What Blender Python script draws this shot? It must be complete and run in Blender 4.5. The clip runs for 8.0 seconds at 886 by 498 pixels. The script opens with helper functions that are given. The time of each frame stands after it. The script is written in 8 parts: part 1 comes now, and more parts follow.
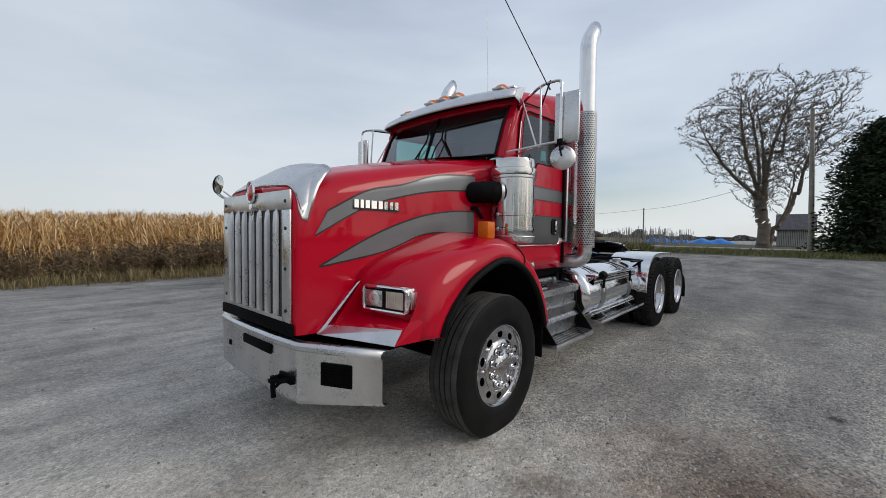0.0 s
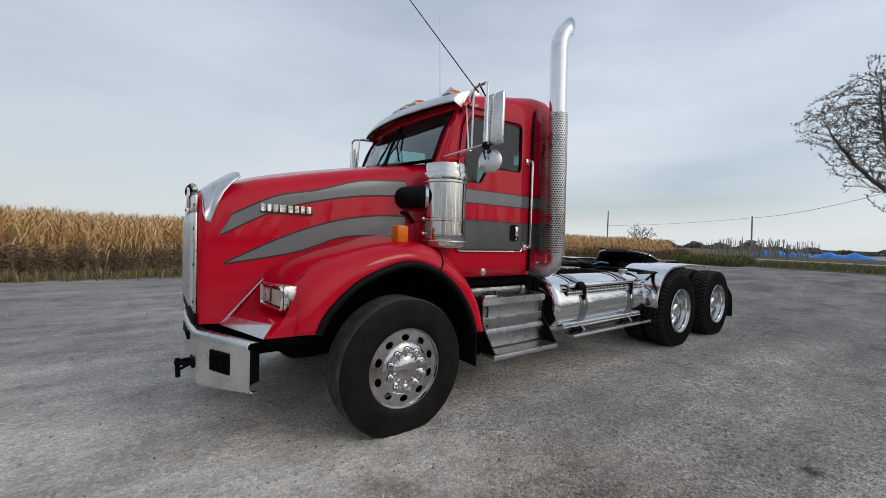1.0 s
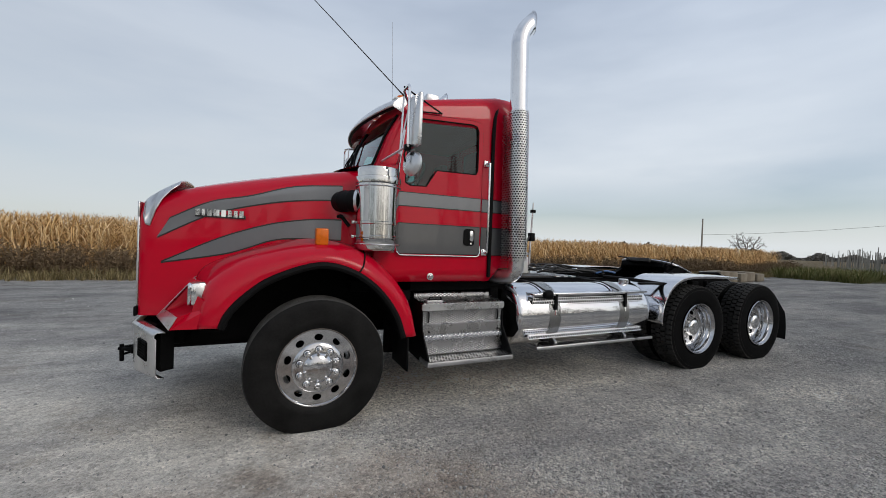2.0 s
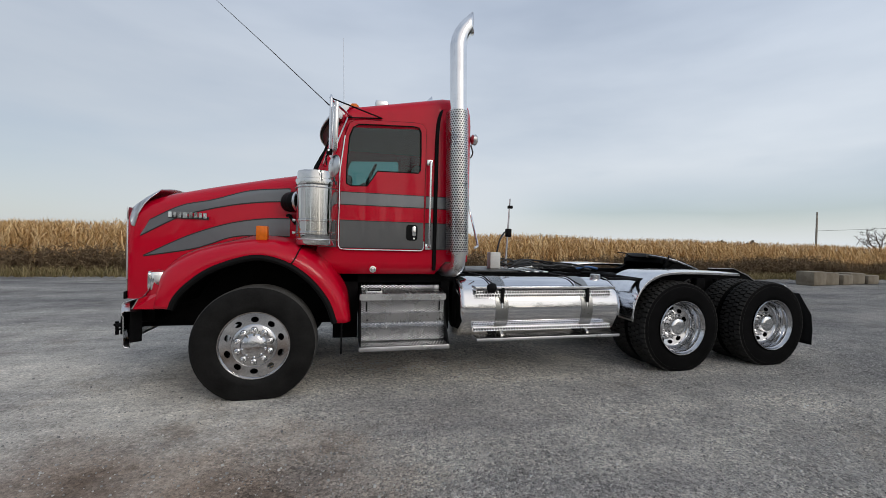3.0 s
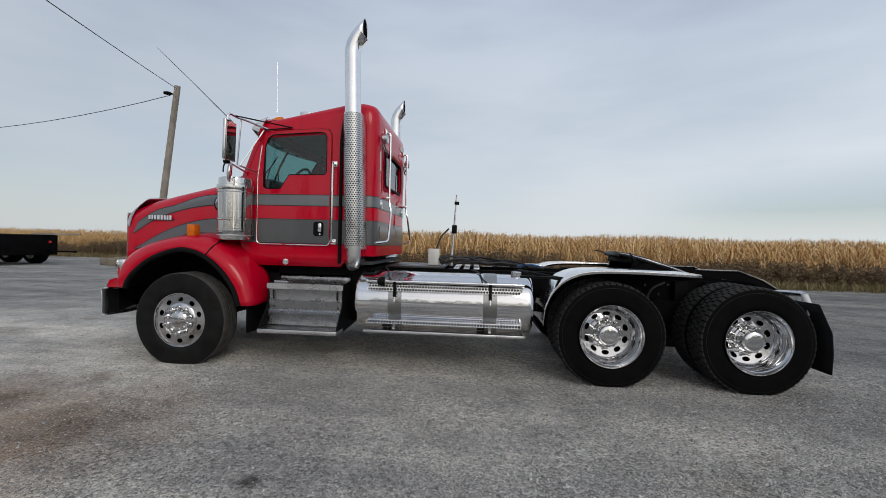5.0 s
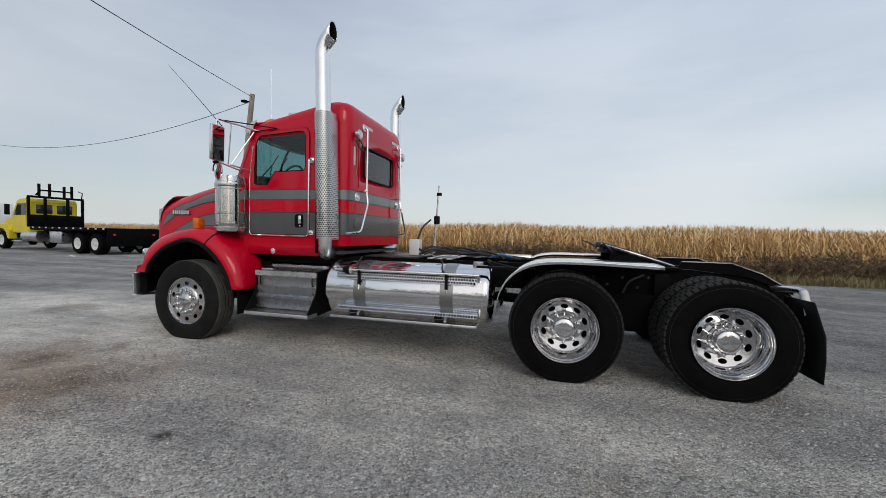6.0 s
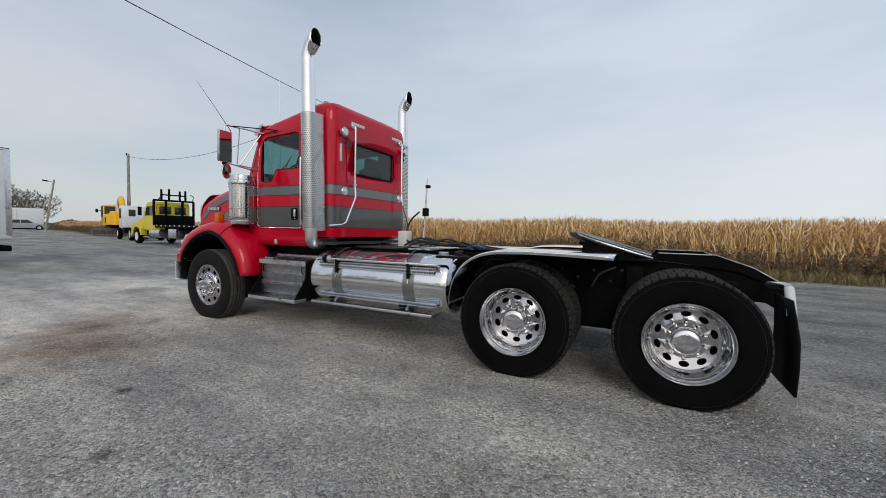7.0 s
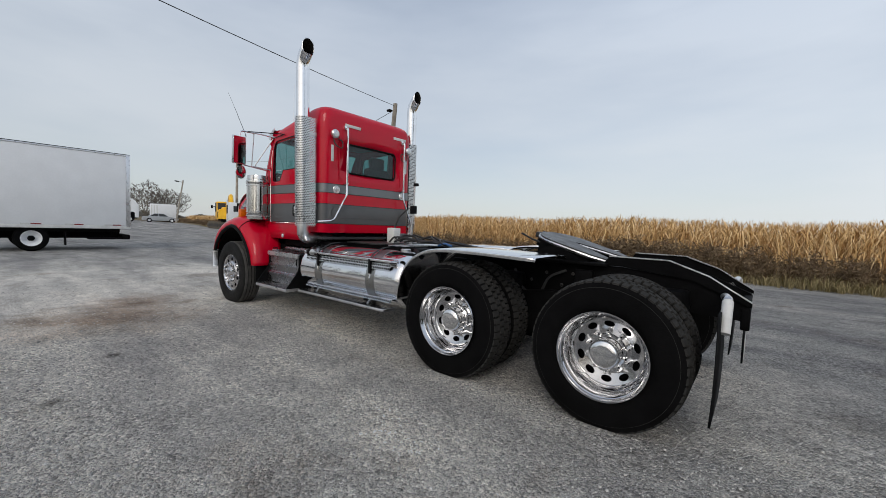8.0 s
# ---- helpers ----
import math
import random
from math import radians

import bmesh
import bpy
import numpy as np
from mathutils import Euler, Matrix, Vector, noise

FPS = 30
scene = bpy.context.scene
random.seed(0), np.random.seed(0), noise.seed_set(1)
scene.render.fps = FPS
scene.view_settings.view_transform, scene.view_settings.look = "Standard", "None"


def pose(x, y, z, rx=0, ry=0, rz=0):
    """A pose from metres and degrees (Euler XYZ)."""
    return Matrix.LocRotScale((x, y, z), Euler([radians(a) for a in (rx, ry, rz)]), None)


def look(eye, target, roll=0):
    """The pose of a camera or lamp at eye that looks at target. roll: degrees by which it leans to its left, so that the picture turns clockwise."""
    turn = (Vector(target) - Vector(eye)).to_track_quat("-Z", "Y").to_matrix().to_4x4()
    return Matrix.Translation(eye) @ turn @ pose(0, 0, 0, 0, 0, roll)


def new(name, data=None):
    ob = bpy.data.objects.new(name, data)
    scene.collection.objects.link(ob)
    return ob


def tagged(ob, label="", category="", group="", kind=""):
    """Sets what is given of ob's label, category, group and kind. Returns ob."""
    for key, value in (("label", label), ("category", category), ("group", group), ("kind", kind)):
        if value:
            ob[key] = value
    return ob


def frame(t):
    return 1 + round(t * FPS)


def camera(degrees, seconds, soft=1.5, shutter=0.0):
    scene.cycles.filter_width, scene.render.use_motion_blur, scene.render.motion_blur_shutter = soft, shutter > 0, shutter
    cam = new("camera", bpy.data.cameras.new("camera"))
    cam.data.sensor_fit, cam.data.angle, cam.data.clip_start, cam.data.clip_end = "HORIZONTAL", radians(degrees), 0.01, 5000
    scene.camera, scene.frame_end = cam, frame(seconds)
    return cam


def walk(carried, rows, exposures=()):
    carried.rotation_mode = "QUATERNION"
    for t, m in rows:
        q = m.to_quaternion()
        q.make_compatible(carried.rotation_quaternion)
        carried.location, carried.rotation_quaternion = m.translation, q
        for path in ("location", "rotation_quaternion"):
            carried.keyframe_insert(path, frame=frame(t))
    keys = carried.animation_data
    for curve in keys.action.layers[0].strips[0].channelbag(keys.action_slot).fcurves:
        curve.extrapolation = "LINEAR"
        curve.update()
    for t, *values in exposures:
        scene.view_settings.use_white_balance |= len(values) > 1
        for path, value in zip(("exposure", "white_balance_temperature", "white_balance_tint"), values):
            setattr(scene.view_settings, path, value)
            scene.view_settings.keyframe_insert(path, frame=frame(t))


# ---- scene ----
cam = camera(97.5, 8.0, soft=0.65)
PATH = [
    (0, (-2.352, -2.671, 1.407), (-0.859, -1.343, 1.323), 0.8),
    (0.5, (-1.915, -3.116, 1.408), (-0.565, -1.642, 1.334), 1.2),
    (0.8, (-1.627, -3.352, 1.424), (-0.371, -1.797, 1.371), 1.6),
    (1, (-1.468, -3.537, 1.413), (-0.278, -1.93, 1.355), 1.8),
    (1.5, (-0.932, -3.848, 1.428), (0.081, -2.124, 1.377), 2.4),
    (2.8, (0.453, -4.63, 1.359), (1.025, -2.713, 1.345), 1.4),
    (3, (0.719, -4.76, 1.379), (1.210, -2.821, 1.351), 1.5),
    (3.5, (1.289, -4.948, 1.381), (1.616, -2.975, 1.355), 1.6),
    (4, (1.854, -5.029, 1.417), (2.026, -3.036, 1.387), 1.9),
    (4.5, (2.476, -5.091, 1.381), (2.487, -3.091, 1.361), 2.0),
    (4.6, (2.609, -5.083, 1.355), (2.585, -3.083, 1.334), 1.9),
    (5.8, (4.066, -4.967, 1.34), (3.607, -3.021, 1.289), 1.2),
    (6, (4.294, -4.924, 1.347), (3.765, -2.997, 1.276), 1.3),
    (6.5, (4.879, -4.751, 1.333), (4.150, -2.89, 1.246), 1.2),
    (7, (5.465, -4.536, 1.299), (4.553, -2.758, 1.205), 1.1),
    (7.5, (5.996, -4.165, 1.358), (4.904, -2.494, 1.24), 1.6),
    (8, (6.566, -3.863, 1.331), (5.308, -2.312, 1.215), 2.1),
]
walk(cam, [(t, look(eye, target, roll)) for t, eye, target, roll in PATH], [(0, 0.0), (4.5, -0.05), (6.0, 0.04), (8.0, 0.09)])

# ---- world and sun ----
world = bpy.data.worlds.new("overcast_sky")
scene.world = world
world.use_nodes = True
wn, wl = world.node_tree.nodes, world.node_tree.links
wn.clear()
sky = wn.new("ShaderNodeTexSky")
sky.sky_type, sky.sun_disc = "NISHITA", False
sky.sun_elevation, sky.sun_rotation = radians(36), radians(151)
coord = wn.new("ShaderNodeTexCoord")
stretch = wn.new("ShaderNodeMapping")
stretch.inputs["Scale"].default_value = (1.0, 1.3, 4.5)
stretch.inputs["Rotation"].default_value = (0.1, 0.05, 0.5)
cloud = wn.new("ShaderNodeTexNoise")
cloud.inputs["Scale"].default_value, cloud.inputs["Detail"].default_value = 1.1, 5
cover = wn.new("ShaderNodeValToRGB")
cover.color_ramp.elements[0].position, cover.color_ramp.elements[0].color = 0.32, (0.62, 0.62, 0.62, 1)
cover.color_ramp.elements[1].position, cover.color_ramp.elements[1].color = 0.62, (0.97, 0.97, 0.97, 1)
rise = wn.new("ShaderNodeSeparateXYZ")
tone = wn.new("ShaderNodeValToRGB")
tone.color_ramp.elements[0].position, tone.color_ramp.elements[0].color = 0.0, (7.2, 7.6, 7.8, 1)
tone.color_ramp.elements[1].position, tone.color_ramp.elements[1].color = 0.55, (5.8, 6.6, 7.9, 1)
mid = tone.color_ramp.elements.new(0.22)
mid.color = (6.9, 7.5, 8.2, 1)
mixer = wn.new("ShaderNodeMix")
mixer.data_type = "RGBA"
back = wn.new("ShaderNodeBackground")
back.inputs["Strength"].default_value = 0.1
out = wn.new("ShaderNodeOutputWorld")
wl.new(coord.outputs["Generated"], stretch.inputs["Vector"])
wl.new(stretch.outputs[0], cloud.inputs["Vector"])
wl.new(cloud.outputs["Fac"], cover.inputs["Fac"])
wl.new(coord.outputs["Generated"], rise.inputs[0])
wl.new(rise.outputs["Z"], tone.inputs["Fac"])
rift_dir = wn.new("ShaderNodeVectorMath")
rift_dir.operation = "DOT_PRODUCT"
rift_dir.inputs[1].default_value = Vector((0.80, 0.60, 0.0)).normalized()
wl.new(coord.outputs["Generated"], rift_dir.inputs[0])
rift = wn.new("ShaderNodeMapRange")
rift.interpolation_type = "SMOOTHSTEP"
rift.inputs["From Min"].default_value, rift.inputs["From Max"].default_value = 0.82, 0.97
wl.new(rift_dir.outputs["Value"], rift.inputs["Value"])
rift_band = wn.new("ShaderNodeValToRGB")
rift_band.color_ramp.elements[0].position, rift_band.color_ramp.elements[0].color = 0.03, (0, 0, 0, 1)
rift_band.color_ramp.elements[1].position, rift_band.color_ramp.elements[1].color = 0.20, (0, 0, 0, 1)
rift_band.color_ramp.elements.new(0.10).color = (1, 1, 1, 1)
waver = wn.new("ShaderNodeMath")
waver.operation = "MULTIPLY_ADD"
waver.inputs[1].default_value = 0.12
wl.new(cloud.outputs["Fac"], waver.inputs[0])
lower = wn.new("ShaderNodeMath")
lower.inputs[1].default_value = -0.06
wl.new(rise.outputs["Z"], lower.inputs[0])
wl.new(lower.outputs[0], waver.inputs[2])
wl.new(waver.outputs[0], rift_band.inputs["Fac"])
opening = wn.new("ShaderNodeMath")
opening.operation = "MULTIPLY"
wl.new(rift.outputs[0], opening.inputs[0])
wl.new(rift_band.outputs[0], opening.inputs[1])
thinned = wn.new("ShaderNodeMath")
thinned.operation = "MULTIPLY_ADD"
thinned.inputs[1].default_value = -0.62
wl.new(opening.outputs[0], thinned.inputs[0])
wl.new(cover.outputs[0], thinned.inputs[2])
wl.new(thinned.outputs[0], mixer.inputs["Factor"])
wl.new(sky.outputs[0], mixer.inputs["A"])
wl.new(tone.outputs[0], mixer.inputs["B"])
# warm break in the cloud, low in the south
glow_dir = wn.new("ShaderNodeVectorMath")
glow_dir.operation = "DOT_PRODUCT"
glow_dir.inputs[1].default_value = Vector((0.22, -0.87, 0.46)).normalized()
wl.new(coord.outputs["Generated"], glow_dir.inputs[0])
glow = wn.new("ShaderNodeMapRange")
glow.interpolation_type = "SMOOTHSTEP"
glow.inputs["From Min"].default_value, glow.inputs["From Max"].default_value = 0.62, 1.0
wl.new(glow_dir.outputs["Value"], glow.inputs["Value"])
warm = wn.new("ShaderNodeMix")
warm.data_type, warm.blend_type = "RGBA", "ADD"
warm.inputs["B"].default_value = (5.0, 4.0, 2.8, 1)
wl.new(glow.outputs[0], warm.inputs["Factor"])
wl.new(mixer.outputs["Result"], warm.inputs["A"])
# the cloud is thicker to the west, thinner to the east
thick_cloud = wn.new("ShaderNodeMapRange")
thick_cloud.inputs["From Min"].default_value, thick_cloud.inputs["From Max"].default_value = -0.9, 0.9
thick_cloud.inputs["To Min"].default_value, thick_cloud.inputs["To Max"].default_value = 0.84, 1.06
wl.new(rise.outputs["X"], thick_cloud.inputs["Value"])
shaded = wn.new("ShaderNodeVectorMath")
shaded.operation = "SCALE"
wl.new(warm.outputs["Result"], shaded.inputs[0])
wl.new(thick_cloud.outputs[0], shaded.inputs["Scale"])
wl.new(shaded.outputs[0], back.inputs["Color"])
wl.new(back.outputs[0], out.inputs["Surface"])

lamp = bpy.data.lights.new("sun", "SUN")
lamp.energy, lamp.angle, lamp.color = 0.75, radians(26), (1.0, 0.95, 0.87)
sun = new("sun", lamp)
sun.matrix_world = look((0, 0, 0), (-0.41, 0.73, -0.60))

# ---- materials ----
def mat(name, color=(0.5, 0.5, 0.5), rough=0.5, metal=0.0, var=0.0, vscale=3.0, bump=0.0, bscale=60.0, second=None, coat=0.0, detail=4.0, rvar=0.0, spec=0.5):
    """A surface with variation of colour at two scales, of roughness, and fine relief."""
    m = bpy.data.materials.new(name)
    m.use_nodes = True
    n, l = m.node_tree.nodes, m.node_tree.links
    b = n["Principled BSDF"]
    b.inputs["Base Color"].default_value = (*color, 1)
    b.inputs["Roughness"].default_value, b.inputs["Metallic"].default_value = rough, metal
    b.inputs["Specular IOR Level"].default_value = spec
    b.inputs["Coat Weight"].default_value, b.inputs["Coat Roughness"].default_value = coat, 0.04
    tc = n.new("ShaderNodeTexCoord")
    if var > 0 or second:
        a, c = n.new("ShaderNodeTexNoise"), n.new("ShaderNodeTexNoise")
        a.inputs["Scale"].default_value, a.inputs["Detail"].default_value = vscale, detail
        c.inputs["Scale"].default_value, c.inputs["Detail"].default_value = vscale * 11, 3
        l.new(tc.outputs["Object"], a.inputs["Vector"])
        l.new(tc.outputs["Object"], c.inputs["Vector"])
        mx = n.new("ShaderNodeMath")
        mx.operation = "MULTIPLY_ADD"
        mx.inputs[1].default_value = 0.35
        l.new(c.outputs["Fac"], mx.inputs[0])
        l.new(a.outputs["Fac"], mx.inputs[2])
        r = n.new("ShaderNodeValToRGB")
        dark = second or tuple(v * (1 - var) for v in color)
        lite = color if second else tuple(min(1, v * (1 + var)) for v in color)
        r.color_ramp.elements[0].position, r.color_ramp.elements[0].color = 0.42, (*dark, 1)
        r.color_ramp.elements[1].position, r.color_ramp.elements[1].color = 0.92, (*lite, 1)
        l.new(mx.outputs[0], r.inputs["Fac"])
        l.new(r.outputs[0], b.inputs["Base Color"])
        if rvar > 0:
            mr = n.new("ShaderNodeMapRange")
            mr.inputs["From Min"].default_value, mr.inputs["From Max"].default_value = 0.4, 0.95
            mr.inputs["To Min"].default_value, mr.inputs["To Max"].default_value = max(0.02, rough - rvar), min(1, rough + rvar)
            l.new(mx.outputs[0], mr.inputs["Value"])
            l.new(mr.outputs[0], b.inputs["Roughness"])
    if bump > 0:
        t = n.new("ShaderNodeTexNoise")
        t.inputs["Scale"].default_value, t.inputs["Detail"].default_value = bscale, 5
        l.new(tc.outputs["Object"], t.inputs["Vector"])
        bp = n.new("ShaderNodeBump")
        bp.inputs["Strength"].default_value, bp.inputs["Distance"].default_value = bump, 0.02
        l.new(t.outputs["Fac"], bp.inputs["Height"])
        l.new(bp.outputs[0], b.inputs["Normal"])
    return m


def glass(name, color, trans=1.0, rough=0.02):
    m = mat(name, color, rough)
    b = m.node_tree.nodes["Principled BSDF"]
    b.inputs["Transmission Weight"].default_value, b.inputs["IOR"].default_value = trans, 1.45
    return m


def pane_glass(name, tint, straight=0.045):
    """Thin window glass: tinted see-through with a sharp reflection."""
    m = bpy.data.materials.new(name)
    m.use_nodes = True
    n, l = m.node_tree.nodes, m.node_tree.links
    n.clear()
    tr, gl, mx, o = n.new("ShaderNodeBsdfTransparent"), n.new("ShaderNodeBsdfGlossy"), n.new("ShaderNodeMixShader"), n.new("ShaderNodeOutputMaterial")
    lw, pw, fr = n.new("ShaderNodeLayerWeight"), n.new("ShaderNodeMath"), n.new("ShaderNodeMath")
    lw.inputs["Blend"].default_value = 0.5
    pw.operation, fr.operation = "POWER", "MULTIPLY_ADD"
    pw.inputs[1].default_value = 4.5
    fr.inputs[1].default_value, fr.inputs[2].default_value = 0.95 - straight, straight
    l.new(lw.outputs["Facing"], pw.inputs[0])
    l.new(pw.outputs[0], fr.inputs[0])
    tr.inputs["Color"].default_value, gl.inputs["Roughness"].default_value = (*tint, 1), 0.01
    gl.inputs["Color"].default_value = (0.9, 0.95, 0.97, 1)
    l.new(fr.outputs[0], mx.inputs[0])
    l.new(tr.outputs[0], mx.inputs[1])
    l.new(gl.outputs[0], mx.inputs[2])
    l.new(mx.outputs[0], o.inputs["Surface"])
    return m


def tread_plate(name):
    """Bright aluminium with raised diamonds in two directions."""
    m = mat(name, (0.46, 0.46, 0.46), 0.27, 1.0, var=0.16, vscale=6, rvar=0.1)
    n, l = m.node_tree.nodes, m.node_tree.links
    tc = n.new("ShaderNodeTexCoord")
    hs = []
    for turn in (45, -45):
        mp = n.new("ShaderNodeMapping")
        mp.inputs["Rotation"].default_value = (0, radians(turn), 0)
        mp.inputs["Scale"].default_value = (34, 34, 76)
        v = n.new("ShaderNodeTexVoronoi")
        v.inputs["Scale"].default_value, v.inputs["Randomness"].default_value = 1.0, 0.0
        l.new(tc.outputs["Object"], mp.inputs["Vector"])
        l.new(mp.outputs[0], v.inputs["Vector"])
        hs.append(v)
    mn = n.new("ShaderNodeMath")
    mn.operation = "MINIMUM"
    l.new(hs[0].outputs["Distance"], mn.inputs[0])
    l.new(hs[1].outputs["Distance"], mn.inputs[1])
    rub = n.new("ShaderNodeValToRGB")
    rub.color_ramp.elements[0].position, rub.color_ramp.elements[0].color = 0.22, (0.74, 0.74, 0.74, 1)
    rub.color_ramp.elements[1].position, rub.color_ramp.elements[1].color = 0.42, (0.27, 0.27, 0.275, 1)
    l.new(mn.outputs[0], rub.inputs["Fac"])
    l.new(rub.outputs[0], n["Principled BSDF"].inputs["Base Color"])
    bp = n.new("ShaderNodeBump")
    bp.invert = True
    bp.inputs["Strength"].default_value, bp.inputs["Distance"].default_value = 1.0, 0.006
    l.new(mn.outputs[0], bp.inputs["Height"])
    l.new(bp.outputs[0], n["Principled BSDF"].inputs["Normal"])
    return m


RED = mat("red_paint", (0.49, 0.0008, 0.018), 0.5, 0.0, var=0.06, vscale=2, coat=0.68, spec=0.02)
GREY = mat("grey_stripe_paint", (0.188, 0.194, 0.204), 0.38, 0.7, var=0.06, vscale=3, coat=0.5, spec=0.2)
DGREY = mat("dark_grey_stripe_paint", (0.115, 0.116, 0.12), 0.38, 0.65, var=0.06, vscale=3, coat=0.5, spec=0.2)
PIN = mat("black_pinstripe", (0.012, 0.012, 0.012), 0.35)
CHROME = mat("chrome", (0.80, 0.80, 0.80), 0.04, 1.0, var=0.05, vscale=8)
POLISH = mat("polished_aluminium", (0.80, 0.80, 0.81), 0.13, 1.0, var=0.08, vscale=5, rvar=0.07)
SATIN = mat("satin_aluminium", (0.66, 0.66, 0.67), 0.32, 1.0, var=0.12, vscale=7, rvar=0.1, bump=0.05, bscale=200)
STEEL = mat("scuffed_stainless_steel", (0.62, 0.62, 0.62), 0.3, 1.0, var=0.15, vscale=4, rvar=0.12, bump=0.04, bscale=120)
ALLOY = mat("polished_wheel_aluminium", (0.56, 0.56, 0.57), 0.085, 1.0, var=0.06, vscale=5)
TANKM = mat("polished_tank_aluminium", (0.78, 0.78, 0.79), 0.07, 1.0, var=0.03, vscale=2)
CANISTER = mat("bright_canister_steel", (0.64, 0.635, 0.62), 0.06, 1.0, var=0.06, vscale=4)
STRAP = mat("dull_strap_steel", (0.34, 0.34, 0.33), 0.3, 1.0, var=0.12, vscale=5, rvar=0.08)
TREAD = tread_plate("diamond_tread_plate")
RUBBER = mat("tyre_rubber", (0.004, 0.004, 0.0042), 0.75, spec=0.05, var=0.35, vscale=5, bump=0.15, bscale=140)
DUSTY = mat("dusty_tread_rubber", (0.034, 0.033, 0.0315), 0.85, spec=0.06, var=0.3, vscale=7, bump=0.1, bscale=120)
GREASE = mat("greasy_worn_steel", (0.028, 0.027, 0.026), 0.38, var=0.6, vscale=6, rvar=0.15, spec=0.35)
RUBBERF = mat("worn_tyre_rubber", (0.010, 0.0098, 0.0096), 0.55, spec=0.10, var=0.5, vscale=6, bump=0.12, bscale=140)
SOOT = mat("sooty_pipe_lining", (0.012, 0.011, 0.010), 0.9, spec=0.05, var=0.3, vscale=9)
TREADF = mat("dusty_ribbed_rubber", (0.075, 0.0725, 0.069), 0.85, spec=0.06, var=0.35, vscale=9, bump=0.12, bscale=160)
HEADLENS = mat("headlight_glass", (0.42, 0.42, 0.41), 0.08, 0.75, var=0.25, vscale=14, coat=1.0)
BLACK = mat("black_frame_paint", (0.004, 0.004, 0.0043), 0.6, spec=0.04, var=0.4, vscale=6, bump=0.08, bscale=40)
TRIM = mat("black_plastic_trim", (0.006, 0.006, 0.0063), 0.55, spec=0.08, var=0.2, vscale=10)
DARK = mat("dark_interior", (0.03, 0.032, 0.035), 0.8, var=0.2, vscale=5)
SEATM = mat("grey_seat_cloth", (0.12, 0.13, 0.14), 0.9, var=0.2, vscale=9)
AMBER = mat("amber_lens", (0.66, 0.14, 0.004), 0.3, spec=0.2, var=0.15, vscale=30, coat=0.3)
REDLENS = mat("red_lens", (0.45, 0.01, 0.012), 0.2, var=0.15, vscale=30, coat=1.0)
CLEAR = mat("clear_lamp_lens", (0.72, 0.71, 0.68), 0.12, 0.6, var=0.15, vscale=12)
FLUTED = mat("fluted_warm_lens", (0.62, 0.54, 0.46), 0.2, 0.4, var=0.15, vscale=12)
WHITE = mat("white_paint", (0.74, 0.75, 0.76), 0.4, var=0.05, vscale=1.5)
OLDWHITE = mat("dull_white_plate", (0.62, 0.62, 0.6), 0.45, var=0.12, vscale=5)
MIRROR = mat("mirror_glass", (0.7, 0.73, 0.74), 0.01, 1.0)
WINDOW = pane_glass("greenish_window_glass", (0.22, 0.43, 0.42), 0.05)
SHIELD = pane_glass("tinted_windshield_glass", (0.55, 0.72, 0.69), 0.19)
YELLOW = mat("yellow_machine_paint", (0.85, 0.47, 0.010), 0.4, var=0.12, vscale=2)
LIME = mat("lime_yellow_truck_paint", (0.66, 0.53, 0.02), 0.35, var=0.08, vscale=2)
WOODP = mat("weathered_pole_wood", (0.30, 0.27, 0.23), 0.85, var=0.3, vscale=2, bump=0.4, bscale=25)
CABLE = mat("black_cable", (0.02, 0.02, 0.02), 0.6)
BLUEH = mat("blue_air_hose", (0.03, 0.10, 0.25), 0.4)
CONC = mat("concrete", (0.42, 0.40, 0.36), 0.9, var=0.2, vscale=2, bump=0.3, bscale=20)
TARP = mat("blue_tarpaulin", (0.02, 0.20, 0.62), 0.45, var=0.2, vscale=1.5, bump=0.4, bscale=4)

# ---- building tools ----
def part(name, bm, material, parent=None, label="", smooth=True, angle=35):
    """Links a bmesh (or vertices and faces) as one mesh object under a thing or a part."""
    me = bpy.data.meshes.new(name)
    if isinstance(bm, tuple):
        me.from_pydata([tuple(v) for v in bm[0]], [], [tuple(f) for f in bm[1]])
    else:
        bmesh.ops.recalc_face_normals(bm, faces=bm.faces[:])
        bm.to_mesh(me)
        bm.free()
    me.materials.append(material)
    if smooth:
        me.polygons.foreach_set("use_smooth", [True] * len(me.polygons))
        me.set_sharp_from_angle(angle=radians(angle))
    ob = new(name, me)
    if parent:
        ob.parent = parent
    return tagged(ob, label)


def thing(name, label, category, at=(0, 0, 0), turn=0, group="", kind=""):
    ob = new(name)
    ob.empty_display_size = 0.2
    ob.matrix_world = pose(*at, 0, 0, turn)
    return tagged(ob, label, category, group, kind)


def share(name, ob, m, parent):
    """Another object on the same mesh, at the pose m under parent."""
    c = new(name, ob.data)
    c.parent, c.matrix_basis = parent, m
    return c


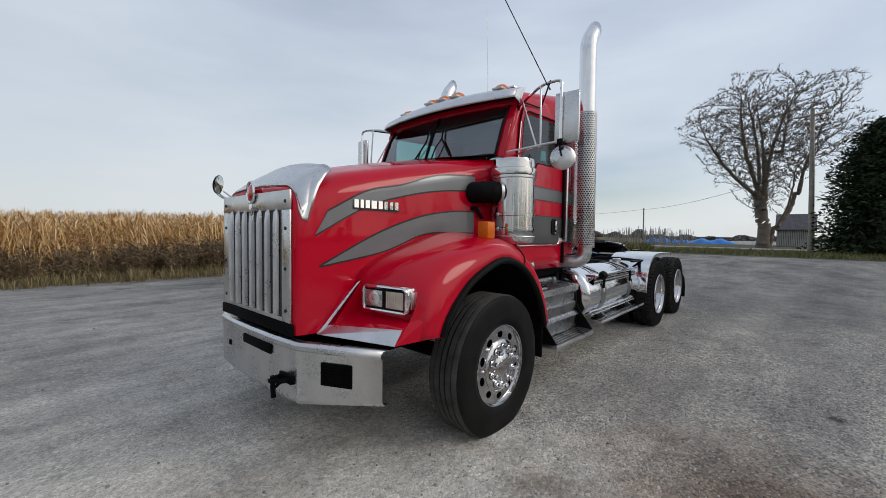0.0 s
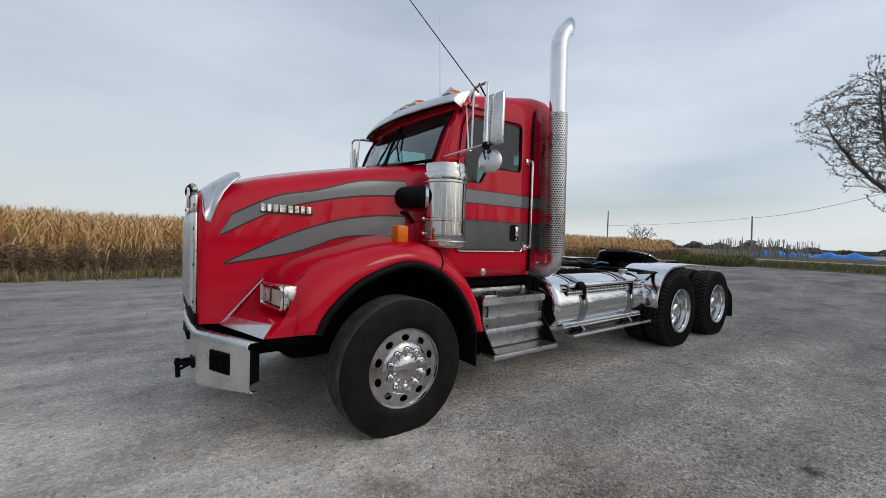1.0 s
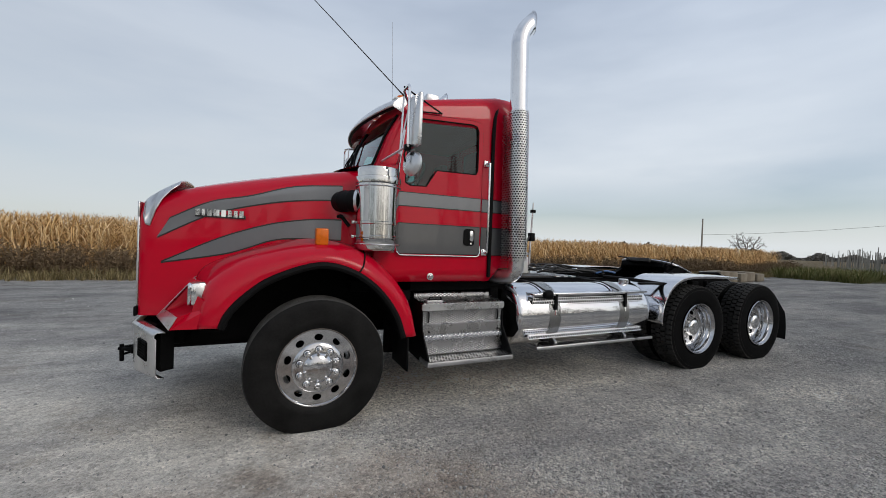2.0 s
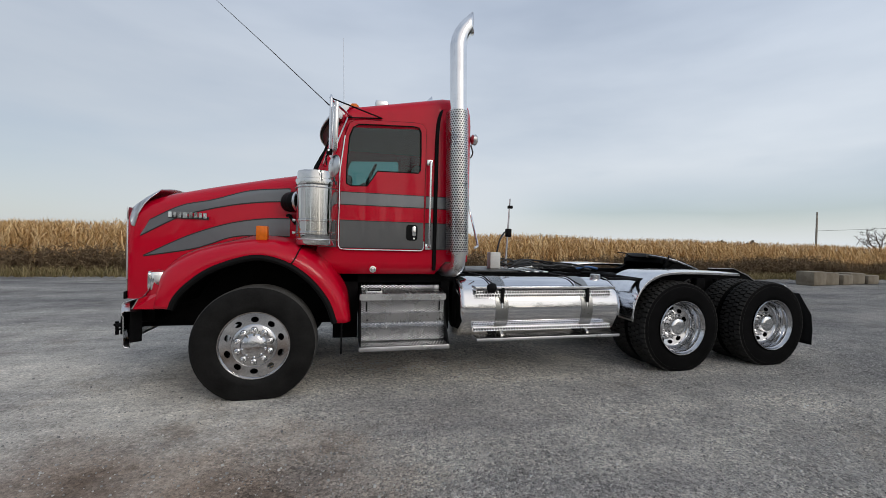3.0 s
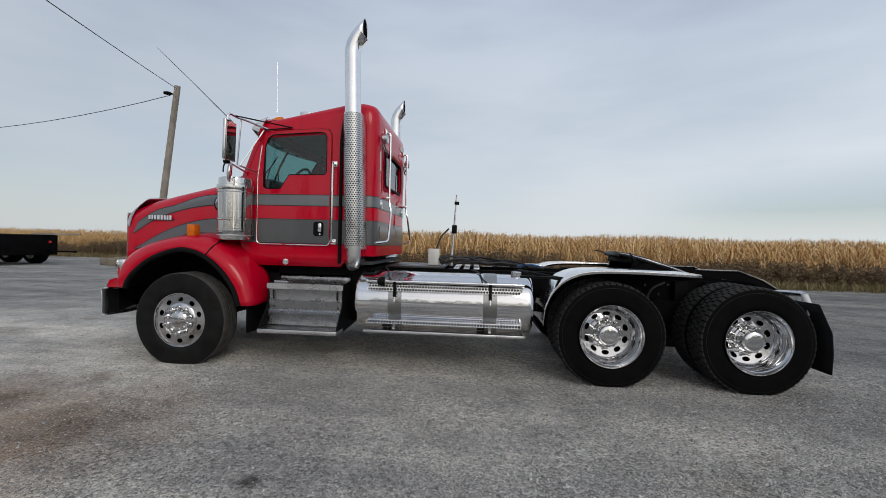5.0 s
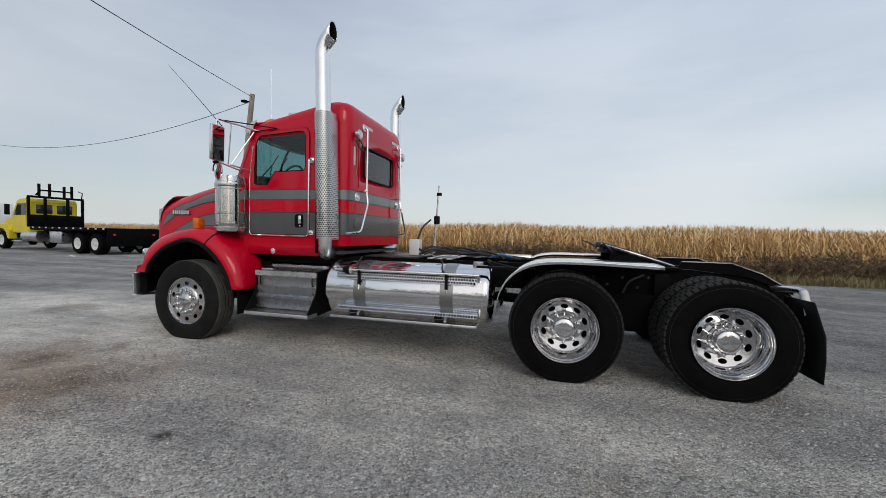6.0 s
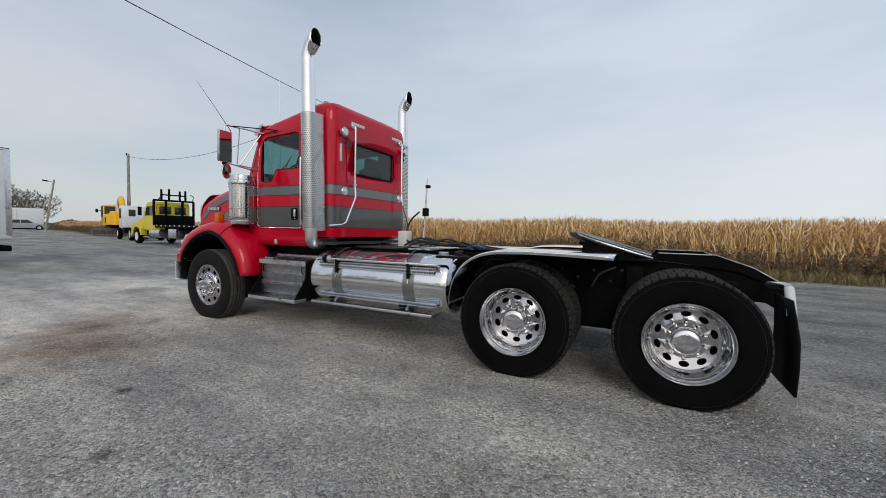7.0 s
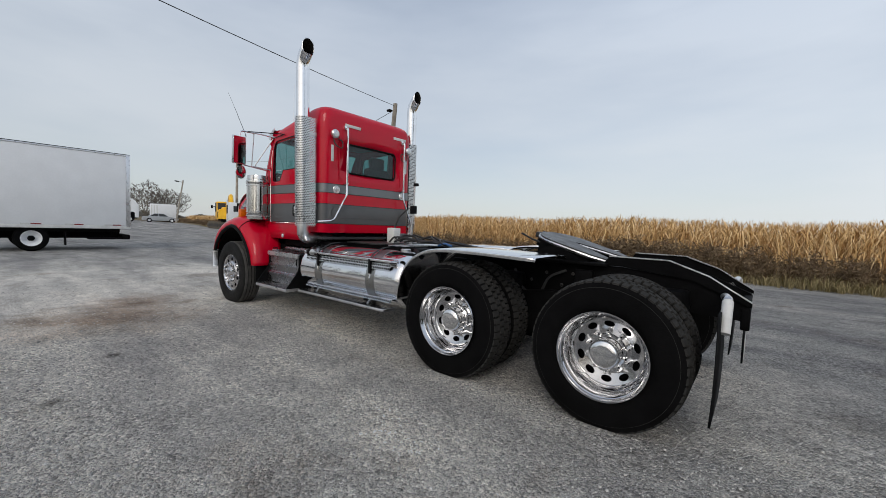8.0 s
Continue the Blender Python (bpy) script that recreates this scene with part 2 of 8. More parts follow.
def box(bm, x0, x1, y0, y1, z0, z1, bevel=0.0, segs=2):
    vs = [bm.verts.new(v) for v in ((x0, y0, z0), (x1, y0, z0), (x1, y1, z0), (x0, y1, z0), (x0, y0, z1), (x1, y0, z1), (x1, y1, z1), (x0, y1, z1))]
    fs = [bm.faces.new([vs[i] for i in q]) for q in ((0, 3, 2, 1), (4, 5, 6, 7), (0, 1, 5, 4), (1, 2, 6, 5), (2, 3, 7, 6), (3, 0, 4, 7))]
    if bevel:
        es = list({e for f in fs for e in f.edges})
        bmesh.ops.bevel(bm, geom=es, offset=bevel, segments=segs, affect="EDGES", profile=0.5)
    return vs


def boxed(*a, **k):
    bm = bmesh.new()
    box(bm, *a, **k)
    return bm


def loft(rings, closed=True, caps=True, bm=None):
    """Skin between rings of equally many points."""
    bm = bm or bmesh.new()
    rows = [[bm.verts.new(p) for p in r] for r in rings]
    n = len(rows[0])
    for a, b in zip(rows, rows[1:]):
        for i in range(n if closed else n - 1):
            j = (i + 1) % n
            bm.faces.new((a[i], a[j], b[j], b[i]))
    if caps and closed:
        bm.faces.new(rows[0][::-1])
        bm.faces.new(rows[-1])
    return bm


def lathe(profile, seg=32, axis="y", centre=(0, 0, 0), bm=None, closed=False):
    """Turns a profile of (radius, height) about an axis."""
    rings = []
    for r, h in profile:
        ring = []
        for k in range(seg):
            a = 2 * math.pi * k / seg
            c, s = r * math.cos(a), r * math.sin(a)
            p = {"x": (h, c, s), "y": (c, h, s), "z": (c, s, h)}[axis]
            ring.append((p[0] + centre[0], p[1] + centre[1], p[2] + centre[2]))
        rings.append(ring)
    if closed:
        rings.append(rings[0])
    return loft(rings, True, False, bm)


def smooth_path(pts, n=8):
    """A soft curve through points."""
    p = [Vector(v) for v in pts]
    q = [2 * p[0] - p[1], *p, 2 * p[-1] - p[-2]]
    res = []
    for i in range(1, len(q) - 2):
        a, b, c, d = q[i - 1:i + 3]
        for k in range(n):
            t = k / n
            res.append(0.5 * (2 * b + (c - a) * t + (2 * a - 5 * b + 4 * c - d) * t * t + (3 * b - a - 3 * c + d) * t ** 3))
    return res + [p[-1]]


def rounded(pts, r, n=5):
    """A line of points with its corners rounded."""
    p = [Vector(v) for v in pts]
    res = [p[0]]
    for a, b, c in zip(p, p[1:], p[2:]):
        u, v = (a - b), (c - b)
        d = min(r, u.length * 0.45, v.length * 0.45)
        s, e = b + u.normalized() * d, b + v.normalized() * d
        for k in range(n + 1):
            t = k / n
            res.append((1 - t) ** 2 * s + 2 * t * (1 - t) * b + t * t * e)
    return res + [p[-1]]


def tube(pts, r, seg=10, bm=None, flat=None):
    """A round bar along points; r one radius or one a point."""
    p = [Vector(v) for v in pts]
    rad = r if isinstance(r, (list, tuple)) else [r] * len(p)
    rings, up = [], None
    for i, v in enumerate(p):
        d = (p[min(i + 1, len(p) - 1)] - p[max(i - 1, 0)]).normalized()
        if up is None:
            up = d.cross(Vector((0, 0, 1)) if abs(d.z) < 0.9 else Vector((1, 0, 0))).normalized()
        up = (up - d * up.dot(d)).normalized()
        w = d.cross(up)
        rings.append([v + rad[i] * (math.cos(2 * math.pi * k / seg) * up + math.sin(2 * math.pi * k / seg) * w) for k in range(seg)])
    return loft(rings, True, True, bm)


def plate(outline, axis, h0, h1, bevel=0.0, bm=None):
    """A flat outline (two coordinates) raised along an axis."""
    bm = bm or bmesh.new()
    put = {"x": lambda a, b, h: (h, a, b), "y": lambda a, b, h: (a, h, b), "z": lambda a, b, h: (a, b, h)}[axis]
    lo, hi = [bm.verts.new(put(a, b, h0)) for a, b in outline], [bm.verts.new(put(a, b, h1)) for a, b in outline]
    f = [bm.faces.new(lo[::-1]), bm.faces.new(hi)]
    n = len(lo)
    f += [bm.faces.new((lo[i], lo[(i + 1) % n], hi[(i + 1) % n], hi[i])) for i in range(n)]
    if bevel:
        bmesh.ops.bevel(bm, geom=[e for e in f[1].edges] + [e for e in f[0].edges], offset=bevel, segments=2, affect="EDGES")
    return bm


def round_rect(x0, x1, y0, y1, r, n=5):
    pts = []
    for cx, cy, a in ((x1 - r, y1 - r, 0), (x0 + r, y1 - r, 90), (x0 + r, y0 + r, 180), (x1 - r, y0 + r, 270)):
        for k in range(n + 1):
            t = radians(a + 90 * k / n)
            pts.append((cx + r * math.cos(t), cy + r * math.sin(t)))
    return pts


def pierced(nu, nv, place, hole=0.32, sides=8, stagger=True):
    """A sheet of nu x nv cells, each with a round hole; place(u, v) gives the point of the sheet, with u, v in cells."""
    verts, faces = [], []
    for j in range(nv):
        for i in range(nu):
            cu, cv = i + 0.5, j + 0.5
            if stagger and j % 2:
                cu += 0.5
            base = len(verts)
            for k in range(sides):
                a = 2 * math.pi * (k + 0.5) / sides
                c, s = math.cos(a), math.sin(a)
                m = 0.5 / max(abs(c), abs(s))
                verts.append(place(cu + c * m, cv + s * m))
                verts.append(place(cu + c * hole, cv + s * hole))
            for k in range(sides):
                q = (k + 1) % sides
                faces.append((base + 2 * k, base + 2 * q, base + 2 * q + 1, base + 2 * k + 1))
            corner = {}
            for k in range(sides):
                q = (k + 1) % sides
                a0, a1 = 2 * math.pi * (k + 0.5) / sides, 2 * math.pi * (k + 1.5) / sides
                for d in (45, 135, 225, 315):
                    r = radians(d)
                    if a0 < r - 1e-6 and r + 1e-6 < a1:
                        verts.append(place(cu + math.copysign(0.5, math.cos(r)), cv + math.copysign(0.5, math.sin(r))))
                        faces.append((base + 2 * k, len(verts) - 1, base + 2 * q))
    return verts, faces


def thick(ob, t, offset=0.0):
    s = ob.modifiers.new("thickness", "SOLIDIFY")
    s.thickness, s.offset = t, offset
    return ob


def lerp(x, table):
    """Straight lines between rows of (x, value)."""
    if x <= table[0][0]:
        return table[0][1]
    for (a, u), (b, v) in zip(table, table[1:]):
        if x <= b:
            return u + (v - u) * (x - a) / (b - a)
    return table[-1][1]


def flip(pts):
    """The same points on the other side of the truck."""
    return [(p[0], -p[1], p[2]) for p in pts]

# ---- the red tractor truck: x runs from its front axle to its rear, y across, z up ----
truck = thing("semi_truck", "red day-cab tractor truck with grey stripes and chrome, parked on gravel", "truck")
AXLE_F, AXLE_1, AXLE_2 = -0.012, 4.449, 5.788


def hood_top(x):
    return lerp(x, [(-1.25, 1.66), (-1.14, 1.715), (-0.9, 1.795), (-0.5, 1.885), (0.0, 1.985), (0.46, 2.06)])


def hood_crown(x):
    return lerp(x, [(-1.25, 0.012), (-1.0, 0.035), (-0.7, 0.055)])


def hood_half(x):
    return lerp(x, [(-1.25, 0.505), (-1.235, 0.530), (-1.2, 0.548), (-1.12, 0.560), (-0.9, 0.588), (-0.55, 0.630), (0.0, 0.695), (0.25, 0.742), (0.46, 0.805)])


HOOD_R = 0.17


def hood_side(x, z):
    """Half width of the hood at a height."""
    t, w = hood_top(x), hood_half(x)
    over = z - (t - HOOD_R)
    return w if over <= 0 else w - HOOD_R + math.sqrt(max(0.0, HOOD_R ** 2 - over ** 2))


def hood_foot(x):
    """Lower edge of the hood, cut away over the wheel."""
    return lerp(x, [(-0.86, 0.79), (-0.66, 1.02), (-0.45, 1.18), (-0.05, 1.27), (0.25, 1.22), (0.42, 1.10)])


def build_hood():
    rings = []
    for x in (-1.245, -1.235, -1.22, -1.2, -1.17, -1.12, -1.0, -0.9, -0.75, -0.6, -0.45, -0.3, -0.15, 0.0, 0.12, 0.25, 0.36, 0.46):
        t, w = hood_top(x), hood_half(x)
        b = hood_foot(x)
        half = [(x, -w, b), (x, -w, b + (1.35 - b) * 0.5), (x, -w, 1.35), (x, -w, t - HOOD_R)]
        for k in range(1, 7):
            a = radians(15 * k)
            half.append((x, -w + HOOD_R - HOOD_R * math.cos(a), t - HOOD_R + HOOD_R * math.sin(a)))
        half += [(x, -(w - HOOD_R) * f, t + hood_crown(x) * (1 - f * f)) for f in (0.66, 0.33)]
        rings.append(half + [(x, 0, t + hood_crown(x))] + flip(half)[::-1])
    bm = loft(rings, False, False)
    bm.verts.ensure_lookup_table()
    bm.faces.new([bm.verts[i] for i in range(len(rings[0]))])
    return part("hood", bm, RED, truck, "glossy red sloped hood", angle=50)


def stripe(name, upper, lower, material, off, parent, side, pin=0.0):
    """A painted band on the flank of the hood between two curves of (x, z)."""
    x0, x1 = max(upper[0][0], lower[0][0]), min(upper[-1][0], lower[-1][0])
    us = [(p.x, p.y) for p in smooth_path([(a, b, 0) for a, b in upper], 6)]
    ls = [(p.x, p.y) for p in smooth_path([(a, b, 0) for a, b in lower], 6)]
    rows = []
    for k in range(41):
        f = k / 40
        xa, xb = us[0][0] + (x1 - us[0][0]) * f, ls[0][0] + (x1 - ls[0][0]) * f
        za, zb = lerp(xa, us) + pin, lerp(xb, ls) - pin
        row = []
        for j in range(9):
            g = j / 8
            x, z = xa + (xb - xa) * g, za + (zb - za) * g
            row.append((x, side * (hood_side(x, z) + off), z))
        rows.append(row)
    return part(name, loft(rows, False, False), material, parent)


hood = build_hood()
UP_T = [(-1.05, 1.530), (-0.78, 1.672), (-0.503, 1.737), (-0.183, 1.836), (0.13, 1.866), (0.2, 1.868)]
UP_B = [(-1.13, 1.380), (-0.881, 1.522), (-0.71, 1.600), (-0.36, 1.690), (-0.072, 1.733), (0.13, 1.745), (0.2, 1.744)]
LO_T = [(-1.10, 1.196), (-0.707, 1.394), (-0.357, 1.516), (-0.069, 1.568), (0.115, 1.578), (0.2, 1.578)]
LO_B = [(-1.10, 1.192), (-0.705, 1.262), (-0.531, 1.315), (-0.355, 1.382), (-0.175, 1.408), (0.2, 1.408)]
for side in (-1, 1):
    for a, b in ((UP_T, UP_B), (LO_T, LO_B)):
        stripe("pinstripe", a, b, PIN, 0.0025, hood, side, 0.007)
        stripe("stripe", a, b, GREY, 0.005, hood, side, -0.004)
    # name: plain bright shapes, no letters, on a dark bar standing in for their shadow
    rows = [[(x, side * (hood_side(x, 1.6) + o), z - 0.012 * (x + 0.7)) for o, z in ((0.002, 1.548), (0.012, 1.548), (0.012, 1.574), (0.002, 1.574))] for x in (-0.885, -0.70, -0.535)]
    name_shadow = part("name_shadow_bar", loft(rows), PIN, hood, smooth=False)
    widths = (0.030, 0.023, 0.030, 0.040, 0.032, 0.028, 0.026, 0.030)
    x = -0.883
    for wd in widths:
        rows = [[(q, side * (hood_side(q, 1.6) + o), z - 0.012 * (q + 0.7)) for o, z in ((0.004, 1.556), (0.020, 1.558), (0.020, 1.610), (0.004, 1.612))] for q in (x, x + wd)]
        part("raised_mark", loft(rows), CHROME, name_shadow, "plain bright raised mark", smooth=False)
        x += wd + 0.0135

# bright deflector wrapped round the leading edge of the hood, its rear edge standing off
def deflector_row(x, lift, low):
    """Points across the hood at x, from one flank over the top to the other, standing off by lift."""
    t, w = hood_top(x), hood_half(x)
    half, seam = [], t - HOOD_R
    if low < seam:
        half = [(x, -w - lift * 0.3, low + (seam - low) * k / 4) for k in range(5)]
    start = 0.0 if low < seam else math.degrees(math.asin(min(0.97, (low - seam) / HOOD_R)))
    n = 6 if half else 11
    for k in range(1, n + 1):
        a = radians(start + (90 - start) * (k if half else k - 1) / (n if half else n - 1))
        e = lift * (0.3 + 0.7 * math.sin(a))
        half.append((x, -w + HOOD_R - (HOOD_R + e) * math.cos(a), seam + (HOOD_R + e) * math.sin(a)))
    half += [(x, -(w - HOOD_R) * f, t + hood_crown(x) * (1 - f * f) + lift) for f in (0.66, 0.33)]
    return half + [(x, 0, t + hood_crown(x) + lift)] + flip(half)[::-1]


rows = [deflector_row(x, e, low) for x, e, low in ((-1.222, 0.008, 1.53), (-1.205, 0.015, 1.475), (-1.175, 0.022, 1.465), (-1.14, 0.032, 1.58), (-1.10, 0.045, 1.655), (-1.05, 0.06, 1.705), (-1.00, 0.072, 1.735))]
shield = thick(part("bug_deflector", loft(rows, False, False), STEEL, truck, "polished metal hood deflector", angle=60), 0.006)

# grille: bright surround, bars, mesh and emblem
grille = part("grille", boxed(-1.262, -1.248, -0.51, 0.51, 1.53, 1.645, 0.004), STEEL, truck, "polished grille with upright bars")
part("surround", boxed(-1.262, -1.248, -0.51, -0.41, 0.86, 1.53, 0.004), STEEL, grille)
part("surround", boxed(-1.262, -1.248, 0.41, 0.51, 0.86, 1.53, 0.004), STEEL, grille)
part("surround", boxed(-1.262, -1.248, -0.41, 0.41, 0.86, 0.885, 0.004), STEEL, grille)
part("mesh_backing", boxed(-1.251, -1.2465, -0.41, 0.41, 0.885, 1.53), mat("grille_mesh", (0.05, 0.05, 0.05), 0.6, 0.0, var=0.5, vscale=90), grille)
for k in range(7):
    y = -0.348 + k * 0.116
    bm = bmesh.new()
    prof = [(-0.019, 0.0), (-0.015, -0.02), (0.0, -0.03), (0.015, -0.02), (0.019, 0.0)]
    rings = [[(-1.256 + b * s, y + a * w, z) for a, b in prof] for z, s, w in ((0.89, 1, 1), (1.45, 1, 1), (1.515, 0.8, 0.8), (1.54, 0.2, 0.3))]
    part("grille_bar", loft(rings, True, True, bm), SATIN, grille)
for s in (-1, 1):
    for z in (0.93, 1.18, 1.42, 1.58):
        part("bolt", lathe([(0.0, -1.269), (0.009, -1.268), (0.011, -1.262)], 8, "x", (0, s * 0.46, z)), DARK, grille)
em = lathe([(0.0, -1.283), (0.03, -1.281), (0.048, -1.276), (0.052, -1.262)], 24, "x", (0, 0, 1.655))
part("emblem", em, REDLENS, grille, "plain oval red badge with chrome rim")
part("emblem_rim", tube([(-1.272, 0.055 * math.cos(a), 1.655 + 0.07 * math.sin(a)) for a in [2 * math.pi * k / 24 for k in range(25)]], 0.009, 8), CHROME, grille)
part("grille_foot", boxed(-1.268, -1.246, -0.54, 0.54, 0.785, 0.857, 0.008), BLACK, grille, "black rubber seal under the grille")
part("emblem_stem", boxed(-1.278, -1.262, -0.014, 0.014, 1.5, 1.6, 0.004), CHROME, grille)

# bumper
plan = [(-1.02, -1.06), (-1.25, -0.57), (-1.27, -0.3), (-1.275, 0.0), (-1.27, 0.3), (-1.25, 0.57), (-1.02, 1.06)]
rows = []
for x, y in plan:
    low = 0.40 + 0.06 * (abs(y) > 0.9)
    rows.append([(x + 0.05, y, 0.758), (x + 0.005, y, 0.758), (x - 0.01, y, 0.743), (x - 0.012, y, 0.723), (x, y, 0.713), (x + 0.002, y, low + 0.02), (x + 0.012, y, low), (x + 0.05, y, low)])
bumper = thick(part("bumper", loft(rows, False, False), STEEL, truck, "scuffed stainless steel front bumper", angle=20), 0.006)
back = [[(x + 0.014, y * 0.93, 0.74), (x + 0.014, y * 0.93, 0.48), (x + 0.08, y * 0.88, 0.48), (x + 0.08, y * 0.88, 0.74)] for x, y in plan]
part("bumper_backing", loft(back), BLACK, bumper, "black bumper backing", smooth=False)
part("bumper_slot", boxed(-1.288, -1.262, -0.30, 0.11, 0.638, 0.702, 0.012), BLACK, bumper)
part("bumper_hole", boxed(-1.275, -1.25, 0.36, 0.40, 0.56, 0.60, 0.008), BLACK, bumper)
for s in (-1, 1):
    d = Vector((0.23, s * 0.49, 0)).normalized()
    mid, n = Vector((-1.138, s * 0.81, 0.60)), Vector((-abs(d.y), s * abs(d.x), 0))
    bm = bmesh.new()
    box(bm, -0.1, 0.1, -0.006, 0.004, -0.065, 0.065, 0.003, 1)
    for k in range(7):
        box(bm, -0.095, 0.095, -0.010, -0.004, -0.058 + k * 0.018, -0.054 + k * 0.018)
    for k in range(9):
        box(bm, -0.09 + k * 0.0225, -0.087 + k * 0.0225, -0.010, -0.004, -0.06, 0.06)
    ob = part("vent_mesh", bm, BLACK, bumper, "black mesh vent")
    ob.matrix_basis = Matrix.Translation(mid + n * 0.006) @ pose(0, 0, 0, 0, 0, math.degrees(math.atan2(d.y, d.x)) + (180 if s > 0 else 0))
hook = bmesh.new()
for y in (-0.425, -0.515):
    tube(rounded([(-1.21, y, 0.53), (-1.31, y, 0.535), (-1.345, -0.47, 0.535)], 0.03), 0.015, 8, hook)
tube([(-1.345, -0.47, 0.565), (-1.345, -0.47, 0.50), (-1.342, -0.473, 0.44)], 0.015, 8, hook)
tube(rounded([(-1.345, -0.47, 0.485), (-1.29, -0.44, 0.50), (-1.23, -0.44, 0.515)], 0.02), 0.009, 6, hook)
box(hook, -1.275, -1.235, -0.545, -0.395, 0.505, 0.56, 0.008)
box(hook, -1.365, -1.325, -0.495, -0.445, 0.525, 0.548, 0.006)
part("tow_hook", hook, BLACK, truck, "black tow hook and pin")
part("front_valance", boxed(-1.24, -1.05, -0.50, 0.50, 0.79, 0.845, 0.01), BLACK, truck)
for y in (-0.42, 0.34):
    part("front_rail", boxed(-1.2, 0.6, y, y + 0.08, 0.5, 0.75, 0.01), BLACK, truck)
part("front_crossmember", boxed(-1.1, -0.9, -0.8, 0.8, 0.62, 0.74, 0.01), BLACK, truck)


# front fenders
def build_fender(s):
    st = [
        ((-0.645, -1.12, 0.785), (-0.735, -1.11, 0.79), (-0.79, -1.06, 0.79), (-0.815, -0.84, 0.80), (-0.85, -0.54, 0.80)),
        ((-0.605, -1.125, 0.88), (-0.69, -1.115, 0.925), (-0.765, -1.055, 0.95), (-0.81, -0.84, 0.965), (-0.85, -0.54, 0.97)),
        ((-0.505, -1.125, 0.995), (-0.585, -1.115, 1.065), (-0.70, -1.045, 1.10), (-0.775, -0.82, 1.12), (-0.85, -0.545, 1.12)),
        ((-0.33, -1.125, 1.12), (-0.385, -1.115, 1.195), (-0.47, -1.03, 1.255), (-0.575, -0.82, 1.26), (-0.68, -0.565, 1.235)),
        ((-0.03, -1.125, 1.216), (-0.035, -1.115, 1.290), (-0.05, -1.02, 1.358), (-0.09, -0.82, 1.388), (-0.15, -0.63, 1.405)),
        ((0.215, -1.125, 1.168), (0.25, -1.115, 1.235), (0.275, -1.02, 1.318), (0.29, -0.84, 1.352), (0.30, -0.64, 1.37)),
        ((0.42, -1.125, 1.028), (0.485, -1.115, 1.09), (0.53, -1.03, 1.145), (0.55, -0.88, 1.17), (0.57, -0.68, 1.185)),
        ((0.57, -1.12, 0.835), (0.65, -1.11, 0.88), (0.705, -1.04, 0.905), (0.725, -0.90, 0.92), (0.74, -0.70, 0.93)),
        ((0.645, -1.12, 0.64), (0.745, -1.11, 0.64), (0.78, -1.04, 0.64), (0.79, -0.90, 0.645), (0.79, -0.70, 0.645)),
    ]
    cols = [smooth_path([row[k] for row in st], 5) for k in range(5)]
    rows = [smooth_path([c[i] for c in cols], 4) for i in range(len(cols[0]))]
    rows = [[(p.x, s * (0.035 - p.y), p.z) for p in r] for r in rows]
    f = thick(part("front_fender", loft(rows, False, False), RED, truck, "flared red front fender"), 0.008)
    lip = [r[0] for r in rows]
    part("fender_lip", tube([(p[0], p[1] + s * 0.004, p[2]) for p in lip], 0.026, 8), TRIM, f, "black rubber fender lip")
    liner = [[(p[0], s * y, p[2] + 0.01) for y in (1.115, 0.8, 0.5, 0.42)] for p in lip]
    part("wheel_well", loft(liner, False, False), BLACK, f)
    def at(pts):
        return [(x, s * (0.033 - y), z) for x, y, z in pts]
    toe = bmesh.new()
    floor = [toe.verts.new(p) for p in at([(-1.075, -0.52, 0.822), (-1.044, -0.587, 0.828), (-0.905, -1.05, 0.855), (-0.828, -1.03, 0.885), (-0.80, -0.84, 0.90), (-0.83, -0.52, 0.905)])]
    toe.faces.new(floor)
    flank = [floor[2], floor[3]] + [toe.verts.new(p) for p in at([(-0.79, -1.058, 1.0), (-0.70, -1.10, 0.93), (-0.64, -1.105, 0.785), (-0.945, -1.04, 0.776)])]
    toe.faces.new(flank)
    thick(part("fender_toe", toe, RED, f, smooth=False), 0.006)
    strip_rows = [at([(-1.118, -0.525, 0.784), (-1.078, -0.525, 0.830)]), at([(-1.113, -0.545, 0.782), (-1.044, -0.592, 0.836)]), at([(-0.952, -1.047, 0.778), (-0.904, -1.056, 0.862)])]
    thick(part("fender_trim", loft(strip_rows, False, False), SATIN, f, "bright metal strip along the fender toe", smooth=False), 0.006)
    under = loft([at([(-1.12, -0.50, 0.774), (-0.80, -0.50, 0.774)]), at([(-0.945, -1.04, 0.772), (-0.66, -1.09, 0.772)])], False, False)
    part("fender_sill", under, BLACK, f, smooth=False)
    bevel = bmesh.new()
    c = [bevel.verts.new(p) for p in at([(-1.116, -0.532, 0.786), (-1.046, -0.588, 0.832), (-0.844, -0.606, 1.098), (-0.845, -0.595, 0.90), (-0.93, -0.552, 1.02)])]
    bevel.faces.new((c[1], c[3], c[2]))
    bevel.faces.new((c[0], c[2], c[4]))
    part("pocket_edge", bevel, RED, f, smooth=False)
    # satin strip laid on the red pocket edge in place of its highlight
    edge = bmesh.new()
    edge.faces.new([edge.verts.new(p) for p in at([(-1.116, -0.534, 0.787), (-1.088, -0.556, 0.806), (-0.856, -0.606, 1.094), (-0.872, -0.596, 1.084)])])
    thick(part("pocket_highlight", edge, SATIN, f, "thin bright strip standing in for the highlight on the headlight pocket edge", smooth=False), 0.003)
    cross = rows[26]
    part("fender_seam", tube([(p[0], p[1] + s * 0.004, p[2] + 0.004) for p in cross], 0.007, 6), TRIM, f)
